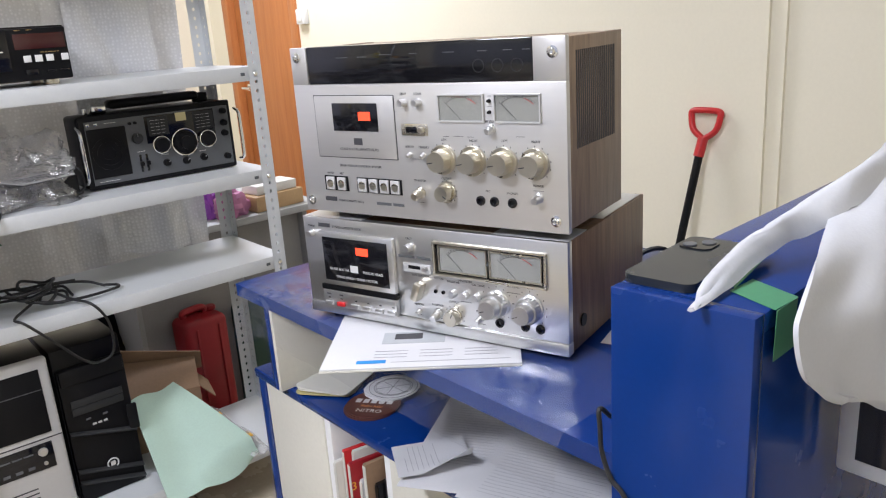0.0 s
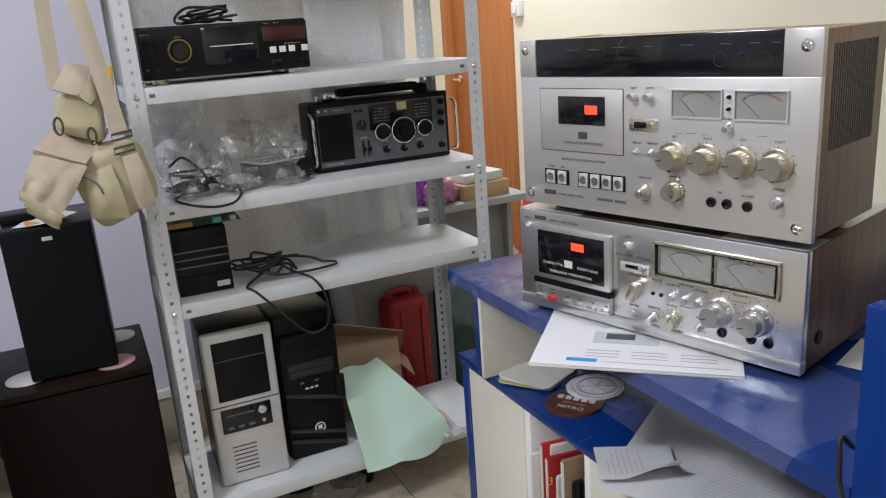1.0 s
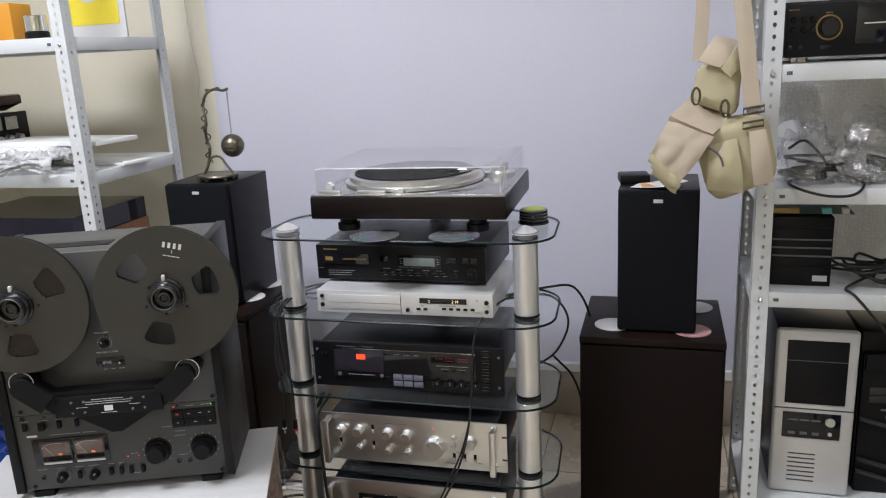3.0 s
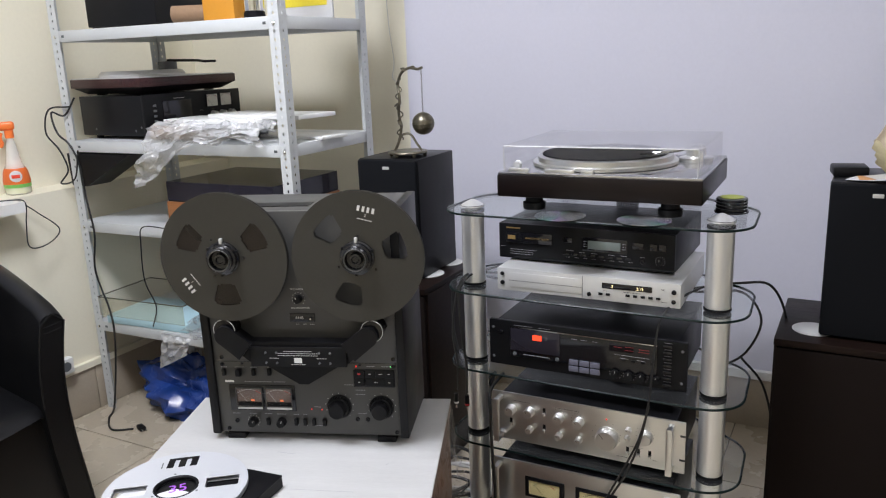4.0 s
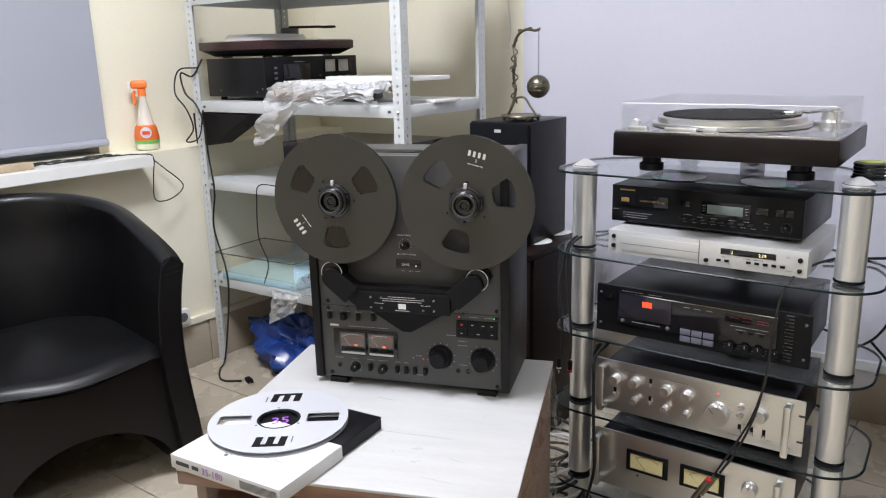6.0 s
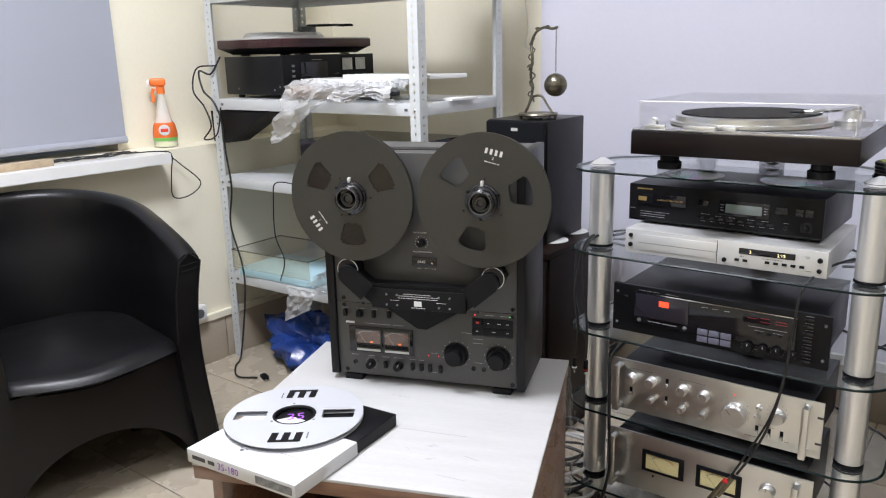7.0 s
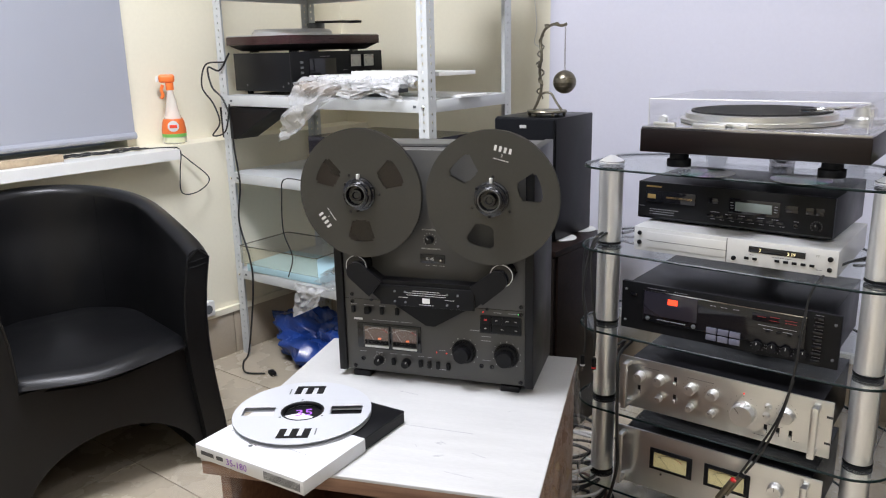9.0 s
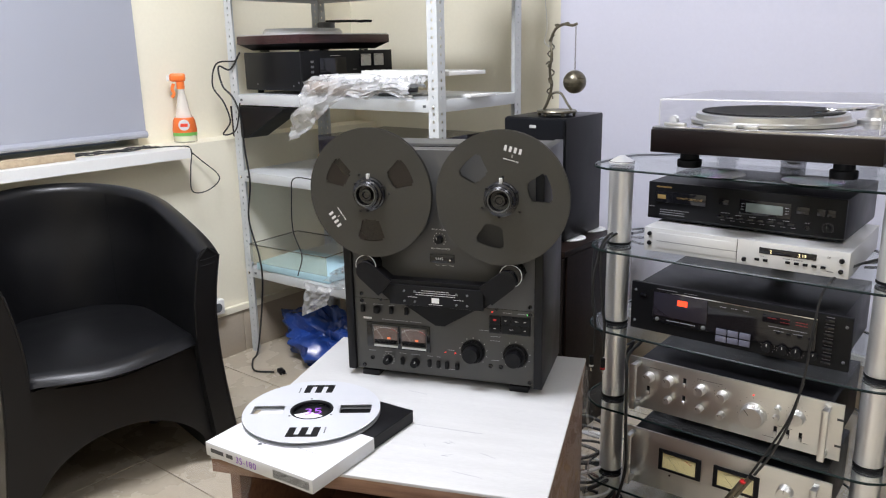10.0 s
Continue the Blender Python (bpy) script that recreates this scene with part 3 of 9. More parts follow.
floor_speaker("large dark brown wooden speaker cabinet on the floor", -0.038, 1.895, -0.5, 0.352, 0.34, 0.603)
floor_speaker("large dark brown wooden speaker cabinet behind the tape table", -1.335, 1.91, 0, 0.352, 0.32, 0.612)
bookshelf_speaker("black bookshelf loudspeaker standing on paper discs", -0.028, 1.945, 0.6055, -1.5, 0.192, 0.25, 0.362)
bookshelf_speaker("black bookshelf loudspeaker on a brown speaker cabinet", -1.318, 1.99, 0.6145, 1.4, 0.205, 0.25, 0.365)

# White table with the open reel deck
TX, TY, TYAW, TW, TD, TZ = -0.93, 0.862, 22.6, 0.605, 0.607, 0.4815
table = thing("low_table", "low table with a scuffed whitewashed top and brown wooden edges", "table", TX, TY, 0, TYAW)
part("tabletop", bx(B(), -TW / 2, TW / 2, 0, TD, TZ - 0.006, TZ, 0.001), TABLEWHITE, table, "whitewashed scuffed top")
part("top_board", bx(B(), -TW / 2 + 0.001, TW / 2 - 0.001, 0.001, TD - 0.001, TZ - 0.032, TZ - 0.0062, 0.001), TABLEBROWN, table)
for sx in (-1, 1):
    part("side_panel", bx(B(), *sorted((sx * (TW / 2 - 0.004), sx * (TW / 2 - 0.024))), 0.05, TD - 0.01, 0, TZ - 0.0325, 0.001), TABLEBROWN, table)
part("back_panel", bx(B(), -TW / 2 + 0.025, TW / 2 - 0.025, TD - 0.03, TD - 0.014, 0, TZ - 0.0325), TABLEBROWN, table)
part("lower_shelf", bx(B(), -TW / 2 + 0.025, TW / 2 - 0.025, 0.05, TD - 0.031, 0.12, 0.138), TABLEBROWN, table)


# Tub chair
chair = thing("tub_chair", "black leatherette tub armchair with rounded back, empty", "armchair", -1.945, 0.975, 0, 80)
CW, CD, ARM = 0.307, 0.60, 0.635


def shell(u, off):
    """Plan of the shell from the left front, round the back, to the right front."""
    r = CW - off
    straight = CD - CW
    total = 2 * straight + math.pi * r
    s = u * total
    if s < straight:
        return -r, s
    if s > total - straight:
        return r, total - s
    a = (s - straight) / r
    return -r * math.cos(a), straight + r * math.sin(a)


def waist(z):
    """How far the sides draw in between the floor and the rolled top."""
    return 0.030 * max(0.0, math.sin(math.pi * min(1.0, z / 0.66) ** 1.6)) - 0.006 * max(0.0, 1 - z / 0.25)


def shell_face(off):
    def fn(u, v):
        top = ARM + 0.140 * math.sin(math.pi * u) ** 0.85
        z = 0.02 + v * (top - 0.02)
        x, y = shell(u, off + waist(z))
        return x, y + 0.020 * v * math.sin(math.pi * u), z
    return fn


bm = B()
outer, inner = shell_face(0.0), shell_face(0.062)
rows = []
NU, NV = 56, 18
for i in range(NU + 1):
    u = i / NU
    ring = [Vector(outer(u, j / NV)) for j in range(NV + 1)]
    o, n_ = ring[-1], Vector(inner(u, 1.0))
    mid = (o + n_) / 2
    for k in range(1, 8):
        a = math.pi * k / 8
        ring.append(mid + (o - mid) * math.cos(a) + Vector((0, 0, 0.026 * math.sin(a))))
    ring += [Vector(inner(u, j / NV)) for j in range(NV, -1, -1)]
    rows.append([bm.verts.new(p) for p in ring])
for a, b in zip(rows, rows[1:]):
    for j in range(len(a) - 1):
        bm.faces.new((a[j], b[j], b[j + 1], a[j + 1]))
    bm.faces.new((a[-1], b[-1], b[0], a[0]))
bm.faces.new(rows[0])
bm.faces.new(rows[-1][::-1])
part("shell", bm, LEATHER, chair, angle=50)
for u in (0.0, 1.0):
    edge = [Vector(outer(u, k / 14)) for k in range(15)]
    crown = [Vector(inner(u, 1.0)), (Vector(outer(u, 1.0)) + Vector(inner(u, 1.0))) / 2 + Vector((0, 0, 0.026))]
    edge += [crown[1], crown[0]] + [Vector(inner(u, k / 14)) for k in range(13, 8, -1)]
    part("piping", tube(B(), [(p.x, p.y - 0.001, p.z) for p in edge], 0.0032, 6), LEATHER, chair)
for u in (0.36, 0.64):
    part("seam", tube(B(), [Vector(inner(u, 0.56 + 0.44 * k / 10)) * 0.999 for k in range(11)], 0.0012, 5), BLACK, chair, "stitched seam down the back")
for z in (0.612, 0.628):
    xo, xi = outer(1.0, 0.97)[0], inner(1.0, 0.97)[0]
    part("crease", tube(B(), [(xi + 0.010, -0.0012, z), ((xo + xi) / 2, -0.0022, z + 0.002), (xo - 0.004, -0.0012, z + 0.006)], 0.0012, 5), BLACK, chair, "crease in the leatherette")


def cushion(u, v):
    x = -0.228 + 0.456 * u
    y0, y1 = 0.004 - 0.055 * math.sin(math.pi * u) ** 0.9, 0.50
    y = y0 + (y1 - y0) * v
    edge = max(0.0, 1 - v / 0.11)
    crown = 0.010 * math.sin(math.pi * u) * math.sin(math.pi * min(1, v * 1.1))
    sag = -0.012 * math.exp(-((u - 0.45) ** 2) / 0.06 - ((v - 0.15) ** 2) / 0.04)
    side = max(0.0, abs(u - 0.5) / 0.5 - 0.9) / 0.1
    return x, y + 0.014 * edge * edge, 0.415 + crown + sag - 0.026 * edge ** 2.4 - 0.014 * side ** 2


part("seat_cushion", sheet(B(), cushion, 40, 36, 0.050), LEATHER, chair, "rounded seat cushion", angle=60)
# front panel under the seat, arched at the floor
bm = B()
n = 28
for y in (0.030, 0.050):
    lo, hi = [], []
    for i in range(n + 1):
        x = -0.246 + 0.492 * i / n
        lo.append(bm.verts.new((x, y, 0.03 + 0.175 * max(0.0, 1 - (x / 0.240) ** 2) ** 0.55)))
        hi.append(bm.verts.new((x, y, 0.372)))
    for i in range(n):
        bm.faces.new((lo[i], lo[i + 1], hi[i + 1], hi[i]))
part("front_panel", bm, LEATHER, chair)
for x in (-0.27, 0.27):
    for y in (0.04, 0.42):
        part("foot", cy(B(), (x * (1 if y < 0.2 else 0.8), y, 0), (0, 0, 1), 0.018, 0.021, 12), BLACK, chair)

# Blue counter with the two cassette decks
CTZ = 0.898
counter = thing("blue_counter", "royal blue and off-white shop counter with open shelves", "counter", 0.655, 0.49, 0)
# local x away from the camera, local y along the counter
part("top", prism(B(), [(0.0, -0.052), (0.62, -0.016), (0.62, 0.80), (0.0, 0.80)], CTZ - 0.023, CTZ), BLUE, counter, "royal blue laminate top")
part("end_panel", bx(B(), 0.005, 0.60, 0.6955, 0.712, 0.7135, CTZ - 0.0235, 0.001), BLUE, counter)
part("riser", bx(B(), 0.006, 0.578, 0.685, 0.695, 0.7135, CTZ - 0.0235, 0.001), WHITELAM, counter, "off-white riser under the top")
part("back_board", bx(B(), 0.58, 0.60, 0.0, 0.6095, 0.7135, CTZ - 0.0235), BLUE, counter)
part("lower_top", bx(B(), 0.022, 0.62, -0.014, 0.822, 0.695, 0.713, 0.002), BLUE, counter, "royal blue lower shelf")
part("side_panel", bx(B(), 0.026, 0.60, 0.80, 0.818, 0, 0.6945, 0.001), BLUE, counter)
part("blue_edge", bx(B(), 0.026, 0.04, 0.79, 0.7995, 0, 0.6945), BLUE, counter)
part("door", bx(B(), 0.027, 0.045, 0.5895, 0.7895, 0.02, 0.6935, 0.0015), WHITELAM, counter, "off-white cabinet door")
for y in (0.580, 0.405):
    part("divider", bx(B(), 0.03, 0.60, y - 0.009, y + 0.009, 0, 0.6945, 0.001), WHITEEDGE, counter)
part("door", bx(B(), 0.027, 0.045, -0.014, 0.3955, 0.02, 0.6935, 0.0015), WHITELAM, counter, "off-white cabinet door")
part("inner_shelf", bx(B(), 0.05, 0.58, 0.4145, 0.5705, 0.33, 0.346), WHITELAM, counter)
part("back_board", bx(B(), 0.581, 0.599, -0.014, 0.7995, 0, 0.6945), WHITELAM, counter)

# taller blue partition of the counter
tall = thing("blue_partition", "tall royal blue counter end standing beside the decks", "counter", 0.640, 0.284, 0, 3)
PH = 1.092
part("end_board", bx(B(), 0, 0.018, 0.0, 0.138, 0, PH, 0.0012), BLUE, tall)
for y0 in (0.0, 0.120):
    part("side_board", bx(B(), 0.0185, 0.95, y0 + 0.0005, y0 + 0.0175, 0, PH - 0.019, 0.0012), BLUE, tall)
part("top_board", bx(B(), 0.0185, 0.95, 0.0, 0.138, PH - 0.0185, PH, 0.0012), BLUE, tall)


# Parts of audio equipment; local front plane y = 0 faces -y, origin at the front's bottom middle
CACHE = {}
SPREAD = {"u": None, "v": None}  # spacing of controls across and up a panel: (even, true) steps


def su(u):
    return float(np.interp(u, *SPREAD["u"])) if SPREAD["u"] else u


def sv(v):
    return float(np.interp(v, *SPREAD["v"])) if SPREAD["v"] else v


def cached(key, make, material):
    if key not in CACHE:
        CACHE[key] = mesh_of(key.split("|")[0], make(), material)
    return CACHE[key]


def knob(p, u, v, r, l, material=None, skirt=None, mark=True, y=0.0, turn=0):
    u, v = su(u), sv(v)
    material = material or KNOBSILVER
    def make():
        bm = lathe(B(), (0, 0, 0), (0, -1, 0), [(r * 1.04, 0), (r * 1.04, l * 0.15), (r * 0.97, l * 0.22), (r * 0.93, l * 0.9), (r * 0.86, l), (r * 0.3, l * 0.985), (0, l * 0.985)], 48)
        if l > 0.009:
            for k, vert in enumerate(list(bm.verts)[96:192]):
                if k % 2:
                    vert.co.x, vert.co.z = vert.co.x * 0.94, vert.co.z * 0.94
        return bm
    k = shared("knob", cached(f"knob|{r}|{l}|{material.name}", make, material), p, pose(u, y, v, 0, turn, 0))
    if skirt:
        shared("skirt", cached(f"skirt|{r}|{skirt.name}", lambda: cy(B(), (0, 0, 0), (0, -1, 0), r * 1.28, l * 0.25, 28, 0.0006), skirt), k, Matrix.Identity(4))
    if mark:
        shared("pointer", cached(f"pointer|{r}|{l}", lambda: bx(B(), -0.0006, 0.0006, -l * 1.0 - 0.0004, -l * 0.99, r * 0.3, r * 0.86), DARKPRINT if material in (KNOBSILVER, ALUBRIGHT, SILVERPAINT) else LETTER), k, Matrix.Identity(4))
    return k


def button(p, u, v, w, h, d=0.003, material=None, name="button", label="", y=0.0):
    u, v = su(u), sv(v)
    material = material or BLACK
    me = cached(f"{name}|{w}|{h}|{d}|{material.name}", lambda: bx(B(), -w / 2, w / 2, -d, 0, -h / 2, h / 2, min(w, h, d) * 0.22), material)
    return tagged(shared(name, me, p, pose(u, y - 0.0003, v)), label)


def jack(p, u, v, r=0.0062, y=0.0):
    u, v = su(u), sv(v)
    j = shared("jack", cached(f"jack|{r}", lambda: lathe(B(), (0, 0, 0), (0, -1, 0), [(r, 0), (r, 0.002), (r * 0.7, 0.003), (r * 0.55, 0.003), (r * 0.5, 0.0004), (0, 0.0004)], 20), BLACKGLOSS), p, pose(u, y, v))
    return j


def lever(p, u, v, material=None, y=0.0, tilt=18, s=1.0):
    u, v = su(u), sv(v)
    material = material or ALUBRIGHT
    k = shared("toggle_switch", cached(f"toggle|{s}|{material.name}", lambda: lathe(B(), (0, 0, 0), (0, -1, 0), [(0.0055 * s, 0), (0.0055 * s, 0.002 * s), (0.0042 * s, 0.003 * s), (0.0042 * s, 0.010 * s), (0.0034 * s, 0.012 * s), (0, 0.012 * s)], 16), material), p, pose(u, y, v, tilt))
    return k


def screw(p, u, v, r=0.0085, material=None, y=0.0):
    u, v = su(u), sv(v)
    material = material or CHROME
    return shared("screw", cached(f"screw|{r}|{material.name}", lambda: lathe(B(), (0, 0, 0), (0, -1, 0), [(r, 0), (r, 0.0012), (r * 0.62, 0.0016), (r * 0.58, 0.004), (r * 0.35, 0.0048), (r * 0.3, 0.003), (0, 0.003)], 18), material), p, pose(u, y, v))


def plate(p, name, u0, u1, v0, v1, y0, y1, material, label="", bev=0.0006):
    return part(name, bx(B(), su(u0), su(u1), y0, y1, sv(v0), sv(v1), bev), material, p, label)


def words(p, text, u, v, size, material, y=-0.0004, spin=None, name="lettering", align="CENTER", flat=False):
    """Printed words, as thin mesh."""
    u, v = su(u), sv(v)
    cu = bpy.data.curves.new("t", "FONT")
    cu.body, cu.size, cu.align_x, cu.extrude = text, size, align, 0.00012
    cu.resolution_u = 2
    tmp = bpy.data.objects.new("t", cu)
    scene.collection.objects.link(tmp)
    me = bpy.data.meshes.new_from_object(tmp)
    bpy.data.objects.remove(tmp)
    bpy.data.curves.remove(cu)
    me.name = name
    me.materials.clear()
    me.materials.append(material)
    ob = new(name, me)
    ob.parent = p
    ob.matrix_basis = spin if spin is not None else (pose(u, v, y) if flat else pose(u, y, v, 90))
    return ob


def bars(p, spots, material, y=-0.0004, h=0.0014):
    """Print too small to read: short bars (u, v, length)."""
    bm = B()
    for u, v, w in spots:
        u, v = su(u), sv(v)
        # word by word, with gaps
        x, k = u - w / 2, 0
        while x < u + w / 2 - 0.0004:
            e = min(x + h * (3.2, 1.9, 4.1, 2.4)[k % 4], u + w / 2)
            bx(bm, x, e, y - 0.0001, y + 0.0002, v - h * 0.38, v + h * 0.38)
            x, k = e + h * 0.7, k + 1
    return tagged(part("small_print", bm, material, p), kind="stuff")


def dial_ticks(p, spots, material, y=-0.0004):
    """Rings of short scale marks (u, v, radius) round knobs."""
    bm = B()
    for u, v, r in spots:
        u, v = su(u), sv(v)
        for k in range(11):
            a = radians(225 - 27 * k)
            c, s = math.cos(a), math.sin(a)
            bx(bm, u + r * c - 0.0005, u + r * c + 0.0005, y - 0.0001, y + 0.0002, v + r * s - 0.0009, v + r * s + 0.0009)
    return tagged(part("dial_marks", bm, material, p), kind="stuff")


def meter(p, u, v, w, h, face, y=0.0, needle=-38, frame_material=None, ink=None):
    """A needle meter in its own window."""
    fr = frame_material or BLACK
    ink = ink or DARKPRINT
    a, b, c, d = su(u - w / 2), su(u + w / 2), sv(v - h / 2), sv(v + h / 2)
    u, v, w, h = (a + b) / 2, (c + d) / 2, b - a, d - c
    mt = part("meter", bx(B(), u - w / 2, u + w / 2, y - 0.0008, y + 0.001, v - h / 2, v + h / 2), face, p, "needle level meter")
    t = 0.0018
    for a, b, c, d in ((-w / 2 - t, w / 2 + t, h / 2, h / 2 + t), (-w / 2 - t, w / 2 + t, -h / 2 - t, -h / 2), (-w / 2 - t, -w / 2, -h / 2, h / 2), (w / 2, w / 2 + t, -h / 2, h / 2)):
        part("rim", bx(B(), u + a, u + b, y - 0.0035, y + 0.001, v + c, v + d), fr, mt)
    r = h * 1.05
    cz = v - h * 0.62
    arc = [(u + r * math.sin(radians(a)), y - 0.0011, cz + r * math.cos(radians(a))) for a in range(-42, 21, 4)]
    red = [(u + r * math.sin(radians(a)), y - 0.0011, cz + r * math.cos(radians(a))) for a in range(18, 43, 4)]
    part("scale", tube(B(), arc, 0.0004, 4), ink, mt)
    part("red_scale", tube(B(), red, 0.0005, 4), REDPLASTIC, mt)
    bm = B()
    for a in range(-42, 43, 7):
        s, c = math.sin(radians(a)), math.cos(radians(a))
        tube(bm, [(u + r * s, y - 0.0011, cz + r * c), (u + r * 1.09 * s, y - 0.0011, cz + r * 1.09 * c)], 0.0003, 4)
    tagged(part("ticks", bm, ink, mt), kind="stuff")
    s, c = math.sin(radians(needle)), math.cos(radians(needle))
    part("needle", tube(B(), [(u + 0.14 * h * s / c * 0, y - 0.0016, v - h / 2 + 0.001), (u + r * s * 0.98, y - 0.0016, cz + r * 0.98 * c)], 0.0003, 4), ink, mt)
    part("window", bx(B(), u - w / 2 + 0.0002, u + w / 2 - 0.0002, y - 0.0030, y - 0.0026, v - h / 2 + 0.0002, v + h / 2 - 0.0002), ACRYLIC, mt).visible_shadow = False
    return mt


def cabinet_box(p, w, d, h, t, material, y0=0.006, name="cabinet"):
    """A wooden or metal sleeve round the works."""
    part("side_panel", bx(B(), -w / 2, -w / 2 + t, y0, d, 0, h, 0.0015), material, p)
    part("side_panel", bx(B(), w / 2 - t, w / 2, y0, d, 0, h, 0.0015), material, p)
    part("top_panel", bx(B(), -w / 2 + t, w / 2 - t, y0, d, h - t, h, 0.001), material, p)
    part("chassis", bx(B(), -w / 2 + t, w / 2 - t, y0, d - 0.004, 0.002, h - t - 0.0003), BLACKMETAL, p)


def feet(p, w, d, hgt=0.012, r=0.016, material=None):
    for x in (-w / 2 + 0.05, w / 2 - 0.05):
        for y in (0.045, d - 0.045):
            part("foot", cy(B(), (x, y, -hgt), (0, 0, 1), r, hgt - 0.0003, 20, 0.001), material or BLACK, p)


# Upper cassette deck, tall, silver front with walnut sides
def deck_tall():
    W, D, H = 0.431, 0.178, 0.233
    t = thing("cassette_deck", "tall silver cassette deck with walnut sides, stacked on another deck", "cassette deck", 0.7340, 0.8143, 1.078, -73.7, group="stacked silver cassette decks")
    part("side_panel", bx(B(), -W / 2, -W / 2 + 0.014, 0.006, D, 0.0, H, 0.001), WALNUTLONG, t)
    sp = part("side_panel", bx(B(), W / 2 - 0.014, W / 2, 0.006, D, 0.0, H, 0.001), WALNUTLONG, t, "walnut side with a slotted vent")
    me = mesh_of("slot", bx(B(), 0, 0.0007, -0.0016, 0.0016, 0, 0.118), DARKPRINT)
    for k in range(20):
        shared("slot", me, sp, pose(W / 2 - 0.0001, 0.028 + 0.0064 * k, 0.098))
    part("top_panel", bx(B(), -W / 2 + 0.014, W / 2 - 0.014, 0.006, D, H - 0.014, H - 0.001, 0.001), WALNUTLONG, t)
    part("chassis", bx(B(), -W / 2 + 0.0142, W / 2 - 0.0142, 0.006, D - 0.003, 0.002, H - 0.0143), BLACKMETAL, t)
    part("front_panel", bx(B(), -W / 2 - 0.001, W / 2 + 0.001, -0.004, 0.0058, -0.004, H - 0.050, 0.0012), ALU, t, "satin silver front panel")
    part("front_wing", bx(B(), -W / 2 - 0.001, -W / 2 + 0.029, -0.004, 0.0058, H - 0.0503, H + 0.002, 0.001), ALU, t)
    part("front_wing", bx(B(), W / 2 - 0.042, W / 2 + 0.001, -0.004, 0.0058, H - 0.0503, H + 0.002, 0.001), ALU, t)
    lid = part("display_window", bx(B(), -W / 2 + 0.0295, W / 2 - 0.0425, -0.003, 0.02, H - 0.0498, H + 0.002, 0.002), BLACKGLOSS, t, "glossy black window over the tuning dials")
    bars(lid, [(-0.12, H - 0.014, 0.022), (-0.085, H - 0.014, 0.016), (-0.045, H - 0.012, 0.02), (0.0, H - 0.012, 0.012), (0.055, H - 0.012, 0.018), (0.105, H - 0.012, 0.014), (0.14, H - 0.012, 0.012), (0.165, H - 0.012, 0.010)], GREYPLASTIC, y=-0.0034, h=0.0012)
    for u in (0.098, 0.125, 0.152):
        part("dial", tube(B(), [(u + 0.008 * math.cos(a), -0.0032, H - 0.030 + 0.008 * math.sin(a)) for a in (k * math.pi / 8 for k in range(16))], 0.0005, 4, close=True), CHARCOAL, lid)
    F = -0.004
    steps = [k * 0.02 - 0.22 for k in range(23)]
    SPREAD["u"] = (steps, [u + 0.0235 * max(0.0, 1 - (u / 0.2) ** 2) + (0.0055 + 0.0065 * (u + 0.2) / 0.35 if abs(u) < 0.19 else 0.0) for u in steps])
    for u, v in ((-W / 2 + 0.011, H - 0.012), (W / 2 - 0.018, H - 0.016), (-W / 2 + 0.012, 0.012), (W / 2 - 0.018, 0.012)):
        screw(t, u, v, 0.0072, y=F)
    # cassette well
    u0, u1, v0, v1 = -0.186, -0.066, 0.080, 0.167
    cw = plate(t, "cassette_door", u0, u1, v0, v1, F - 0.0014, F - 0.0002, ALU, "silver cassette door with a dark window")
    u0, u1 = su(u0), su(u1)
    for a, b, c, d in ((u0 - 0.001, u1 + 0.001, v1, v1 + 0.0011), (u0 - 0.001, u1 + 0.001, v0 - 0.0011, v0), (u0 - 0.0011, u0, v0, v1), (u1, u1 + 0.0011, v0, v1)):
        part("gap", bx(B(), a, b, F - 0.0005, F - 0.0001, c, d), DARKPRINT, cw)
    plate(cw, "window", -0.160, -0.091, 0.118, 0.157, F - 0.0026, F - 0.0015, BLACKGLOSS, "dark window", 0.0008)
    plate(cw, "red_flag", -0.120, -0.102, 0.133, 0.145, F - 0.0031, F - 0.0027, REDGLOW, "lit red indicator", 0.0)
    words(cw, "GLASS & X'TAL FERRITE HEAD", -0.124, 0.0905, 0.0052, DARKPRINT, F - 0.0018)
    plate(cw, "emblem", -0.131, -0.118, 0.0985, 0.108, F - 0.0019, F - 0.0015, DARKPRINT, "", 0.0)
    words(t, "SENSI-TOUCH CONTROL SYSTEM", -0.126, 0.066, 0.0050, DARKPRINT, F - 0.0003)
    # transport keys
    for u, n in ((-0.165, 2), (-0.098, 4)):
        wd = 0.0172 * n + 0.002
        plate(t, "key_frame", u - wd / 2, u + wd / 2, 0.0295, 0.0515, F - 0.0010, F - 0.0002, BLACK)
        for k in range(n):
            uu = u + 0.0172 * (k - (n - 1) / 2)
            b = button(t, uu, 0.0405, 0.0152, 0.019, 0.0028, SILVERPAINT, "transport_key", y=F - 0.0008)
            shared("dimple", cached("dimple|", lambda: cy(B(), (0, 0, 0), (0, -1, 0), 0.0058, 0.0005, 18), KNOBSILVER), b, pose(0, -0.0029, 0))
    plate(t, "brand_mark", -0.185, -0.168, 0.013, 0.0195, F - 0.0004, F - 0.0001, DARKPRINT, "dark maker's mark", 0.0)
    words(t, "STEREO CASSETTE DECK", -0.165, 0.0135, 0.0042, DARKPRINT, F - 0.0003, align="LEFT")
    plate(t, "dolby_mark", -0.105, -0.082, 0.013, 0.017, F - 0.0004, F - 0.0001, GREYPLASTIC, "", 0.0)
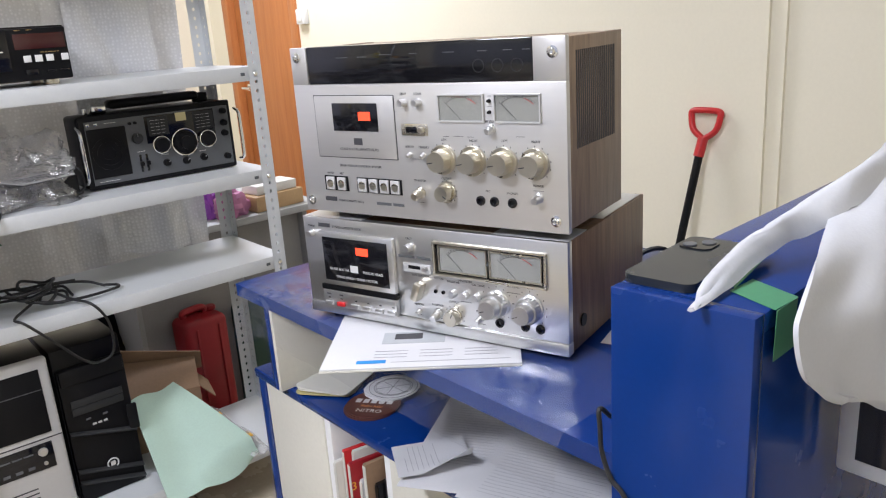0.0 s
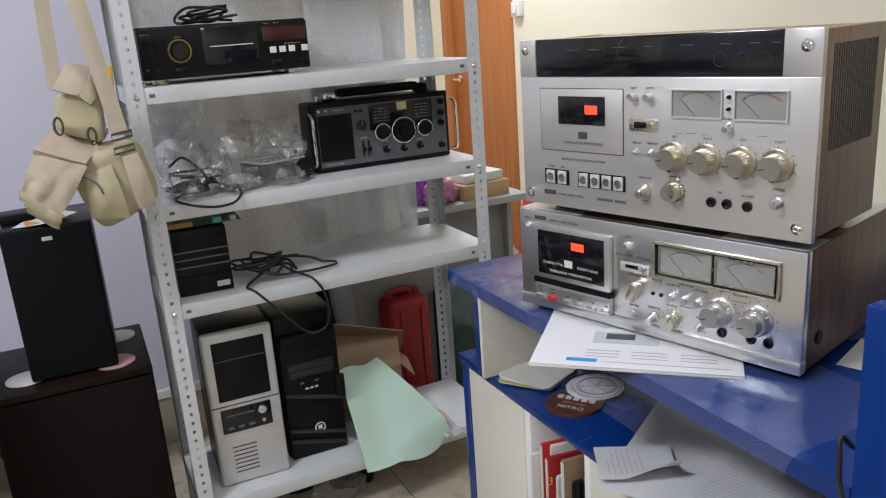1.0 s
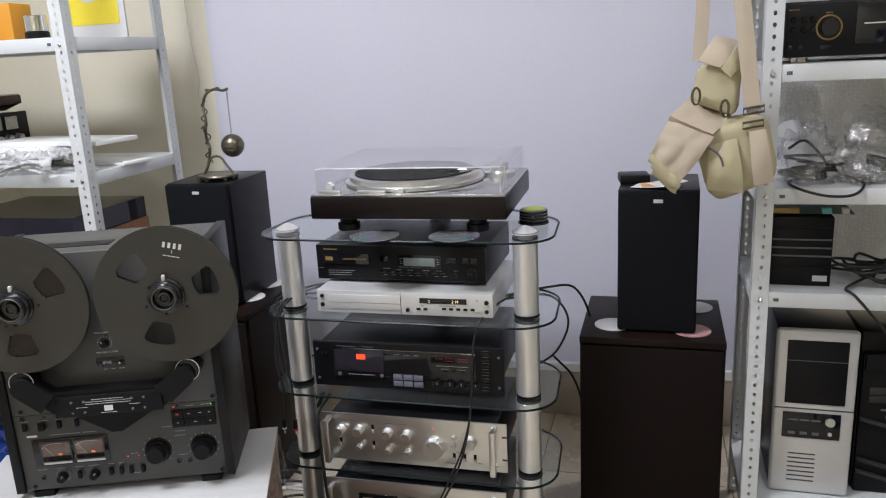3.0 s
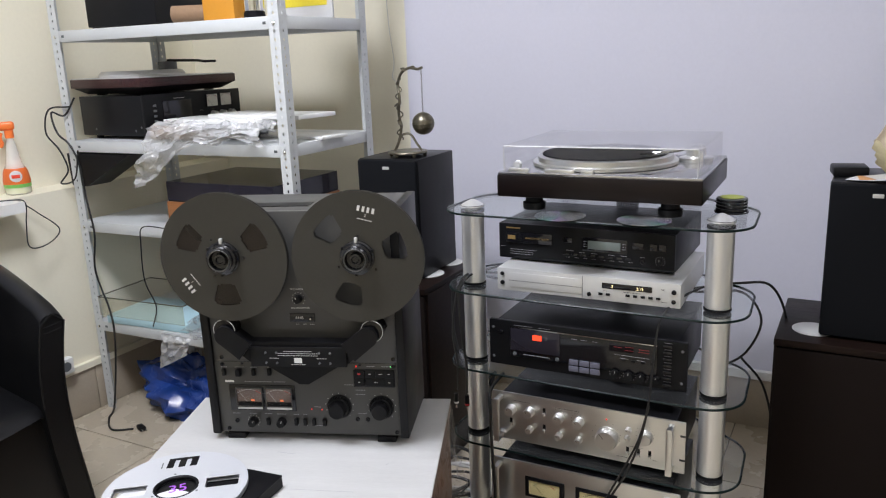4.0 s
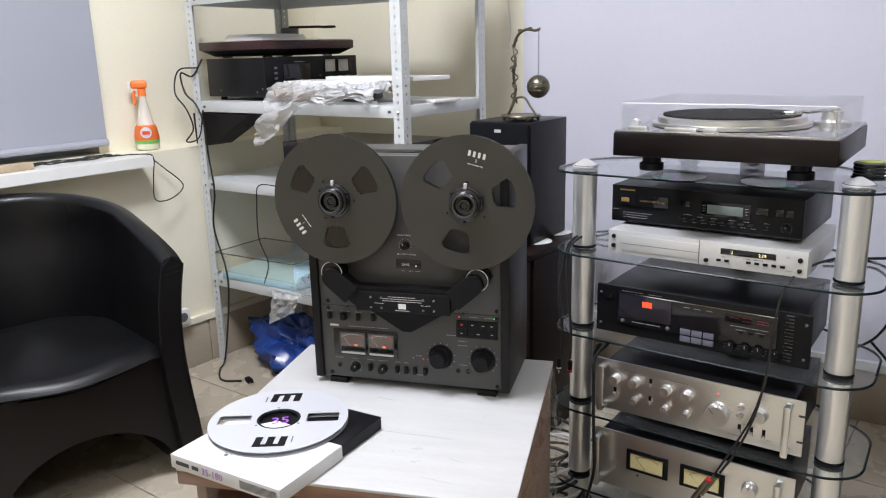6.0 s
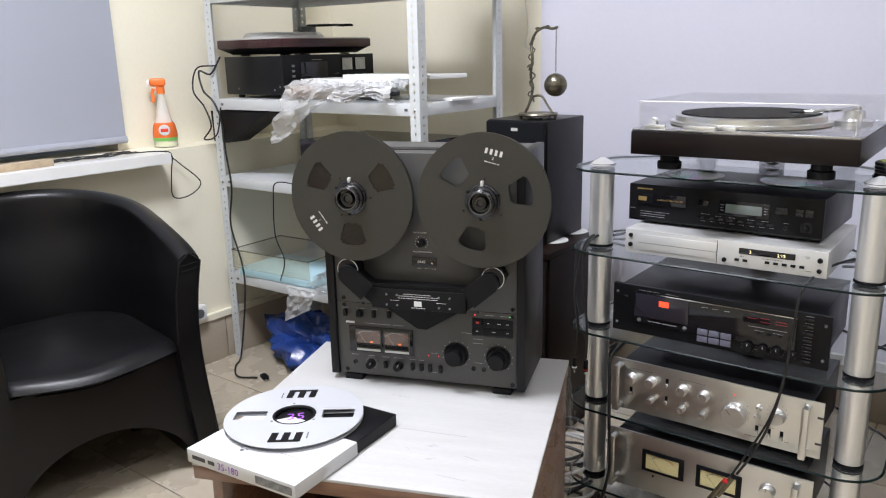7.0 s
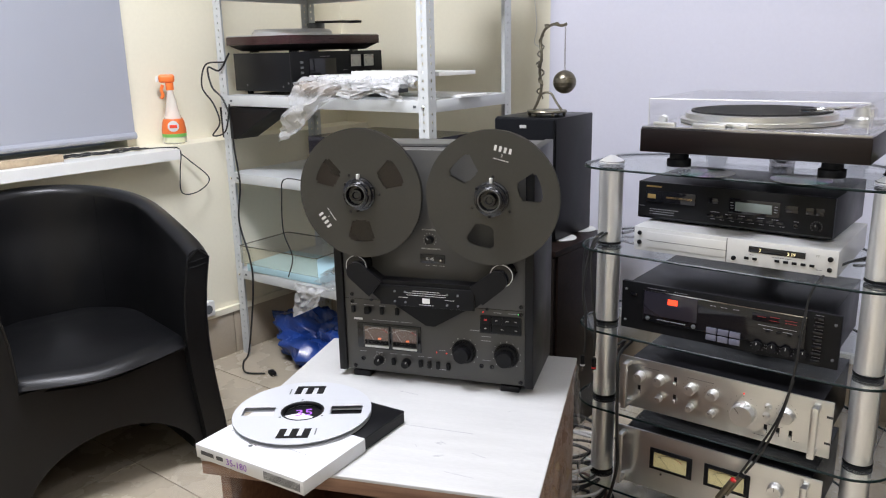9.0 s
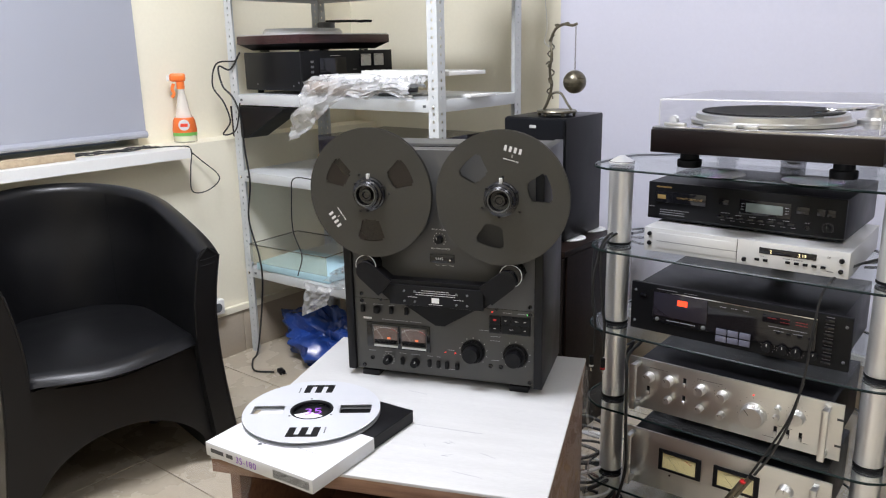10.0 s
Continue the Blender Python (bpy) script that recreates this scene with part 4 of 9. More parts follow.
    plate(t, "dolby_mark", -0.079, -0.062, 0.013, 0.017, F - 0.0004, F - 0.0001, GREYPLASTIC, "", 0.0)
    # meters
    meter(t, 0.038, 0.151, 0.067, 0.032, METERFACE, F, -40, SILVERPAINT)
    meter(t, 0.126, 0.151, 0.070, 0.032, METERFACE, F, -40, SILVERPAINT)
    for v in (0.160, 0.146):
        lever(t, 0.0815, v, BLACK, F, 0, 0.45)
    # small controls
    for u in (-0.050, -0.028):
        knob(t, u, 0.158, 0.0052, 0.012, ALUBRIGHT, mark=False, y=F)
    ct = plate(t, "tape_counter", -0.056, -0.016, 0.114, 0.130, F - 0.002, F - 0.0002, KNOBSILVER, "tape counter with a champagne bezel")
    plate(ct, "digits", -0.049, -0.032, 0.118, 0.126, F - 0.0024, F - 0.0021, BLACKGLOSS)
    knob(t, -0.024, 0.122, 0.0042, 0.006, KNOBSILVER, mark=False, y=F - 0.002)
    for u in (-0.046, -0.025):
        lever(t, u, 0.088, ALUBRIGHT, F, 15, 0.7)
    lever(t, 0.083, 0.125, ALUBRIGHT, F, 8, 1.1)
    for u in (0.006, 0.052, 0.101, 0.151):
        knob(t, u, 0.083, 0.0155, 0.022, KNOBSILVER, KNOBSILVER, True, F, turn=-100)
    knob(t, 0.008, 0.039, 0.0115, 0.018, KNOBSILVER, KNOBSILVER, True, F, turn=120)
    lever(t, -0.034, 0.036, KNOBSILVER, F, 10, 1.5)
    for u in (0.061, 0.083, 0.112):
        jack(t, u, 0.031, 0.0065, F)
    lever(t, 0.155, 0.040, ALUBRIGHT, F, 6, 1.25)
    dial_ticks(t, [(u, 0.083, 0.0215) for u in (0.006, 0.052, 0.101, 0.151)] + [(0.008, 0.039, 0.0155)], DARKPRINT, F - 0.0003)
    for s, u, v in (("MONITOR", -0.034, 0.051), ("OUTPUT", 0.008, 0.056), ("LEFT", 0.008, 0.108), ("RIGHT", 0.054, 0.108), ("LEFT", 0.103, 0.109), ("RIGHT", 0.153, 0.109), ("METER SELECTOR", 0.083, 0.133), ("PHONES", 0.112, 0.042), ("POWER", 0.155, 0.054), ("EJECT", -0.050, 0.168), ("DOOR", -0.028, 0.168), ("PAUSE", -0.174, 0.054), ("REC", -0.156, 0.054), ("REPEAT", -0.046, 0.097), ("MEMORY", -0.024, 0.097), ("MIC", 0.073, 0.043)):
        words(t, s, u, v, 0.0042, DARKPRINT, F - 0.0003)
    bars(t, [(0.031, 0.1145, 0.016), (0.012, 0.114, 0.010), (0.050, 0.114, 0.010), (0.128, 0.116, 0.012), (-0.036, 0.082, 0.014), (-0.034, 0.022, 0.012), (0.155, 0.049, 0.014), (0.0815, 0.166, 0.006), (0.0815, 0.153, 0.006)], DARKPRINT, F - 0.0003, 0.0007)
    for x in (-W / 2 + 0.06, W / 2 - 0.06):
        for y in (0.03, D - 0.05):
            part("foot", bx(B(), x - 0.03, x + 0.03, y, y + 0.05, -0.0155, -0.0045, 0.002), BLACK, t)
    SPREAD["u"] = None
    return t


deck_tall()


# Lower cassette deck, brushed front
def deck_low():
    W, D, H = 0.442, 0.28, 0.153
    t = thing("cassette_deck", "low silver cassette deck with dark walnut case on the counter", "cassette deck", 0.735, 0.824, 0.9085, -73.5, group="stacked silver cassette decks")
    part("side_panel", bx(B(), -W / 2, -W / 2 + 0.014, 0.008, D, 0.0, H, 0.001), WALNUT, t)
    part("side_panel", bx(B(), W / 2 - 0.014, W / 2, 0.008, D, 0.0, H, 0.001), WALNUT, t)
    part("top_panel", bx(B(), -W / 2 + 0.014, W / 2 - 0.014, 0.008, D, H - 0.014, H - 0.001, 0.001), WALNUT, t)
    part("chassis", bx(B(), -W / 2 + 0.0142, W / 2 - 0.0142, 0.008, D - 0.003, 0.002, H - 0.0143), BLACKMETAL, t)
    part("front_panel", bx(B(), -W / 2 - 0.001, W / 2 + 0.001, -0.006, 0.0078, 0.016, H + 0.001, 0.002), ALUBRIGHT, t, "brushed aluminium front panel")
    part("lower_lip", bx(B(), -W / 2 - 0.001, W / 2 + 0.001, -0.008, 0.0078, -0.001, 0.0158, 0.0015), ALUBRIGHT, t)
    F = -0.006
    SPREAD["u"] = ([-0.225, -0.208, -0.193, -0.069, -0.052, -0.016, 0.033, 0.071, 0.108, 0.162, 0.19, 0.225], [-0.222, -0.205, -0.187, -0.047, -0.022, 0.013, 0.0477, 0.087, 0.1166, 0.1666, 0.192, 0.225])
    SPREAD["v"] = ([0, 0.010, 0.0165, 0.031, 0.044, 0.049, 0.062, 0.088, 0.104, 0.136, 0.139, 0.16], [0, 0.0155, 0.0215, 0.0305, 0.042, 0.0505, 0.0625, 0.091, 0.100, 0.131, 0.134, 0.155])
    knob(t, -0.208, 0.133, 0.0052, 0.010, ALUBRIGHT, mark=False, y=F)
    plate(t, "brand_mark", -0.196, -0.176, 0.1445, 0.1505, F - 0.0004, F - 0.0001, DARKPRINT, "dark maker's mark", 0.0)
    words(t, "STEREO CASSETTE DECK", -0.172, 0.1445, 0.0050, DARKPRINT, F - 0.0003, align="LEFT")
    words(t, "POWER", -0.208, 0.143, 0.0042, DARKPRINT, F - 0.0003)
    cw = plate(t, "cassette_door", -0.193, -0.069, 0.049, 0.139, F - 0.009, F - 0.0002, ALUBRIGHT, "framed cassette door with dark window", 0.002)
    plate(cw, "window", -0.185, -0.077, 0.058, 0.132, F - 0.0098, F - 0.0091, BLACKGLOSS, "dark window", 0.0004)
    plate(cw, "red_flag", -0.128, -0.108, 0.108, 0.120, F - 0.0103, F - 0.0099, REDGLOW, "lit red indicator", 0.0)
    words(cw, "GLASS & X'TAL", -0.176, 0.0745, 0.0058, LETTER, F - 0.0101, align="LEFT")
    words(cw, "FERRITE HEAD", -0.086, 0.0745, 0.0058, LETTER, F - 0.0101, align="RIGHT")
    words(cw, "THREE-HEAD / THREE-MOTOR", -0.131, 0.0635, 0.0058, LETTER, F - 0.0101)
    plate(cw, "emblem", -0.140, -0.127, 0.074, 0.084, F - 0.0103, F - 0.0099, LETTER, "", 0.0)
    kb = plate(t, "key_strip", -0.193, -0.069, 0.010, 0.044, F - 0.010, F - 0.0002, ALUBRIGHT, "sloping key strip", 0.002)
    plate(kb, "gap", -0.194, -0.068, 0.0442, 0.0488, F - 0.0095, F - 0.001, BLACK, "", 0.0)
    for k in range(6):
        u = -0.182 + 0.0205 * k + (0.0 if k < 2 else 0.004)
        button(t, u, 0.0165, 0.0145, 0.0065, 0.004, REDPLASTIC if k == 1 else ALUBRIGHT, "transport_key", y=F - 0.0095)
    bars(t, [(-0.182, 0.030, 0.004), (-0.161, 0.030, 0.004), (-0.136, 0.030, 0.005), (-0.115, 0.030, 0.004), (-0.095, 0.030, 0.004), (-0.074, 0.030, 0.005), (-0.182, 0.037, 0.009), (-0.161, 0.037, 0.007)], DARKPRINT, F - 0.0102, 0.0022)
    # meter window
    mw = part("meter_window", bx(B(), 0.024, 0.190, F - 0.0012, F - 0.0002, 0.092, 0.1345), BLACKMETAL, t, "recessed twin meter window")
    for a, b, c, d in ((0.020, 0.194, 0.1345, 0.138), (0.020, 0.194, 0.0885, 0.092), (0.020, 0.024, 0.092, 0.1345), (0.190, 0.194, 0.092, 0.1345)):
        part("frame", bx(B(), a, b, F - 0.0065, F - 0.0002, c, d, 0.001), KNOBSILVER, mw)
    u_keep, v_keep = SPREAD["u"], SPREAD["v"]
    SPREAD["u"] = SPREAD["v"] = None
    meter(t, 0.067, 0.1135, 0.074, 0.034, METERFACE, F - 0.0010, -40, KNOBSILVER)
    meter(t, 0.148, 0.1135, 0.074, 0.034, METERFACE, F - 0.0010, -40, KNOBSILVER)
    lever(t, 0.1075, 0.1135, GREYPLASTIC, F - 0.001, 0, 0.45)
    SPREAD["u"], SPREAD["v"] = u_keep, v_keep
    # controls
    knob(t, -0.052, 0.128, 0.0060, 0.011, ALUBRIGHT, mark=False, y=F)
    plate(t, "dolby_mark", -0.066, -0.044, 0.1115, 0.1155, F - 0.0004, F - 0.0001, GREYPLASTIC, "", 0.0)
    plate(t, "dolby_mark", -0.041, -0.016, 0.1115, 0.1155, F - 0.0004, F - 0.0001, GREYPLASTIC, "", 0.0)
    ct = plate(t, "tape_counter", -0.060, -0.016, 0.084, 0.104, F - 0.002, F - 0.0002, SILVERPAINT, "tape counter")
    plate(ct, "digits", -0.054, -0.034, 0.090, 0.099, F - 0.0024, F - 0.0021, BLACKGLOSS)
    knob(t, -0.024, 0.094, 0.0038, 0.006, ALUBRIGHT, mark=False, y=F - 0.002)
    sel = part("selector_knob", bx(B(), -0.006, 0.006, -0.018, 0, -0.0135, 0.0135, 0.002), KNOBSILVER, t, "wing-shaped tape selector knob")
    sel.matrix_basis = pose(su(-0.036), F, 0.062, 0, 20, 0)
    for u in (-0.008, 0.010):
        jack(t, u, 0.062, 0.0028, F)
    for u in (0.034, 0.053, 0.071):
        knob(t, u, 0.063, 0.0058, 0.010, ALUBRIGHT, mark=False, y=F)
    for u in (0.108, 0.162):
        knob(t, u, 0.057, 0.0190, 0.016, ALUBRIGHT, None, False, F)
        knob(t, u, 0.057, 0.0145, 0.030, ALUBRIGHT, None, True, F, turn=-110)
    lever(t, -0.042, 0.026, ALUBRIGHT, F, 10, 0.8)
    lever(t, -0.006, 0.028, ALUBRIGHT, F, 10, 1.4)
    knob(t, 0.033, 0.028, 0.0120, 0.015, KNOBSILVER, None, True, F, turn=30)
    lever(t, 0.074, 0.031, ALUBRIGHT, F, 10, 1.0)
    jack(t, 0.112, 0.031, 0.0066, F)
    for u in (0.154, 0.178):
        jack(t, u, 0.032, 0.0066, F)
    dial_ticks(t, [(0.108, 0.057, 0.0245), (0.162, 0.057, 0.0245), (0.033, 0.028, 0.0155)], DARKPRINT, F - 0.0003)
    for s, u, v in (("EJECT", -0.052, 0.140), ("TAPE SELECTOR", -0.036, 0.079), ("REC CAL", 0.001, 0.079), ("DOLBY NR", 0.034, 0.077), ("MPX FILTER", 0.053, 0.080), ("CAL TONE", 0.073, 0.077), ("MIC", 0.108, 0.083), ("REC LEVEL", 0.136, 0.082), ("LINE", 0.163, 0.083), ("MEMORY", -0.042, 0.038), ("MONITOR", -0.006, 0.042), ("OUTPUT", 0.033, 0.048), ("METER", 0.074, 0.043), ("PHONES", 0.112, 0.042), ("LEFT", 0.154, 0.0225), ("RIGHT", 0.178, 0.0225)):
        words(t, s, u, v, 0.0042, DARKPRINT, F - 0.0003)
    bars(t, [(0.053, 0.052, 0.018), (0.074, 0.021, 0.018), (-0.042, 0.018, 0.012), (-0.006, 0.017, 0.014), (0.136, 0.075, 0.02)], DARKPRINT, F - 0.0003, 0.0010)
    part("side_socket", cy(B(), (W / 2 + 0.0004, 0.04, 0.035), (1, 0, 0), 0.009, 0.002, 20), BLACK, t, "round black socket on the side")
    SPREAD["u"] = SPREAD["v"] = None
    feet(t, W, D, 0.009, 0.014)
    return t


deck_low()
for sx, dy in ((-1, 0.02), (1, 0.02)):
    sheet_m = pose(0.735, 0.824, 0.9085 + 0.1535, 0, 0, -73.5) @ pose(sx * 0.165, 0.0, 0)
    single("protective_sheet", bx(B(), -0.055, 0.055, 0.0, 0.06, 0, 0.0008), SILVERPAINT, "thin grey card between the stacked decks", "card", sheet_m, group="cards between the decks")
single("protective_sheet", bx(B(), -0.005, 0.063, 0.12, 0.272, 0, 0.0008), SILVERPAINT, "thin grey card between the stacked decks", "card", pose(0.735, 0.824, 0.9085 + 0.1535, 0, 0, -73.5) @ pose(0.155, 0, 0), group="cards between the decks")


# Open reel deck
def spool(p, u, v, y, R, material, turn, windows=3, name="reel", tape=True, label=""):
    """A metal flanged reel with wedge windows, a hub and a pack of tape."""
    rl = new(name)
    rl.parent = p
    rl.matrix_basis = pose(u, y, v, 0, turn, 0)
    tagged(rl, label)
    def flange(yy):
        bm = B()
        N = 120
        rings = [0.030, 0.0545, 0.0585, 0.0955, 0.0995, R - 0.004, R]
        verts = {}
        for side in (0, 1):
            for i in range(N):
                a = 2 * math.pi * i / N
                for j, r in enumerate(rings):
                    lift = 0.0006 if j >= 5 else 0.0
                    verts[side, i, j] = bm.verts.new((r * math.sin(a), yy + (0.0011 if side else 0.0) * 1 - (lift if not side else -0), r * math.cos(a)))
        for i in range(N):
            n_ = (i + 1) % N
            mid = 360 * (i + 0.5) / N
            for j in range(len(rings) - 1):
                hole = False
                if j in (1, 2, 3):
                    for k in range(windows):
                        d = abs((mid - 360 * k / windows + 180) % 360 - 180)
                        lim = {1: 13.0, 2: 17.0, 3: 14.0}[j]
                        hole |= d < lim
                if hole:
                    continue
                bm.faces.new((verts[0, i, j], verts[0, n_, j], verts[0, n_, j + 1], verts[0, i, j + 1]))
                bm.faces.new((verts[1, i, j + 1], verts[1, n_, j + 1], verts[1, n_, j], verts[1, i, j]))
            bm.faces.new((verts[0, i, 6], verts[0, n_, 6], verts[1, n_, 6], verts[1, i, 6]))
        return bm
    part("flange", flange(-0.0085), material, rl)
    part("flange", flange(0.0005), material, rl)
    part("core", lathe(B(), (0, 0.0004, 0), (0, -1, 0), [(0.052, 0), (0.052, 0.0066)], 40), BLACKMETAL, rl)
    if tape:
        part("tape_pack", lathe(B(), (0, 0.0003, 0), (0, -1, 0), [(0.104, 0.0004), (0.104, 0.0064), (0.053, 0.0064)], 64), FILMTAPE, rl, "wound brown tape")
    return rl


HUBZ = 0.404


def reel_deck():
    W, D, H = 0.434, 0.205, 0.492
    t = thing("reel_tape_deck", "charcoal open-reel tape recorder with two large metal reels", "tape recorder", -1.066, 1.235, TZ + 0.013, 20.6)
    for s in (-1, 1):
        part("side_panel", bx(B(), *sorted((s * W / 2, s * (W / 2 - 0.018))), -0.006, D, 0, H, 0.0015), BLACKMETAL, t)
    part("case", bx(B(), -W / 2 + 0.0185, W / 2 - 0.0185, 0.012, D - 0.006, 0.002, H - 0.002, 0.001), DECKPANEL, t)
    part("top_vent", bx(B(), -0.11, 0.02, 0.05, 0.09, H - 0.0018, H - 0.0006), BLACK, t)
    part("lower_panel", bx(B(), -W / 2 + 0.0185, W / 2 - 0.0185, 0, 0.0118, 0.003, 0.1665, 0.0008), DECKPANEL, t, "charcoal control panel")
    part("middle_panel", bx(B(), -W / 2 + 0.0185, W / 2 - 0.0185, 0.0, 0.0118, 0.167, H - 0.002, 0.0008), DECKPANEL, t, "charcoal transport panel")
    part("panel_gap", bx(B(), -W / 2 + 0.019, W / 2 - 0.019, -0.0003, 0.0, 0.1663, 0.1673), BLACKGLOSS, t)
    SPREAD["u"] = ([-0.22, -0.151, -0.062, 0.013, 0.063, 0.098, 0.151, 0.19, 0.22], [-0.213, -0.144, -0.060, 0.012, 0.0695, 0.107, 0.1606, 0.192, 0.216])
    SPREAD["v"] = ([0, 0.013, 0.046, 0.063, 0.084, 0.118, 0.138, 0.164, 0.17, 0.186, 0.208, 0.27, 0.288, 0.305, 0.47], [0, 0.011, 0.031, 0.047, 0.068, 0.114, 0.1365, 0.154, 0.1595, 0.160, 0.176, 0.2575, 0.2755, 0.3065, 0.49])
    # head cover, a wide V shape with raised plate
    def hood():
        bm = B()
        out = [(-0.165, 0.228), (-0.115, 0.185), (-0.098, 0.172), (0.098, 0.172), (0.115, 0.185), (0.165, 0.228), (0.184, 0.250), (0.155, 0.262), (0.105, 0.223), (-0.105, 0.223), (-0.155, 0.262), (-0.184, 0.250)]
        lo = [bm.verts.new((x, -0.002, z)) for x, z in out]
        hi = [bm.verts.new((x * 0.985, -0.030, z * 0.999)) for x, z in out]
        bm.faces.new(hi)
        for i in range(len(lo)):
            j = (i + 1) % len(lo)
            bm.faces.new((lo[i], lo[j], hi[j], hi[i]))
        return bm
    part("head_cover", hood(), BLACK, t, "black swept head cover")
    def vee():
        bm = B()
        out = [(-0.102, 0.176), (0.102, 0.176), (0.010, 0.122), (-0.010, 0.122)]
        lo = [bm.verts.new((x, -0.001, z)) for x, z in out]
        hi = [bm.verts.new((x * 0.97, -0.012, z)) for x, z in out]
        bm.faces.new(hi)
        for i in range(len(lo)):
            j = (i + 1) % len(lo)
            bm.faces.new((lo[i], lo[j], hi[j], hi[i]))
        return bm
    part("lower_cover", vee(), BLACK, t)
    hp = part("head_plate", bx(B(), -0.102, 0.102, -0.036, -0.0302, 0.171, 0.214, 0.002), BLACK, t, "glossy black head plate with print")
    keep = SPREAD["u"], SPREAD["v"]
    SPREAD["u"] = SPREAD["v"] = None
    bars(hp, [(0.0, 0.205, 0.060), (0.0, 0.2005, 0.095), (0.0, 0.196, 0.085), (0.0, 0.1765, 0.03), (-0.05, 0.190, 0.02), (0.05, 0.190, 0.02)], LETTER, -0.0364, 0.0015)
    plate(hp, "emblem", -0.008, 0.008, 0.180, 0.191, -0.0368, -0.0362, WHITEPLASTIC, "white emblem", 0.0)
    for x in (-0.068, -0.045, 0.045, 0.068):
        for z in (0.180, 0.202):
            screw(hp, x, z, 0.0025, GREYPLASTIC, -0.036)
    SPREAD["u"], SPREAD["v"] = keep
    # tension rollers
    for x in (-0.152, 0.158):
        ro = part("roller", cy(B(), (x, -0.002, 0.2500), (0, -1, 0), 0.0235, 0.034, 36, 0.002), BLACKGLOSS, t, "black tension roller with a thin grey rim")
        part("rim", tube(B(), [(x + 0.0225 * math.cos(a), -0.0365, 0.2500 + 0.0225 * math.sin(a)) for a in (k * math.pi / 18 for k in range(36))], 0.0008, 6, close=True), SILVERPAINT, ro)
        part("arm", bx(B(), x - 0.006, x + 0.006, -0.0385, -0.0366, 0.237, 0.261, 0.001), BLACK, ro)
    def swept(x0, z0, r0, x1, z1, r1, y0, y1):
        """A flat arm with one round end, tapering to the other."""
        ang = math.atan2(z1 - z0, x1 - x0)
        pts = [(x0 + r0 * math.cos(ang + a_), z0 + r0 * math.sin(ang + a_)) for a_ in (math.pi / 2 + k * math.pi / 12 for k in range(13))]
        pts += [(x1 + r1 * math.cos(ang - math.pi / 2), z1 + r1 * math.sin(ang - math.pi / 2)), (x1 + r1 * math.cos(ang + math.pi / 2), z1 + r1 * math.sin(ang + math.pi / 2))]
        bm = B()
        lo, hi = [bm.verts.new((x, y0, z)) for x, z in pts], [bm.verts.new((x, y1, z)) for x, z in pts]
        bm.faces.new(lo)
        bm.faces.new(hi)
        for k in range(len(pts)):
            bm.faces.new((lo[k - 1], lo[k], hi[k], hi[k - 1]))
        bmesh.ops.recalc_face_normals(bm, faces=bm.faces)
        return bm
    for s_ in (-1, 1):
        am = part("swept_arm", swept(s_ * 0.150, 0.240, 0.0205, s_ * 0.108, 0.206, 0.022, -0.0385, -0.046), BLACK, t, "black swept tape arm")
        screw(am, s_ * 0.122, 0.213, 0.003, BLACKGLOSS, -0.046)
    # reels and hubs; the axles stand at z 0.395
    for x, turn, mark in ((-0.1355, 60, "1"), (0.1395, 75, "2")):
        rl = spool(t, x, HUBZ, -0.030, 0.1325, REELGREY, turn, tape=mark == "1", label="bronze grey metal tape reel with three windows")
        part("spindle", cy(B(), (x, -0.002, HUBZ), (0, -1, 0), 0.030, 0.027, 32), BLACKMETAL, t)
        hub = part("hub_adaptor", lathe(B(), (x, -0.038, HUBZ), (0, -1, 0), [(0.0345, 0), (0.0345, 0.005), (0.0315, 0.007), (0.0305, 0.013), (0.0265, 0.015), (0.0260, 0.022), (0.0235, 0.024), (0.0195, 0.023), (0.0185, 0.012), (0.0125, 0.011), (0.0115, 0.019), (0.0075, 0.020), (0.006, 0.017), (0, 0.017)], 48), HUBGLOSS, t, "black reel hub adaptor")
        part("grip_ring", tube(B(), [(x + 0.0215 * math.cos(a), -0.0618, HUBZ + 0.0215 * math.sin(a)) for a in (q * math.pi / 24 for q in range(48))], 0.0011, 6, close=True), DECKPANEL, hub, "grey rim of the hub adaptor")
        part("lock_tab", bx(B(), x - 0.003, x + 0.003, -0.0465, -0.0395, HUBZ + 0.029, HUBZ + 0.041, 0.0008), SILVERPAINT, hub, "bright locking tab")
        for k in range(3):
            a = radians(k * 120 + 25)
            part("lug", bx(B(), x + 0.034 * math.cos(a) - 0.003, x + 0.034 * math.cos(a) + 0.003, -0.0455, -0.0395, HUBZ + 0.034 * math.sin(a) - 0.003, HUBZ + 0.034 * math.sin(a) + 0.003, 0.001), BLACK, hub)
        # print on the flange, between two windows
        a0 = {"1": -125, "2": 14}[mark]
        spin = pose(x, -0.0397, HUBZ, 0, a0, 0)
        SPREAD["u"] = SPREAD["v"] = None
        pr = B()
        for k in range(4):
            bx(pr, -0.0185 + 0.0098 * k, -0.0185 + 0.0098 * k + 0.0050, -0.0002, 0.0001, 0.0925, 0.1030)
        mk = part("maker_print", pr, LETTER, t, "white maker's mark on the reel")
        mk.matrix_basis = spin
        words(t, mark, 0, 0, 0.008, LETTER, spin=spin @ pose(0, -0.0002, 0.0835, 90))
        bars(t, [(0, 0.0775, 0.030)], LETTER, -0.0002, 0.0022).matrix_basis = spin
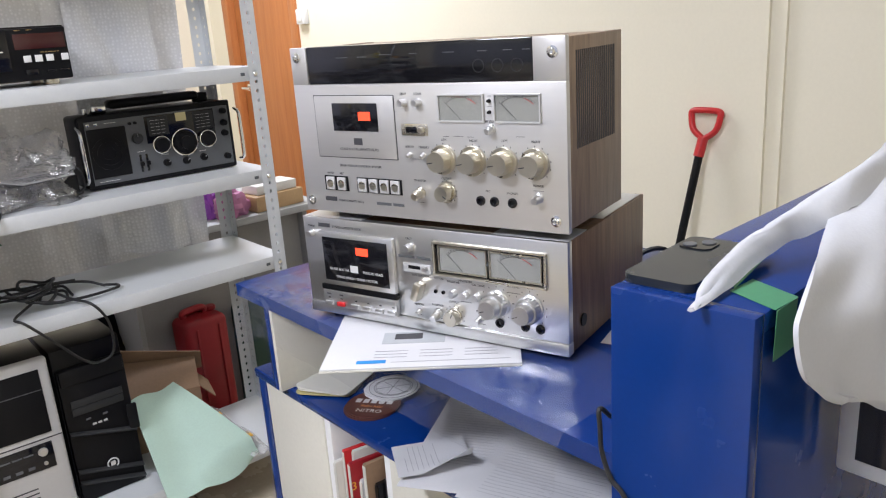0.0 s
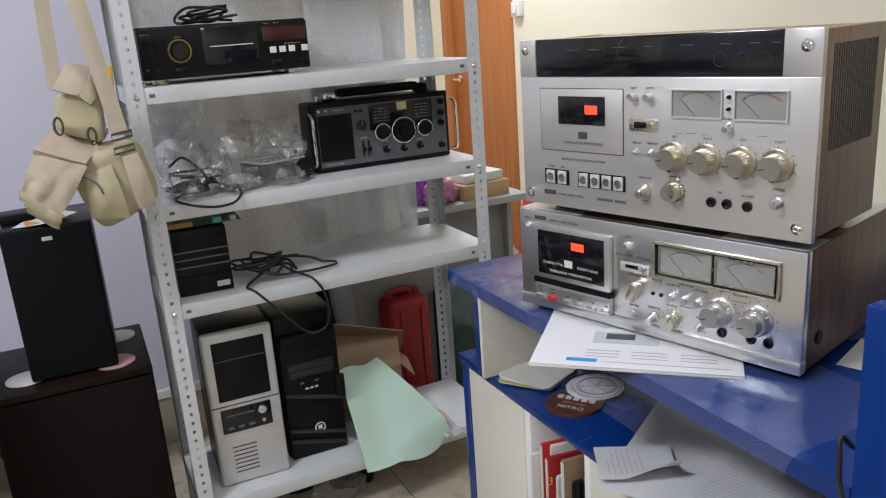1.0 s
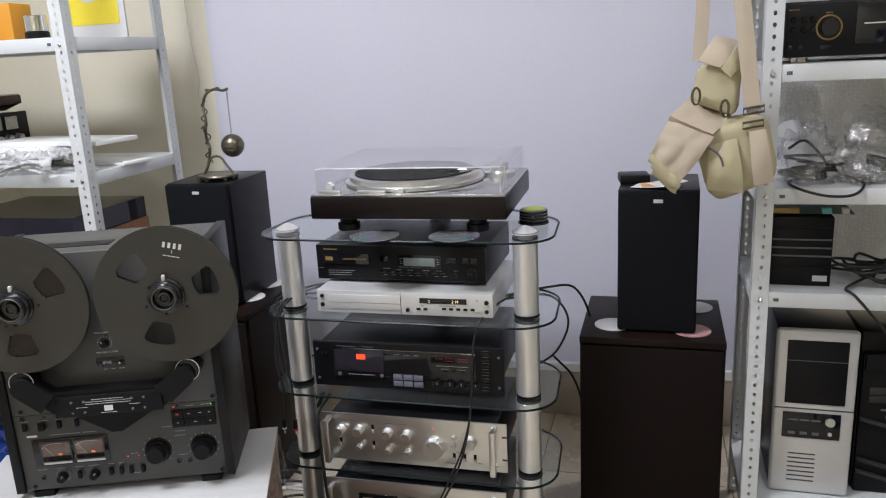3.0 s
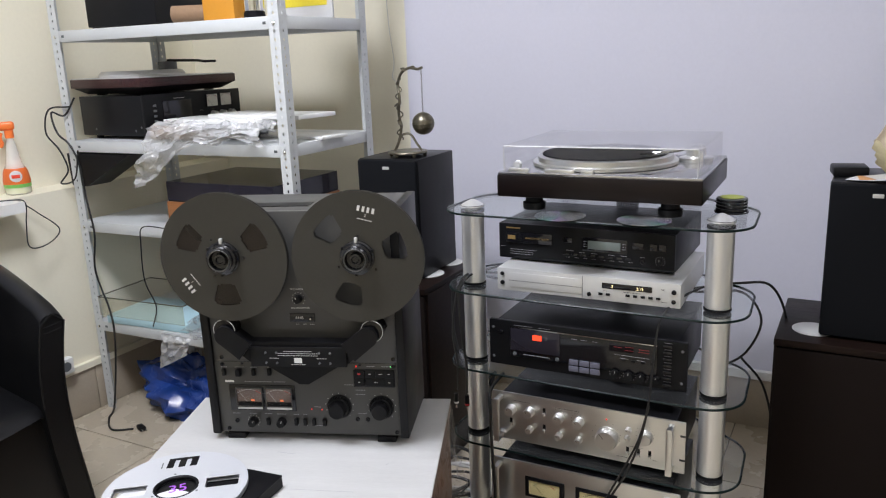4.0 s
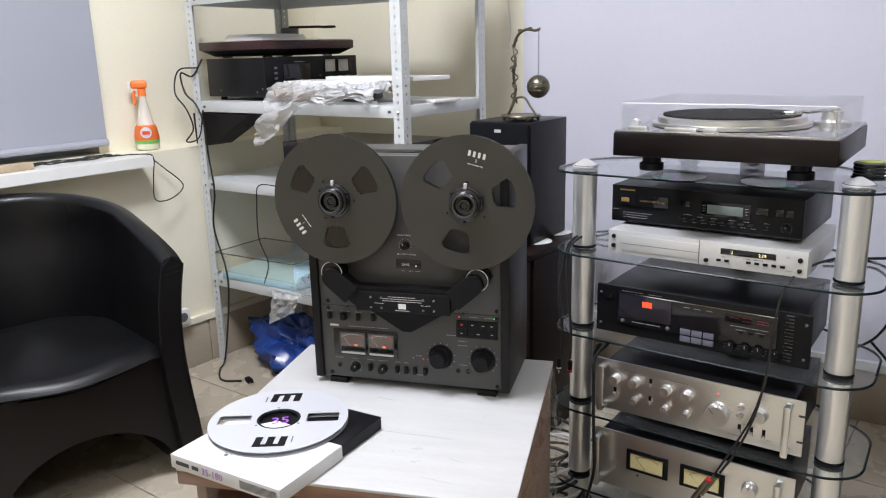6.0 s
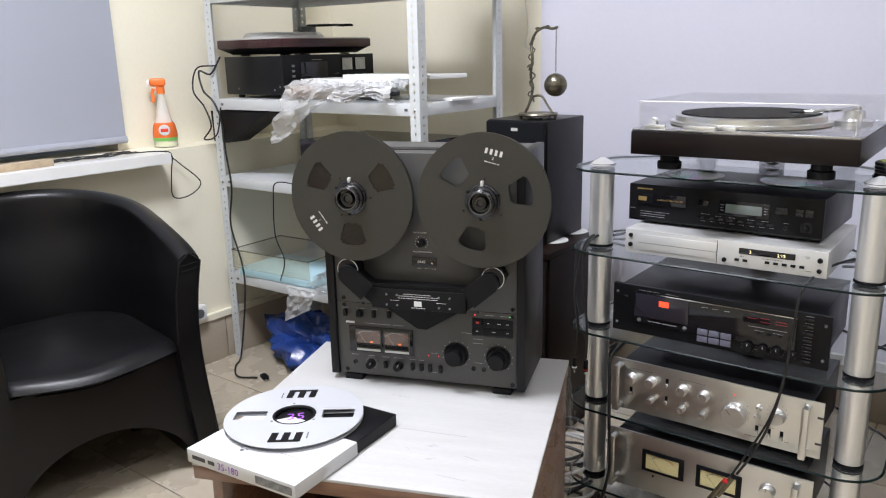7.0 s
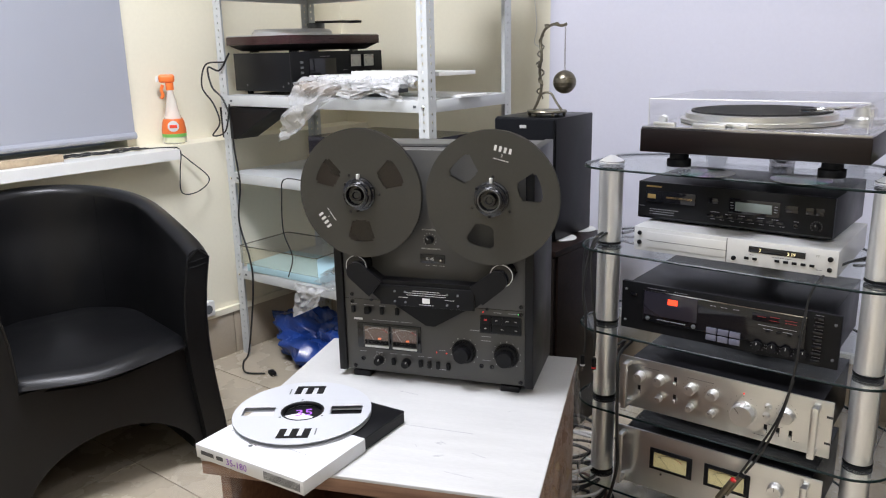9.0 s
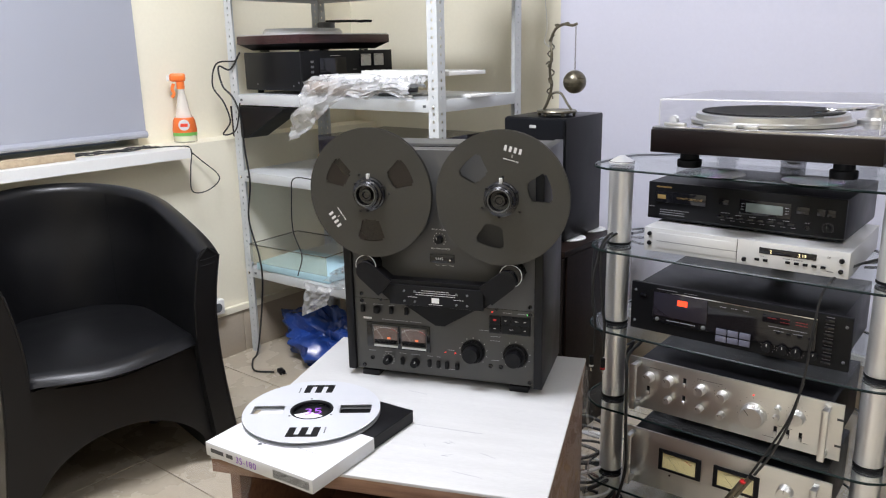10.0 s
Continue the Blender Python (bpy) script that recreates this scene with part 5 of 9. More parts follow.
        for k in range(3):
            aa = radians(k * 120 + a0 + 35)
            for rr in (0.043,):
                shared("hole", cached("hole|r", lambda: cy(B(), (0, 0, 0), (0, -1, 0), 0.0026, 0.0004, 12), BLACKGLOSS), rl, pose(rr * math.sin(aa), -0.0086 - 0.0003, rr * math.cos(aa)))
    SPREAD["u"], SPREAD["v"] = keep
    # pitch knob and counter between the reels
    knob(t, 0.0, 0.305, 0.0085, 0.012, BLACK, None, True, 0, turn=-30)
    dial_ticks(t, [(0.0, 0.305, 0.0135)], LETTER, -0.0003)
    words(t, "PITCH CONTROL", 0.0, 0.3225, 0.0042, LETTER)
    words(t, "REAL TIME COUNTER", 0.002, 0.2935, 0.0042, LETTER)
    ct = plate(t, "tape_counter", -0.022, 0.030, 0.270, 0.288, -0.003, -0.0002, BLACKGLOSS, "black tape counter with white digits")
    words(ct, "0145", 0.0, 0.276, 0.0085, LETTER, -0.0033)
    knob(t, 0.024, 0.279, 0.0022, 0.008, CHROME, mark=False, y=-0.003)
    bars(t, [(-0.006, 0.2655, 0.008), (0.010, 0.2655, 0.008), (0.024, 0.2655, 0.010)], LETTER, h=0.001)
    # transport keys
    for r_, n, v in ((0, 4, 0.149), (1, 3, 0.128)):
        for k in range(n):
            w = 0.0215
            u = 0.108 + 0.0228 * k
            if r_ == 1:
                w = 0.0215 if k != 1 else 0.0445
                u = (0.108, 0.1424, 0.1764)[k]
            bt = button(t, u, v, w, 0.0185, 0.004, BLACK, "transport_key")
    plate(t, "key_tray", 0.0955, 0.189, 0.1175, 0.160, -0.001, -0.0001, BLACKGLOSS)
    plate(t, "record_dot", 0.105, 0.111, 0.146, 0.152, -0.0047, -0.0044, REDPLASTIC, "", 0.0)
    bars(t, [(0.131, 0.149, 0.006), (0.1536, 0.149, 0.007), (0.1764, 0.149, 0.006), (0.108, 0.128, 0.006), (0.1424, 0.128, 0.007), (0.1764, 0.128, 0.006)], LETTER, -0.0047, 0.0015)
    part("led", cy(B(), (su(0.102), -0.0002, sv(0.170)), (0, -1, 0), 0.0013, 0.002, 10), REDLED, t, "red record light")
    part("led", cy(B(), (su(0.181), -0.0002, sv(0.170)), (0, -1, 0), 0.0010, 0.002, 10), GREENLED, t, "green light")
    part("led", cy(B(), (su(0.009), -0.0002, sv(0.076)), (0, -1, 0), 0.0011, 0.002, 10), REDLED, t, "red light")
    part("led", cy(B(), (su(0.029), -0.0002, sv(0.076)), (0, -1, 0), 0.0011, 0.002, 10), REDLED, t, "red light")
    # slide switches and small knobs
    for u, v, k in ((-0.185, 0.149, 0), (-0.151, 0.150, 1), (-0.117, 0.150, 0), (-0.080, 0.152, 0), (-0.093, 0.046, 0), (-0.028, 0.047, 0), (-0.007, 0.047, 0), (0.013, 0.047, 0), (0.033, 0.047, 0)):
        button(t, u, v, 0.008 if not k else 0.012, 0.016, 0.008 if not k else 0.014, BLACK, "slide_switch")
    for u in (-0.129, -0.062):
        knob(t, u, 0.044, 0.0095, 0.016, BLACK, None, True, 0, turn=30)
    jack(t, -0.168, 0.044, 0.0048)
    for u in (0.098, 0.120):
        jack(t, u, 0.055, 0.0048)
    for u in (0.063, 0.151):
        knob(t, u, 0.084, 0.0255, 0.012, BLACK, None, False)
        knob(t, u, 0.084, 0.0185, 0.030, BLACK, None, False)
    dial_ticks(t, [(0.063, 0.084, 0.030), (0.151, 0.084, 0.030), (-0.129, 0.044, 0.013)], LETTER)
    # lit meters
    plate(t, "meter_tray", -0.178, -0.026, 0.072, 0.118, -0.0035, -0.0001, BLACKGLOSS, "black meter bezel")
    for u in (-0.132, -0.064):
        meter(t, u, 0.098, 0.058, 0.030, WARMFACE, -0.0036, -30, DECKPANEL, LETTER)
        plate(t, "movement_cover", u - 0.028, u + 0.028, 0.0835, 0.0905, -0.0058, -0.0047, BLACKMETAL, "dark cover over the needle's pivot")
        plate(t, "lamp_glow", u + 0.003, u + 0.011, 0.0915, 0.0945, -0.0050, -0.0047, AMBERBULB)
        plate(t, "meter_sill", u - 0.029, u + 0.029, 0.0755, 0.0805, -0.0060, -0.0037, SILVERPAINT, "silver sill under the meter")
    plate(t, "brand_mark", -0.186, -0.166, 0.1225, 0.1265, -0.0004, -0.0001, LETTER, "white maker's mark", 0.0)
    bars(t, [(-0.11, 0.1245, 0.06), (-0.06, 0.1245, 0.025), (-0.185, 0.164, 0.014), (-0.150, 0.164, 0.022), (-0.117, 0.164, 0.014), (-0.08, 0.164, 0.01), (0.133, 0.171, 0.018), (0.168, 0.171, 0.020), (0.085, 0.121, 0.02), (0.17, 0.121, 0.02), (0.108, 0.112, 0.02), (0.108, 0.105, 0.022), (-0.168, 0.063, 0.016), (-0.129, 0.063, 0.016), (-0.093, 0.063, 0.016), (-0.062, 0.063, 0.02), (-0.028, 0.063, 0.012), (-0.007, 0.063, 0.01), (0.021, 0.0815, 0.014), (0.109, 0.069, 0.018), (-0.028, 0.031, 0.008), (-0.007, 0.031, 0.008), (0.02, 0.031, 0.02)], PRINTGREY, h=0.0015)
    for x in (-W / 2 + 0.029, W / 2 - 0.029):
        for v in (0.013, 0.186, 0.208):
            screw(t, x, v, 0.0045, BLACKGLOSS)
    for x in (-W / 2 + 0.05, W / 2 - 0.05):
        for y in (0.0, D - 0.05):
            part("foot", bx(B(), x - 0.02, x + 0.02, y, y + 0.04, -0.0128, -0.0003, 0.001), BLACK, t)
    SPREAD["u"] = SPREAD["v"] = None
    return t


reel_deck()


# Equipment on the glass rack
def turntable():
    W, D, H = 0.47, 0.385, 0.058
    t = thing("turntable", "silver and dark wood turntable under a clear dust cover", "turntable", -0.592, 1.712, 0.944, 1.2)
    part("plinth", bx(B(), -W / 2, W / 2, 0, D, 0.0, H - 0.006, 0.002), MAHOGANY, t, "dark wood plinth")
    part("deck_plate", bx(B(), -W / 2 + 0.002, W / 2 - 0.002, 0.002, D - 0.002, H - 0.0058, H, 0.001), DECKMETAL, t, "polished silver deck plate")
    pl = part("platter", lathe(B(), (-0.03, 0.20, H + 0.002), (0, 0, 1), [(0.176, 0), (0.176, 0.007), (0.165, 0.009), (0.164, 0.020), (0.160, 0.022), (0.0, 0.022)], 64), ALUBRIGHT, t, "polished stepped aluminium platter")
    part("mat", lathe(B(), (-0.03, 0.20, H + 0.0242), (0, 0, 1), [(0.152, 0), (0.152, 0.003), (0.151, 0.004), (0.05, 0.0035), (0, 0.0035)], 64), MATRUBBER, pl, "black rubber mat")
    part("spindle", cy(B(), (-0.03, 0.20, H + 0.0270), (0, 0, 1), 0.0035, 0.0085, 12), CHROME, pl)
    for u, w in ((-0.085, 0.072), (-0.185, 0.05), (-0.02, 0.03)):
        button(t, u, H + 0.003, w, 0.012, 0.012, ALUBRIGHT, "start_key", y=0.022)
    knob(t, -0.20, H + 0.012, 0.010, 0.012, SILVERPAINT, mark=False, y=0.05)
    arm = part("tonearm", tube(B(), smooth_path([(0.175, 0.29, H + 0.036), (0.168, 0.22, H + 0.037), (0.135, 0.14, H + 0.038), (0.10, 0.115, H + 0.037)]), 0.0045, 10), CHROME, t, "S-shaped chrome tonearm")
    part("arm_base", lathe(B(), (0.175, 0.28, H), (0, 0, 1), [(0.04, 0), (0.04, 0.008), (0.024, 0.012), (0.022, 0.031), (0.016, 0.033), (0.016, 0.038), (0, 0.038)], 32), ALUBRIGHT, t)
    part("counterweight", cy(B(), (0.178, 0.30, H + 0.028), (0, 1, 0), 0.0135, 0.03, 24, 0.002), CHROME, arm)
    part("headshell", bx(B(), 0.078, 0.108, 0.10, 0.125, H + 0.0345, H + 0.0395, 0.002), BLACK, arm)
    part("cartridge", bx(B(), 0.082, 0.094, 0.106, 0.124, H + 0.0335, H + 0.0344), mat("blue_cartridge", (0.10, 0.28, 0.45), 0.4), arm, "blue cartridge")
    part("arm_rest", bx(B(), 0.198, 0.206, 0.18, 0.19, H, H + 0.036, 0.001), CHROME, t)
    cov = new("dust_cover")
    cov.parent = t
    tagged(cov, "clear acrylic dust cover")
    ch = 0.058
    for a in ((-W / 2 + 0.012, W / 2 - 0.012, 0.012, 0.015, H + 0.001, H + ch), (-W / 2 + 0.012, W / 2 - 0.012, D - 0.015, D - 0.012, H + 0.001, H + ch), (-W / 2 + 0.012, -W / 2 + 0.015, 0.0152, D - 0.0152, H + 0.001, H + ch), (W / 2 - 0.015, W / 2 - 0.012, 0.0152, D - 0.0152, H + 0.001, H + ch), (-W / 2 + 0.012, W / 2 - 0.012, 0.012, D - 0.012, H + ch + 0.0003, H + ch + 0.003)):
        part("panel", bx(B(), *a), ACRYLIC if a[5] < H + ch + 0.001 else LIDTOP, cov).visible_shadow = False
    # Light caught by the clear cover's front edges, painted as thin pale bars.
    e = (-W / 2 + 0.0135, W / 2 - 0.0135, 0.0135, D - 0.0135)
    part("polished_edge", tube(B(), [(e[0], e[2], H + ch + 0.002), (e[1], e[2], H + ch + 0.002)], 0.0014, 5), WHITEPLASTIC, cov)
    for x, y in ((e[0], e[2]), (e[1], e[2])):
        part("polished_edge", tube(B(), [(x, y, H + 0.002), (x, y, H + ch)], 0.0012, 5), SILVERPAINT, cov)
    for x in (-W / 2 + 0.075, W / 2 - 0.075):
        for y in (0.05, D - 0.06):
            part("foot", lathe(B(), (x, y, -0.0345), (0, 0, 1), [(0.026, 0), (0.027, 0.003), (0.027, 0.016), (0.021, 0.018), (0.021, 0.034)], 28), BLACK, t, "round black isolation foot")
    return t


turntable()


def cd_black():
    W, D, H = 0.43, 0.29, 0.088
    t = thing("compact_disc_player", "black compact disc player on top of a silver player", "disc player", -0.632, 1.755, 0.7795, -0.8)
    part("case", bx(B(), -W / 2, W / 2, 0.012, D, 0, H, 0.001), BLACKMETAL, t)
    part("front_panel", bx(B(), -W / 2, W / 2, 0, 0.0118, 0.001, H, 0.001), BLACK, t)
    part("trim_line", bx(B(), -W / 2 + 0.001, W / 2 - 0.001, -0.0008, -0.0001, 0.004, 0.006), BLACKGLOSS, t)
    tr = plate(t, "disc_tray", -0.195, -0.075, 0.042, 0.068, -0.004, -0.0002, BLACKGLOSS, "black disc tray")
    words(tr, "COMPACT DISC PLAYER", -0.113, 0.053, 0.0056, GOLD, -0.0043)
    part("disc_mark", bx(B(), -0.19, -0.170, -0.0045, -0.0041, 0.050, 0.060, 0.0002), GOLD, tr)
    plate(t, "brand_mark", -0.195, -0.158, 0.0760, 0.0795, -0.0005, -0.0001, GOLD, "gold maker's mark", 0.0)
    ds = plate(t, "display", 0.0, 0.108, 0.035, 0.068, -0.0015, -0.0002, BLACKGLOSS, "display window")
    plate(ds, "lcd", 0.014, 0.092, 0.041, 0.061, -0.0019, -0.0016, LCD)
    bars(ds, [(0.007, 0.058, 0.007), (0.007, 0.052, 0.007), (0.007, 0.046, 0.007), (0.1, 0.058, 0.007), (0.1, 0.052, 0.007), (0.1, 0.046, 0.007)], PRINTGREY, -0.0018, 0.0015)
    button(t, -0.035, 0.058, 0.022, 0.012, 0.003, BLACKGLOSS)
    for u in (0.132, 0.168, 0.188):
        button(t, u, 0.057, 0.026 if u < 0.14 else 0.016, 0.015, 0.003, BLACKGLOSS)
    for k in range(8):
        button(t, -0.04 + 0.0215 * k, 0.024, 0.015, 0.0055, 0.002, BLACKGLOSS)
    jack(t, 0.143, 0.021, 0.0055)
    knob(t, 0.183, 0.025, 0.0075, 0.012, BLACK)
    bars(t, [(-0.15, 0.024, 0.07), (-0.155, 0.0185, 0.06), (-0.155, 0.013, 0.06), (-0.205, 0.03, 0.012), (0.132, 0.058, 0.005), (0.168, 0.058, 0.005), (0.188, 0.058, 0.005), (-0.03, 0.033, 0.02), (0.0, 0.030, 0.015), (0.03, 0.030, 0.015), (0.07, 0.030, 0.016), (0.10, 0.030, 0.014), (0.143, 0.031, 0.01)], PRINTGREY, h=0.0013)
    bars(t, [(-0.035 + 0.0215 * k, 0.0165, 0.010) for k in range(8)], PRINTGREY, h=0.001)
    dial_ticks(t, [(0.183, 0.025, 0.011)], PRINTGREY)
    feet(t, W, D, 0.006, 0.012)
    return t


cd_black()


def cd_silver():
    W, D, H = 0.433, 0.30, 0.055
    t = thing("silver_disc_player", "slim silver disc player with a lit track display", "disc player", -0.606, 1.690, 0.7185, 0.6)
    part("case", bx(B(), -W / 2, W / 2, 0.008, D, 0, H, 0.001), SILVERPAINT, t)
    part("front_panel", bx(B(), -W / 2, W / 2, 0, 0.0078, 0, H, 0.001), SILVERPAINT, t)
    tr = plate(t, "disc_tray", -0.185, -0.005, 0.010, 0.046, -0.002, -0.0002, SILVERPAINT, "silver disc tray")
    plate(t, "gap", -0.0047, -0.0036, 0.0, H - 0.001, -0.0004, -0.0001, DARKPRINT, "", 0.0)
    plate(tr, "gap", -0.185, -0.005, 0.026, 0.0268, -0.0024, -0.0021, DARKPRINT, "", 0.0)
    ds = plate(t, "display", 0.042, 0.155, 0.030, 0.043, -0.0015, -0.0002, BLACKGLOSS, "black display with lit digits")
    words(ds, "2:19", 0.128, 0.0328, 0.0095, AMBERSEG, -0.0018)
    words(ds, "2", 0.066, 0.0328, 0.0095, AMBERSEG, -0.0018)
    for u, v, r in ((-0.203, 0.041, 0.0048), (-0.203, 0.019, 0.0052), (0.012, 0.012, 0.0048), (0.202, 0.036, 0.0052)):
        knob(t, u, v, r, 0.004, BLACK, mark=False)
    for u in (0.041, 0.058, 0.103, 0.120, 0.137, 0.154, 0.171):
        button(t, u - 0.002, 0.016 if u < 0.06 else 0.018, 0.0095, 0.0055, 0.0025, BLACK)
    jack(t, 0.202, 0.014, 0.0048)
    words(t, "CD", 0.178, 0.038, 0.0055, DARKPRINT)
    bars(t, [(0.049, 0.024, 0.008), (0.11, 0.025, 0.04), (0.182, 0.011, 0.012)], DARKPRINT, h=0.0014)
    feet(t, W, D, 0.006, 0.014)
    return t


cd_silver()


def cassette_black():
    W, D, H = 0.482, 0.31, 0.117
    t = thing("black_cassette_deck", "black three-head cassette deck with a lit red window", "cassette deck", -0.614, 1.708, 0.516, 0.7)
    part("case", bx(B(), -W / 2 + 0.02, W / 2 - 0.02, 0.012, D, 0, H, 0.001), BLACKMETAL, t)
    part("front_panel", bx(B(), -W / 2, W / 2, 0, 0.0118, 0, H, 0.001), BLACK, t)
    tr = plate(t, "window_strip", -0.185, 0.175, 0.028, 0.105, -0.005, -0.0002, BLACKGLOSS, "glossy black window strip", 0.001)
    part("bright_edge", bx(B(), -0.185, 0.175, -0.0062, -0.0052, 0.1035, 0.1055), CHROME, tr)
    cw = plate(t, "cassette_door", -0.182, -0.055, 0.045, 0.1025, -0.007, -0.0052, SMOKE, "smoked cassette window")
    part("cassette", bx(B(), -0.165, -0.072, -0.0052, -0.0050, 0.052, 0.098), BLACKGLOSS, cw, "cassette behind the window")
    plate(cw, "red_flag", -0.124, -0.101, 0.078, 0.091, -0.0078, -0.0072, REDGLOW, "lit red indicator", 0.0)
    for u in (-0.172, -0.062):
        screw(t, u, 0.036, 0.005, GREYPLASTIC, -0.005)
    bars(tr, [(-0.134, 0.0365, 0.030), (-0.098, 0.0365, 0.034)], PRINTGREY, -0.0053, 0.0022)
    key = mat("lavender_grey_key", (0.12, 0.12, 0.16), 0.45)
    for k in range(6):
        button(t, -0.020 + 0.026 * (k % 3), 0.036 - 0.0165 * (k // 3), 0.0235, 0.0135, 0.004, key, "transport_key", y=-0.005)
    plate(t, "level_display", 0.065, 0.170, 0.078, 0.100, -0.0056, -0.0052, BLACKGLOSS, "level display")
    bars(t, [(0.085, 0.089, 0.018), (0.112, 0.092, 0.02), (0.145, 0.090, 0.024), (0.112, 0.084, 0.02), (0.145, 0.084, 0.024)], DARKRED, -0.0059, 0.0014)
    bars(t, [(-0.02, 0.094, 0.014), (0.004, 0.094, 0.014), (0.03, 0.094, 0.012), (0.118, 0.0705, 0.08), (-0.15, 0.11, 0.05), (-0.095, 0.11, 0.03), (0.10, 0.063, 0.02), (0.14, 0.063, 0.02)], PRINTGREY, -0.0056, 0.0013)
    for k in range(4):
        button(t, 0.10 + 0.022 * k, 0.060, 0.010, 0.005, 0.003, BLACK, y=-0.005)
    for u in (0.080, 0.112, 0.140):
        knob(t, u, 0.022, 0.011, 0.014, BLACK)
    knob(t, 0.174, 0.022, 0.008, 0.012, BLACK)
    dial_ticks(t, [(0.080, 0.022, 0.0145), (0.112, 0.022, 0.0145), (0.140, 0.022, 0.0145)], PRINTGREY)
    for k in range(7):
        v = 0.013 + 0.0155 * k
        button(t, 0.198, v, 0.020, 0.006, 0.006, BLACKGLOSS, "slide_switch")
        bars(t, [(0.198, v + 0.0062, 0.016)], PRINTGREY, h=0.0012)
    for u in (-W / 2 + 0.011, W / 2 - 0.011):
        for v in (0.02, H - 0.02):
            screw(t, u, v, 0.0035, GREYPLASTIC)
    button(t, -0.21, 0.088, 0.016, 0.008, 0.004, BLACKGLOSS)
    feet(t, W, D, 0.0045, 0.014)
    return t


cassette_black()


def rack_handle(p, x, v0, v1):
    bm = bx(B(), x - 0.007, x + 0.007, -0.036, -0.026, v0 - 0.006, v1 + 0.006, 0.0015)
    for v in (v0, v1):
        bx(bm, x - 0.006, x + 0.006, -0.027, 0.0, v - 0.005, v + 0.005, 0.001)
    part("handle", bm, ALUBRIGHT, p, "flat satin rack handle")


def preamp():
    W, D, H = 0.478, 0.29, 0.128
    t = thing("preamplifier", "silver rack preamplifier with many knobs and end handles", "amplifier", -0.606, 1.69, 0.322, 0.7)
    part("case", bx(B(), -W / 2 + 0.024, W / 2 - 0.024, 0.006, D, -0.002, H - 0.006, 0.001), BLACKMETAL, t)
    part("front_panel", bx(B(), -W / 2, W / 2, 0, 0.0055, 0, H, 0.001), ALUBRIGHT, t, "bright silver front panel")
    for x in (-W / 2 + 0.026, W / 2 - 0.030):
        rack_handle(t, x, 0.012, H - 0.012)
    for v in (0.034, H - 0.034):
        part("rack_slot", bx(B(), W / 2 - 0.012, W / 2 + 0.0003, -0.0005, -0.0001, v - 0.0025, v + 0.0025), DARKPRINT, t)
    for u, v, r, l in ((-0.185, 0.085, 0.0125, 0.022), (-0.136, 0.087, 0.0125, 0.022), (-0.060, 0.085, 0.0125, 0.022), (-0.010, 0.083, 0.0125, 0.022), (-0.136, 0.040, 0.0085, 0.018), (-0.060, 0.038, 0.0085, 0.018), (-0.010, 0.036, 0.0085, 0.018), (0.060, 0.056, 0.0275, 0.024), (0.150, 0.076, 0.0165, 0.020), (0.110, 0.086, 0.0075, 0.014), (0.108, 0.064, 0.0075, 0.014)):
        knob(t, u, v, r, l, ALUBRIGHT, None, True, 0, turn=-40)
    for u, v in ((-0.187, 0.050), (-0.099, 0.092), (-0.099, 0.048), (0.108, 0.032), (0.134, 0.032), (0.160, 0.032)):
        sl = part("switch_slot", bx(B(), u - 0.0035, u + 0.0035, -0.0006, -0.0001, v - 0.0105, v + 0.0105), BLACK, t)
        part("switch_cap", bx(B(), u - 0.003, u + 0.003, -0.009, -0.0007, v - 0.009, v - 0.001, 0.001), ALUBRIGHT, sl)
    part("led", cy(B(), (su(0.057), -0.0002, sv(0.103)), (0, -1, 0), 0.0016, 0.002, 10), REDLED, t, "red power light")
    dial_ticks(t, [(0.057, 0.062, 0.034), (0.148, 0.082, 0.021), (-0.063, 0.090, 0.0165), (-0.013, 0.088, 0.0165)], GREYPLASTIC)
    bars(t, [(0.098, 0.014, 0.03), (-0.16, 0.109, 0.05), (-0.04, 0.109, 0.06), (0.128, 0.045, 0.03), (0.172, 0.020, 0.01)], GREYPLASTIC, h=0.0014)
    feet(t, W, D, 0.010, 0.016)
    return t


preamp()


def power_amp():
    W, D, H = 0.478, 0.30, 0.150
    t = thing("power_amplifier", "silver power amplifier with two yellow needle meters", "amplifier", -0.612, 1.69, 0.115, 0.7)
    part("case", bx(B(), -W / 2 + 0.024, W / 2 - 0.024, 0.006, D, -0.002, H - 0.006, 0.001), BLACKMETAL, t)
    part("front_panel", bx(B(), -W / 2, W / 2, 0, 0.0055, 0, H, 0.001), ALUBRIGHT, t, "bright silver front panel")
    for x in (-W / 2 + 0.026, W / 2 - 0.030):
        rack_handle(t, x, 0.014, H - 0.014)
    for u in (-0.093, 0.040):
        part("bezel", bx(B(), u - 0.052, u + 0.052, -0.0035, -0.0001, 0.058, 0.114, 0.001), BLACK, t, "black meter bezel")
        meter(t, u, 0.0865, 0.082, 0.040, YELLOWFACE, -0.0036, -38, BLACK)
    jack(t, -0.116, 0.048, 0.0025)
    knob(t, 0.148, 0.10, 0.017, 0.022, ALUBRIGHT)
    knob(t, 0.148, 0.045, 0.012, 0.018, ALUBRIGHT)
    feet(t, W, D, 0.0135, 0.018)
    return t


power_amp()


# Things on the steel shelving beside the counter
def cable(label, pts, r=0.0028, material=None, step=7, name="cable", group="", category="cable"):
    return single(name, tube(B(), smooth_path(pts, step), r, 7), material or RUBBER, label, category, group=group)


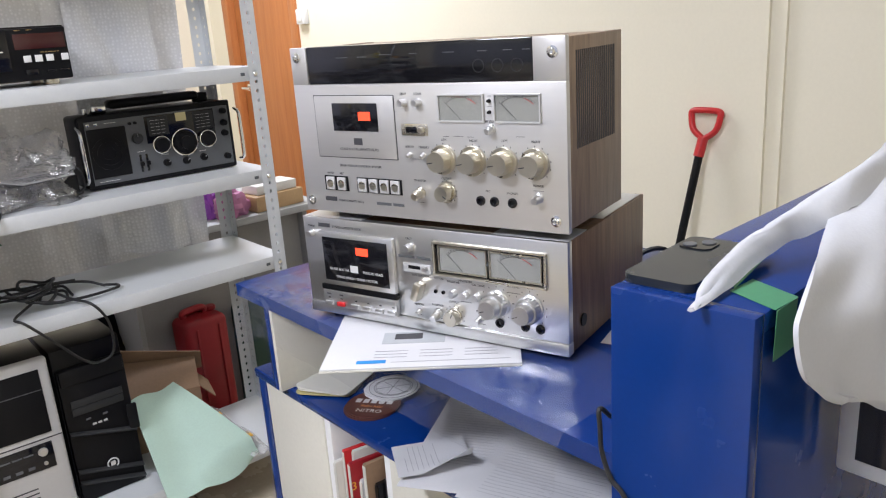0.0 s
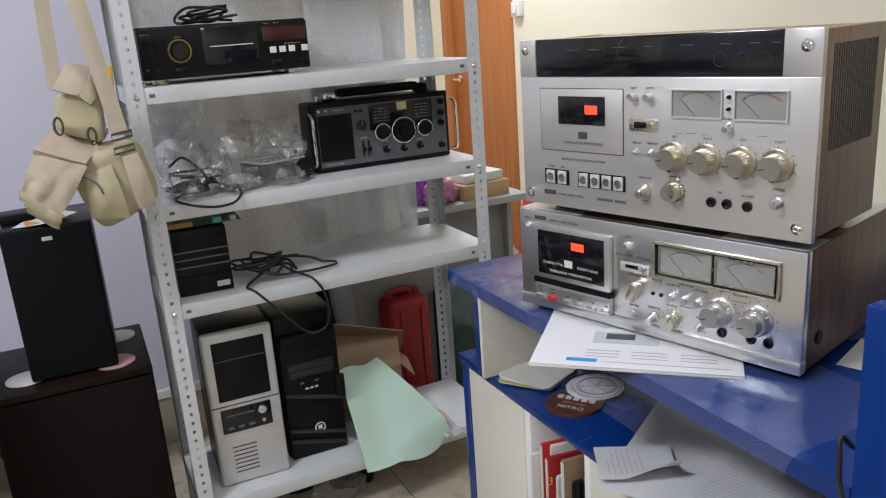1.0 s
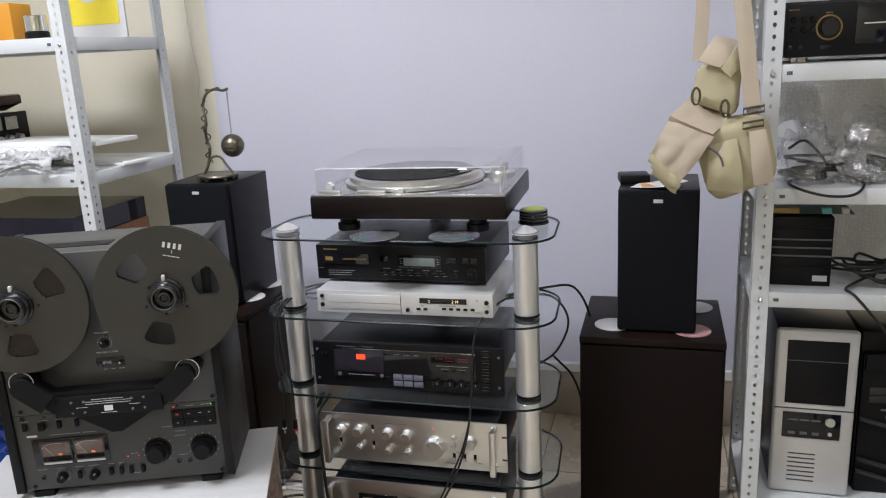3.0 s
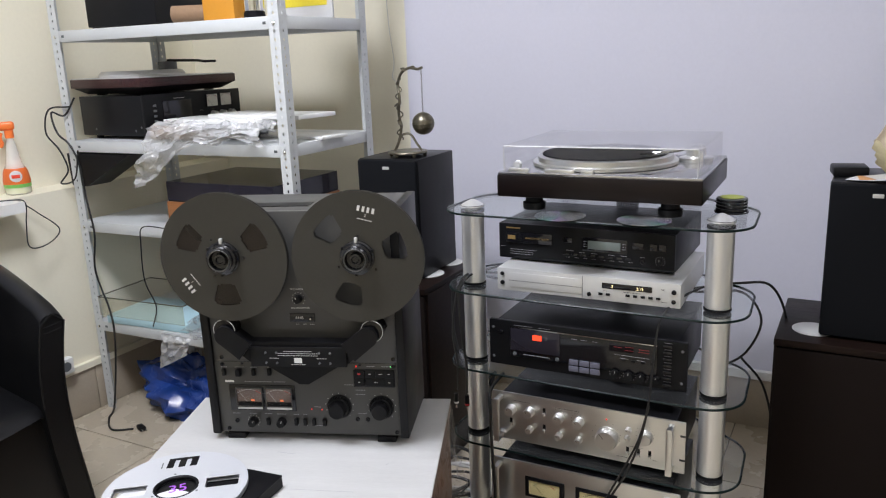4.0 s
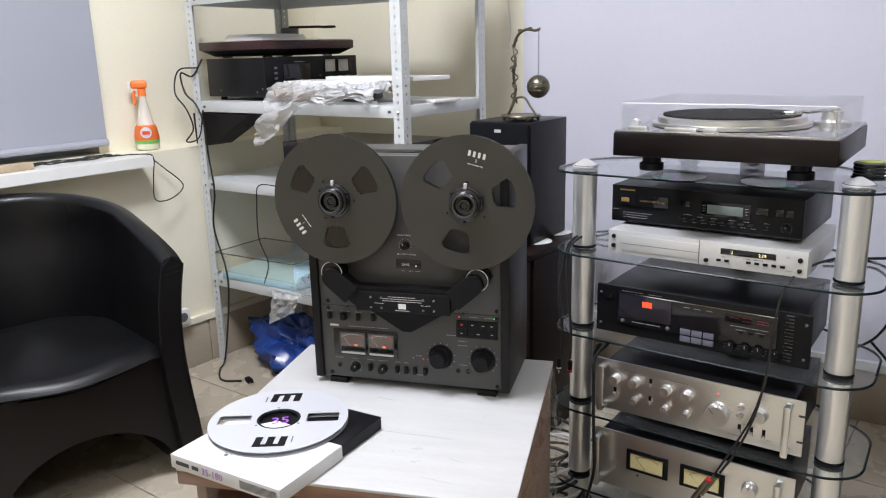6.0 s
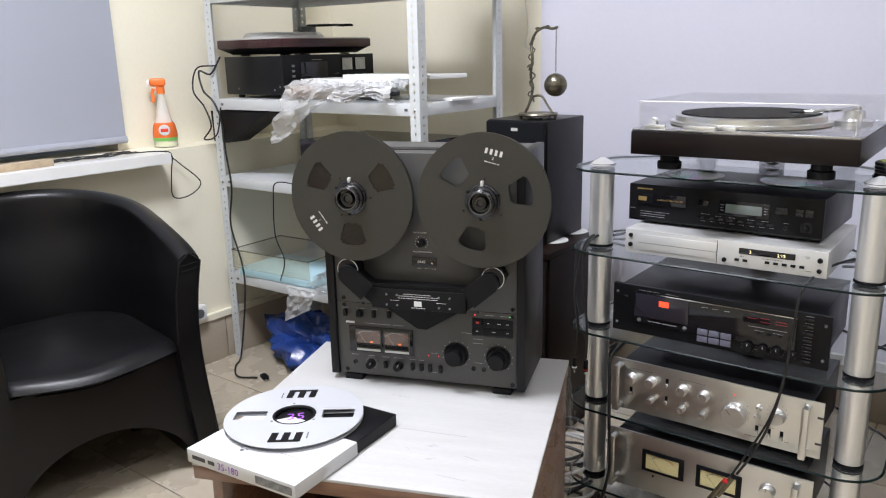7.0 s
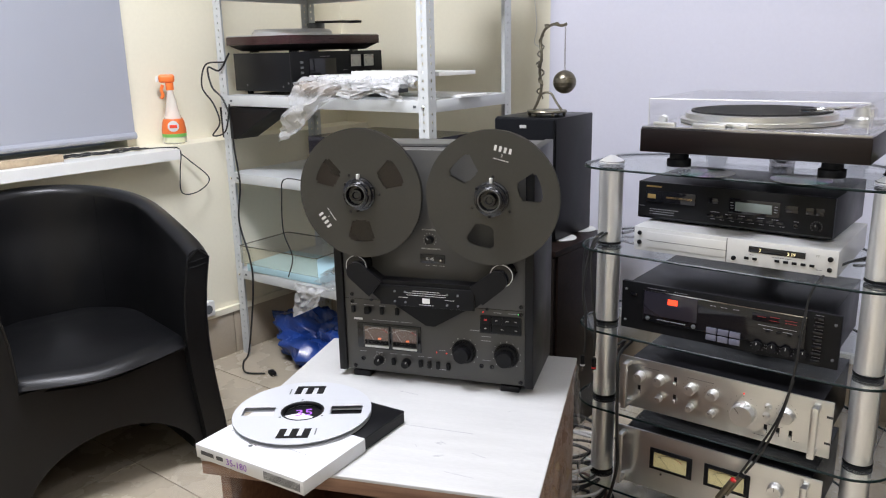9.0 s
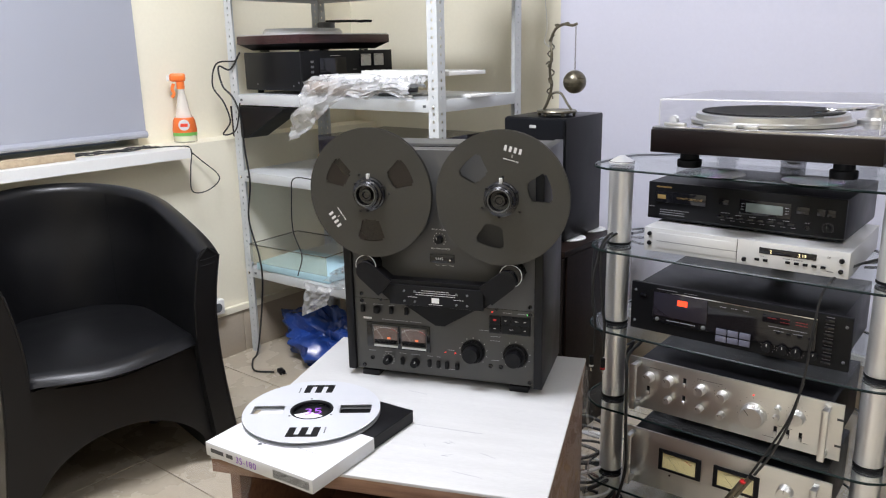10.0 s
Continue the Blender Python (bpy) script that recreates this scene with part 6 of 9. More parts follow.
def crumple(cx_, cy_, cz_, rx, ry, rz, seed, amp=0.35, n=44, m=26, flat=True):
    """A crumpled closed bag lying on its support at cz_."""
    bm = B()
    off = Vector((seed * 7.3, seed * 3.1, seed * 5.7))
    rings = []
    for j in range(m + 1):
        th = math.pi * j / m
        ring = []
        for i in range(n):
            ph = 2 * math.pi * i / n
            d = Vector((math.sin(th) * math.cos(ph), math.sin(th) * math.sin(ph), math.cos(th)))
            k = 1 + amp * noise.noise(d * 1.7 + off) + amp * 0.55 * noise.noise(d * 4.5 + off) + amp * 0.3 * noise.noise(d * 11 + off)
            z = d.z * k * rz
            if flat:
                z = max(z, -0.45 * rz)
            ring.append(bm.verts.new((cx_ + d.x * k * rx, cy_ + d.y * k * ry, cz_ + (z + 0.45 * rz if flat else z))))
        rings.append(ring)
    for a, b in zip(rings, rings[1:]):
        for i in range(n):
            j = (i + 1) % n
            bm.faces.new((a[i], b[i], b[j], a[j]))
    bmesh.ops.remove_doubles(bm, verts=bm.verts, dist=0.0002)
    return bm


def portable_radio():
    W, D, H = 0.408, 0.125, 0.190
    t = thing("portable_radio", "black multiband portable radio with carry handle and chrome guards", "radio", 0.848, 2.048, 0.9765, -0.8)
    part("body", bx(B(), -W / 2, W / 2, 0.012, D, 0.004, H - 0.004, 0.010, 3), BLACK, t)
    part("front_frame", bx(B(), -W / 2 + 0.002, W / 2 - 0.002, 0.002, 0.0118, 0.002, H - 0.002, 0.005, 2), BLACK, t)
    part("front_panel", bx(B(), -W / 2 + 0.016, W / 2 - 0.012, -0.001, 0.0018, 0.014, H - 0.016, 0.001), GREYPLASTIC, t, "dark grey control panel")
    sp = plate(t, "speaker_grille", -0.187, -0.091, 0.030, 0.155, -0.004, -0.0012, BLACK, "black perforated speaker grille", 0.002)
    for r_ in (0.016, 0.030, 0.042):
        part("ring", tube(B(), [(-0.139 + r_ * math.cos(a), -0.0042, 0.09 + r_ * math.sin(a)) for a in (k * math.pi / 14 for k in range(28))], 0.001, 4, close=True), BLACKMETAL, sp)
    plate(t, "dial_window", -0.040, 0.150, 0.100, 0.170, -0.0025, -0.0012, BLACKGLOSS, "black tuning window")
    for u0, u1 in ((-0.033, 0.021), (0.091, 0.147)):
        dw = plate(t, "tuning_scale", u0, u1, 0.118, 0.167, -0.003, -0.0026, CHARCOAL, "printed tuning scale")
        bars(dw, [(u0 + 0.012 + 0.014 * (k % 3), 0.124 + 0.0085 * (k // 3), 0.010) for k in range(15)], LETTER, -0.0032, 0.0012)
    plate(t, "signal_meter", 0.043, 0.072, 0.148, 0.170, -0.0032, -0.0026, YELLOWFACE, "cream signal meter")
    for u, v, r, l in ((-0.005, 0.093, 0.019, 0.016), (0.058, 0.091, 0.031, 0.012), (0.123, 0.091, 0.019, 0.016)):
        k = part("tuning_knob", lathe(B(), (u, -0.0012, v), (0, -1, 0), [(r * 1.15, 0), (r * 1.15, 0.004), (r, 0.005), (r * 0.95, l), (r * 0.8, l + 0.001), (0, l)], 36), BLACK, t, "black knob with chrome ring")
        part("ring", tube(B(), [(u + r * 1.12 * math.cos(a), -0.0058, v + r * 1.12 * math.sin(a)) for a in (q * math.pi / 20 for q in range(40))], 0.0030, 8, close=True), CHROME, k)
    part("centre_cap", lathe(B(), (0.058, -0.013, 0.091), (0, -1, 0), [(0.018, 0), (0.017, 0.012), (0, 0.012)], 28), BLACK, t)
    for u, v in ((0.176, 0.160), (0.175, 0.128), (0.174, 0.100), (0.173, 0.036)):
        knob(t, u, v, 0.0085, 0.014, BLACK, None, False, -0.001)
    for u, v in ((0.002, 0.044), (0.055, 0.041), (0.105, 0.043)):
        b = knob(t, u, v, 0.0095, 0.012, BLACK, None, True, -0.001, turn=50)
    knob(t, -0.064, 0.118, 0.014, 0.008, CHARCOAL, None, True, -0.001)
    for u in (-0.064, -0.048):
        sl = plate(t, "slider_slot", u - 0.003, u + 0.003, 0.030, 0.075, -0.0016, -0.0011, BLACKGLOSS)
        button(t, u, 0.052, 0.010, 0.012, 0.010, BLACK, "slider", y=-0.0016)
    for u in (-0.181, -0.162):
        button(t, u, 0.166, 0.008, 0.006, 0.004, CHROME, y=-0.001)
    for u in (-0.078, -0.064):
        knob(t, u, 0.158, 0.004, 0.006, BLACK, None, False, -0.001)
    bars(t, [(-0.150, 0.021, 0.05), (-0.125, 0.166, 0.03), (0.0, 0.066, 0.02), (0.055, 0.058, 0.02), (0.105, 0.060, 0.02), (-0.06, 0.083, 0.02)], LETTER, -0.0013, 0.002)
    for x in (-W / 2 + 0.003, W / 2 + 0.016):
        part("guard_rail", tube(B(), smooth_path([(x - 0.005, 0.004, 0.022), (x - 0.007, -0.022, 0.028), (x - 0.007, -0.028, 0.05), (x - 0.007, -0.028, 0.13), (x - 0.007, -0.022, 0.155), (x - 0.005, 0.004, 0.162)], 5), 0.0042, 10), CHROME, t, "chrome guard rail")
    hb = part("carry_handle", bx(B(), -0.110, 0.130, 0.030, 0.075, H + 0.006, H + 0.028, 0.008, 3), BLACK, t, "folded black carry handle")
    for x in (-0.135, 0.140):
        part("hinge", bx(B(), x - 0.018, x + 0.018, 0.035, 0.07, H - 0.003, H + 0.022, 0.005), CHROME if x < 0 else BLACK, t)
    part("aerial_cap", cy(B(), (-0.165, 0.06, H - 0.003), (0, 0, 1), 0.006, 0.016, 14, 0.001), CHROME, t)
    for x in (-0.14, 0.13):
        part("foot", bx(B(), x - 0.03, x + 0.03, 0.02, 0.10, 0, 0.0038), BLACK, t)
    return t


portable_radio()


def minidisc_deck():
    W, D, H = 0.405, 0.22, 0.120
    t = thing("cassette_recorder", "black cassette deck with a gold-ringed dial and white keys", "cassette deck", 0.440, 1.985, 1.2645, 1.0)
    part("case", bx(B(), -W / 2, W / 2, 0.014, D, 0, H, 0.002), BLACKMETAL, t)
    part("front_panel", bx(B(), -W / 2, W / 2, 0, 0.0138, 0, H - 0.004, 0.003), BLACK, t)
    part("drawer", bx(B(), -0.058, 0.075, -0.004, -0.0002, 0.024, 0.112, 0.001), BLACKGLOSS, t, "glossy black cassette drawer")
    part("gold_line", bx(B(), -0.042, 0.062, -0.0046, -0.0041, 0.066, 0.0685), CREAMPAPER, t)
    plate(t, "display", 0.088, 0.197, 0.070, 0.104, -0.002, -0.0002, mat("dark_red_display", (0.045, 0.012, 0.012), 0.15), "dark red display window")
    for u in (0.110, 0.134, 0.158, 0.191):
        button(t, u, 0.049, 0.016, 0.015, 0.003, WHITEPLASTIC, "transport_key", y=-0.001)
    button(t, 0.115, 0.020, 0.026, 0.012, 0.003, BLACKGLOSS)
    for u in (0.158, 0.185):
        button(t, u, 0.020, 0.02, 0.004, 0.002, BLACKGLOSS)
    dk = knob(t, -0.112, 0.062, 0.021, 0.018, BLACKGLOSS, None, False)
    part("gold_ring", tube(B(), [(0.0255 * math.cos(a), -0.002, 0.0255 * math.sin(a)) for a in (k * math.pi / 22 for k in range(44))], 0.0022, 6, close=True), GOLD, dk)
    for u in (-0.185, -0.164, -0.145):
        for v in (0.082, 0.060):
            knob(t, u, v, 0.006, 0.008, BLACK, None, False)
    for u in (-0.19, -0.168):
        jack(t, u, 0.022, 0.005)
    button(t, -0.115, 0.020, 0.025, 0.010, 0.003, BLACKGLOSS)
    bars(t, [(-0.185, 0.103, 0.022), (0.10, 0.112, 0.012), (0.125, 0.112, 0.012), (0.16, 0.062, 0.04), (-0.112, 0.094, 0.016)], GOLD, h=0.0025)
    for x in (-0.16, 0.165):
        for y in (0.05, D - 0.05):
            part("foot", cy(B(), (x, y, -0.012), (0, 0, 1), 0.018, 0.0118, 20), KNOBSILVER, t)
    return t


minidisc_deck()
rc = random.Random(11)
cable("black mains cable bundled on top of the cassette deck", [(0.42 + 0.07 * math.cos(k * 1.9) + rc.uniform(-0.02, 0.02), 2.12 + 0.03 * math.sin(k * 2.3), 1.392 + 0.012 * (k % 4)) for k in range(14)], 0.0035, group="black cables")


def tower_silver():
    W, D, H = 0.188, 0.24, 0.447
    t = thing("computer_tower", "silver computer tower with black drive bays on the bottom shelf", "computer", 0.356, 1.984, 0.1685, -1.3)
    part("case", bx(B(), -W / 2 + 0.004, W / 2 - 0.004, 0.022, D, 0, H - 0.004, 0.002), BLACKMETAL, t)
    part("front_bezel", bx(B(), -W / 2, W / 2, 0, 0.0215, 0, H, 0.010, 3), SILVERPAINT, t, "silver front bezel")
    plate(t, "drive_bay", -0.068, 0.070, 0.252, 0.420, -0.003, -0.0002, BLACK, "black drive bay cover", 0.002)
    part("bay_gap", bx(B(), -0.066, 0.068, -0.0034, -0.0031, 0.366, 0.368), GREYPLASTIC, t)
    part("seam", bx(B(), -W / 2 + 0.003, W / 2 - 0.003, -0.001, -0.0001, 0.236, 0.239), DARKPRINT, t)
    io = plate(t, "port_panel", -0.070, 0.064, 0.158, 0.228, -0.003, -0.0002, BLACKGLOSS, "glossy black port panel", 0.003)
    knob(t, 0.040, 0.206, 0.011, 0.006, ALUBRIGHT, None, False, -0.003)
    knob(t, 0.041, 0.174, 0.005, 0.004, ALUBRIGHT, None, False, -0.003)
    for k in range(3):
        button(t, -0.048 + 0.028 * k, 0.172, 0.016, 0.008, 0.001, GREYPLASTIC, "usb_port", y=-0.003)
    for k in range(3):
        button(t, -0.045 + 0.026 * k, 0.208, 0.022, 0.004, 0.001, GREYPLASTIC, "card_slot", y=-0.003)
    for k in range(7):
        part("vent_slot", bx(B(), -0.052, 0.012, -0.0005, -0.0001, 0.036 + 0.0125 * k, 0.0395 + 0.0125 * k), DARKPRINT, t)
    return t


tower_silver()


def tower_black():
    W, D, H = 0.172, 0.26, 0.430
    t = thing("computer_tower", "black computer tower with sculpted front on the bottom shelf", "computer", 0.552, 2.019, 0.1685, 0.1)
    part("case", bx(B(), -W / 2, W / 2, 0.02, D, 0, H, 0.003), BLACKMETAL, t)
    part("front_bezel", bx(B(), -W / 2 + 0.002, W / 2 - 0.002, 0.0, 0.0195, 0.0, H - 0.05, 0.006), BLACK, t, "black sculpted bezel")
    part("top_tray", bx(B(), -W / 2 + 0.006, W / 2 - 0.006, -0.006, 0.0195, H - 0.095, H - 0.0505, 0.006), BLACK, t)
    for v in (0.272, 0.250):
        part("drive_cover", bx(B(), -0.065, 0.065, -0.003, -0.0002, v, v + 0.020, 0.001), CHARCOAL, t)
    def slant(z):
        return sheet(B(), lambda u, v: (-0.082 + 0.164 * u, -0.002 - 0.010 * math.sin(math.pi * v), z - 0.045 * u + 0.014 * (v - 0.5)), 8, 6, 0.002)
    for z in (0.205, 0.095, 0.062):
        part("rib", slant(z), CHARCOAL, t)
    part("side_grip", bx(B(), W / 2 - 0.022, W / 2 + 0.006, -0.010, 0.0, 0.16, 0.235, 0.006), BLACK, t)
    part("round_badge", tube(B(), [(0.006 + 0.014 * math.cos(a), -0.0035, 0.085 + 0.014 * math.sin(a)) for a in (k * math.pi / 12 for k in range(24))], 0.002, 6, close=True), LETTER, t, "round white badge")
    part("badge_core", bx(B(), 0.000, 0.012, -0.004, -0.002, 0.079, 0.091), LETTER, t)
    for u in (-0.03, 0.012):
        button(t, u, 0.232, 0.012, 0.005, 0.003, GREYPLASTIC, "usb_port")
    bars(t, [(-0.018, 0.213, 0.010), (-0.004, 0.213, 0.010), (0.010, 0.213, 0.010)], LETTER, -0.0015, 0.008)
    return t


tower_black()
pcb = thing("drive_cage", "open black metal drive cage with a circuit board on a shelf", "computer part", 0.305, 1.985, 0.7285, -2)
part("cage", bx(B(), -0.068, 0.066, 0, 0.19, 0, 0.168, 0.002), BLACKMETAL, pcb)
for z in (0.045, 0.072, 0.092, 0.112, 0.140):
    part("rail", bx(B(), -0.066, 0.064, -0.003, -0.0002, z, z + 0.0035), GREYPLASTIC if z > 0.05 and z < 0.12 else BLACK, pcb)
part("label", bx(B(), 0.026, 0.058, -0.0012, -0.0003, 0.012, 0.026), PAPER, pcb, "white paper label")
part("circuit_board", bx(B(), -0.055, 0.11, 0.02, 0.12, 0.172, 0.1745), mat("green_board", (0.03, 0.12, 0.07), 0.5), pcb, "green circuit board")
for x, w, m_ in ((-0.045, 0.07, GOLD), (0.045, 0.03, mat("teal_connector", (0.10, 0.42, 0.40), 0.4)), (0.085, 0.025, CREAMPAPER)):
    part("connector", bx(B(), x - w / 2 + 0.01, x + w / 2, 0.008, 0.03, 0.175, 0.188, 0.001), m_, pcb)

# cables and bags on the shelves
for k in range(4):
    a = k * 0.7
    cable("black mains cable coiled on a steel shelf", [(0.475 + 0.075 * math.cos(a + q * 1.05) + 0.045 * math.sin(q * 0.6 + k), 2.03 + 0.055 * math.sin(a + q * 1.05), 0.733 + 0.012 * k + 0.018 * abs(math.sin(q * 1.3 + k))) for q in range(9)], 0.0036, group="black cables")
cable("black cable hanging in a loop over the shelf edge", [(0.47, 2.02, 0.75), (0.42, 1.97, 0.742), (0.395, 1.935, 0.737), (0.41, 1.905, 0.73), (0.465, 1.90, 0.665), (0.515, 1.905, 0.605), (0.555, 1.93, 0.578), (0.590, 1.92, 0.60), (0.588, 1.905, 0.68), (0.560, 1.905, 0.735), (0.530, 1.96, 0.745), (0.50, 2.02, 0.76)], 0.0034, group="black cables")
cable("black cable looped over the shelf edge", [(0.63, 2.03, 0.737), (0.59, 2.06, 0.752), (0.51, 2.05, 0.765), (0.47, 2.0, 0.742), (0.55, 1.97, 0.739), (0.64, 1.985, 0.737), (0.655, 2.01, 0.737), (0.63, 2.03, 0.739)], 0.0036, group="black cables")
single("crumpled_bag", crumple(0.315, 2.04, 0.9775, 0.078, 0.08, 0.085, 1, 0.55, 40, 26), BAGFILM, "crumpled clear plastic bag holding black cables", "plastic bag", group="clear plastic bags", angle=25)
for k in range(3):
    cable("black coiled lead inside a clear plastic bag", [(0.30 + 0.02 * k + 0.05 * math.cos(q * 1.7 + k), 2.02 + 0.035 * math.sin(q * 1.4 + 2 * k), 0.983 + 0.012 * k + 0.016 * abs(math.sin(q * 1.1 + k))) for q in range(9)], 0.0038, group="black cables")
cable("black cables inside a clear bag", [(0.31 + 0.045 * math.cos(q * 1.3), 2.03 + 0.04 * math.sin(q * 1.1), 0.985 + 0.006 * q) for q in range(11)], 0.0034, group="black cables")
cable("black cable curling over the shelf edge", [(0.30, 2.02, 0.985), (0.26, 1.95, 0.985), (0.285, 1.91, 0.975), (0.34, 1.905, 0.962), (0.39, 1.91, 0.965), (0.415, 1.935, 0.984), (0.40, 1.98, 0.99), (0.36, 2.0, 1.01), (0.30, 1.99, 1.075), (0.26, 1.98, 1.06)], 0.0032, group="black cables")
single("crumpled_bag", crumple(0.50, 2.06, 0.9775, 0.118, 0.10, 0.10, 2, 0.6, 44, 28), BAGFILM, "clear plastic bag round a boxed black device", "plastic bag", group="clear plastic bags", angle=25)
dev = thing("boxed_device", "small black electronic device wrapped in clear plastic", "device", 0.535, 2.05, 0.985, 18)
part("body", bx(B(), -0.072, 0.072, -0.045, 0.06, 0.002, 0.046, 0.004), BLACK, dev)
# Silver top: the reflection on the black device is put into its colour.
part("lid", bx(B(), -0.068, 0.068, -0.042, 0.057, 0.0465, 0.050, 0.001), SILVERPAINT, dev)
for k in range(4):
    part("vent_slot", bx(B(), -0.05, 0.05, -0.030 + 0.018 * k, -0.024 + 0.018 * k, 0.0502, 0.0506), BLACK, dev)
single("crumpled_bag", crumple(0.42, 2.0, 0.9775, 0.045, 0.045, 0.028, 5, 0.5), BAGFILM, "small crumpled clear bag with brass fittings", "plastic bag", group="clear plastic bags")
for k in range(4):
    single("brass_fitting", cy(B(), (0.405 + 0.014 * k, 1.985 + 0.006 * (k % 2), 0.9775), (0, 0, 1), 0.006, 0.016, 12, 0.001), BRASS, "small brass fitting lying on the shelf", "fitting", group="brass fittings")
cable("short black cable with plugs beside the radio", [(0.60, 2.12, 0.985), (0.61, 2.08, 1.03), (0.63, 2.06, 1.04), (0.635, 2.05, 0.995), (0.60, 2.02, 0.985), (0.615, 2.0, 0.99)], 0.003, group="black cables")
single("paper_bag", sheet(B(), lambda u, v: (0.25 + 0.10 * u, 2.12 + 0.015 * math.sin(5 * u + 3 * v), 0.978 + 0.135 * v * (1 - 0.25 * abs(u - 0.6)) + 0.01 * math.sin(6 * u)), 12, 10, 0.001), PAPER, "white crumpled paper standing behind the cables", "paper")

# bubble wrap hung behind the shelving
def bubble_sheet(x0, x1, z0, z1, y, seed, amp):
    bm = B()
    nx, nz = int((x1 - x0) / 0.007), int((z1 - z0) / 0.007)
    def fold(x, z):
        return amp * 0.7 * (1 - 2 * abs(noise.noise(Vector((x * 6 + z * 1.5, z * 0.8, seed + 9))))) + amp * noise.noise(Vector((x * 5, z * 1.2, seed))) + amp * 0.4 * noise.noise(Vector((x * 15, z * 4, seed + 4)))
    rows = []
    for i in range(nx + 1):
        row = []
        for j in range(nz + 1):
            x, z = x0 + (x1 - x0) * i / nx, z0 + (z1 - z0) * j / nz
            dot = 0.0022 if (i % 2 == 0 and (j + (i // 2) % 2) % 2 == 0) else 0.0
            row.append(bm.verts.new((x, y + fold(x, z) - dot, z + 0.02 * noise.noise(Vector((x * 6, seed, 0))) * (1 - j / nz))))
        rows.append(row)
    for a, b in zip(rows, rows[1:]):
        for j in range(nz):
            bm.faces.new((a[j], b[j], b[j + 1], a[j + 1]))
    return bm


single("bubble_wrap", bubble_sheet(0.22, 1.05, 0.69, 1.95, 2.312, 3.0, 0.03), BUBBLE, "grey translucent bubble wrap hung behind the steel shelving", "bubble wrap", angle=180)
single("bubble_wrap", bubble_sheet(0.72, 0.96, 0.735, 1.95, 2.262, 8.0, 0.035), BUBBLE, "second folded strip of clear bubble wrap behind the shelving", "bubble wrap", angle=180)

# floor behind and bottom shelf
can = thing("fuel_canister", "dark red plastic canister standing behind the shelving", "canister", 1.02, 2.44, 0, 4)
part("body", bx(B(), -0.080, 0.076, -0.05, 0.09, 0.0, 0.430, 0.022, 4), DARKRED, can)
part("neck_handle", tube(B(), smooth_path([(-0.05, 0.02, 0.426), (-0.045, 0.02, 0.447), (0.02, 0.02, 0.449), (0.03, 0.02, 0.426)], 6), 0.012, 10), DARKRED, can)
part("cap", cy(B(), (0.052, 0.02, 0.4305), (0, 0, 1), 0.018, 0.016, 20, 0.003), DARKRED, can)
for x in (-0.04, 0.04):
    part("rib", bx(B(), x - 0.004, x + 0.004, -0.056, -0.0505, 0.05, 0.40, 0.002), DARKRED, can)
tb = thing("tool_case", "dark green plastic tool case standing on the floor", "tool case", 1.27, 2.50, 0, 0)
part("body", bx(B(), -0.12, 0.12, -0.08, 0.08, 0, 0.42, 0.02, 3), mat("dark_green_plastic", (0.012, 0.05, 0.035), 0.45), tb)
part("handle", tube(B(), smooth_path([(-0.06, 0, 0.418), (-0.055, 0, 0.455), (0.055, 0, 0.455), (0.06, 0, 0.418)], 6), 0.011, 10), BLACK, tb)
single("black_bag", crumple(0.74, 2.75, 0.0, 0.16, 0.12, 0.33, 7, 0.25), BLACK, "slumped black bag on the floor behind the shelving", "bag")
single("red_bag", crumple(0.90, 3.0, 0.0, 0.10, 0.10, 0.32, 9, 0.25), REDPLASTIC, "slumped red bag on the floor behind the shelving", "bag")
cb = thing("cardboard_box", "opened brown cardboard box on the bottom shelf", "box", 0.770, 2.205, 0.1685, -14)
for a in ((-0.11, 0.11, -0.07, -0.066, 0, 0.165), (-0.11, 0.11, 0.066, 0.07, 0, 0.165), (-0.11, -0.106, -0.0655, 0.0655, 0, 0.165), (0.106, 0.11, -0.0655, 0.0655, 0, 0.165)):
    part("side", bx(B(), *a), CARDBOARD, cb)
part("flap", sheet(B(), lambda u, v: (-0.11 + 0.22 * u + 0.01 * v, -0.07 + 0.11 * v, 0.167 + 0.085 * v - 0.03 * u * v), 4, 4, 0.003), CARDBOARD, cb)
part("flap", sheet(B(), lambda u, v: (-0.11 + 0.25 * u, 0.07 - 0.03 * v, 0.167 + 0.13 * v * (1 - 0.5 * u)), 4, 4, 0.003), CARDBOARD, cb)
part("flap", sheet(B(), lambda u, v: (0.11 + 0.04 * v, -0.065 + 0.13 * u, 0.165 - 0.045 * v), 4, 4, 0.003), CARDBOARD, cb)


def foam(u, v):
    """A loose sheet sliding off the shelf, rolled up at its free corner."""
    tl, tr, bl, br = Vector((0.652, 2.10, 0.368)), Vector((0.800, 2.16, 0.350)), Vector((0.632, 1.850, 0.170)), Vector((0.940, 1.885, 0.190))
    p = tl.lerp(tr, u).lerp(bl.lerp(br, u), v)
    x, y, z = p.x, p.y, p.z + 0.006 * math.sin(7 * u + 4 * v)
    z -= (0.014 * math.sin(math.pi * v) + 0.02 * v ** 3) * math.sin(math.pi * u)
    roll = max(0.0, v - 0.82) / 0.18 * max(0.0, u - 0.35) / 0.65
    y += 0.060 * roll ** 2
    z -= 0.034 * math.sin(math.pi * 0.9 * roll)
    return x, y, z


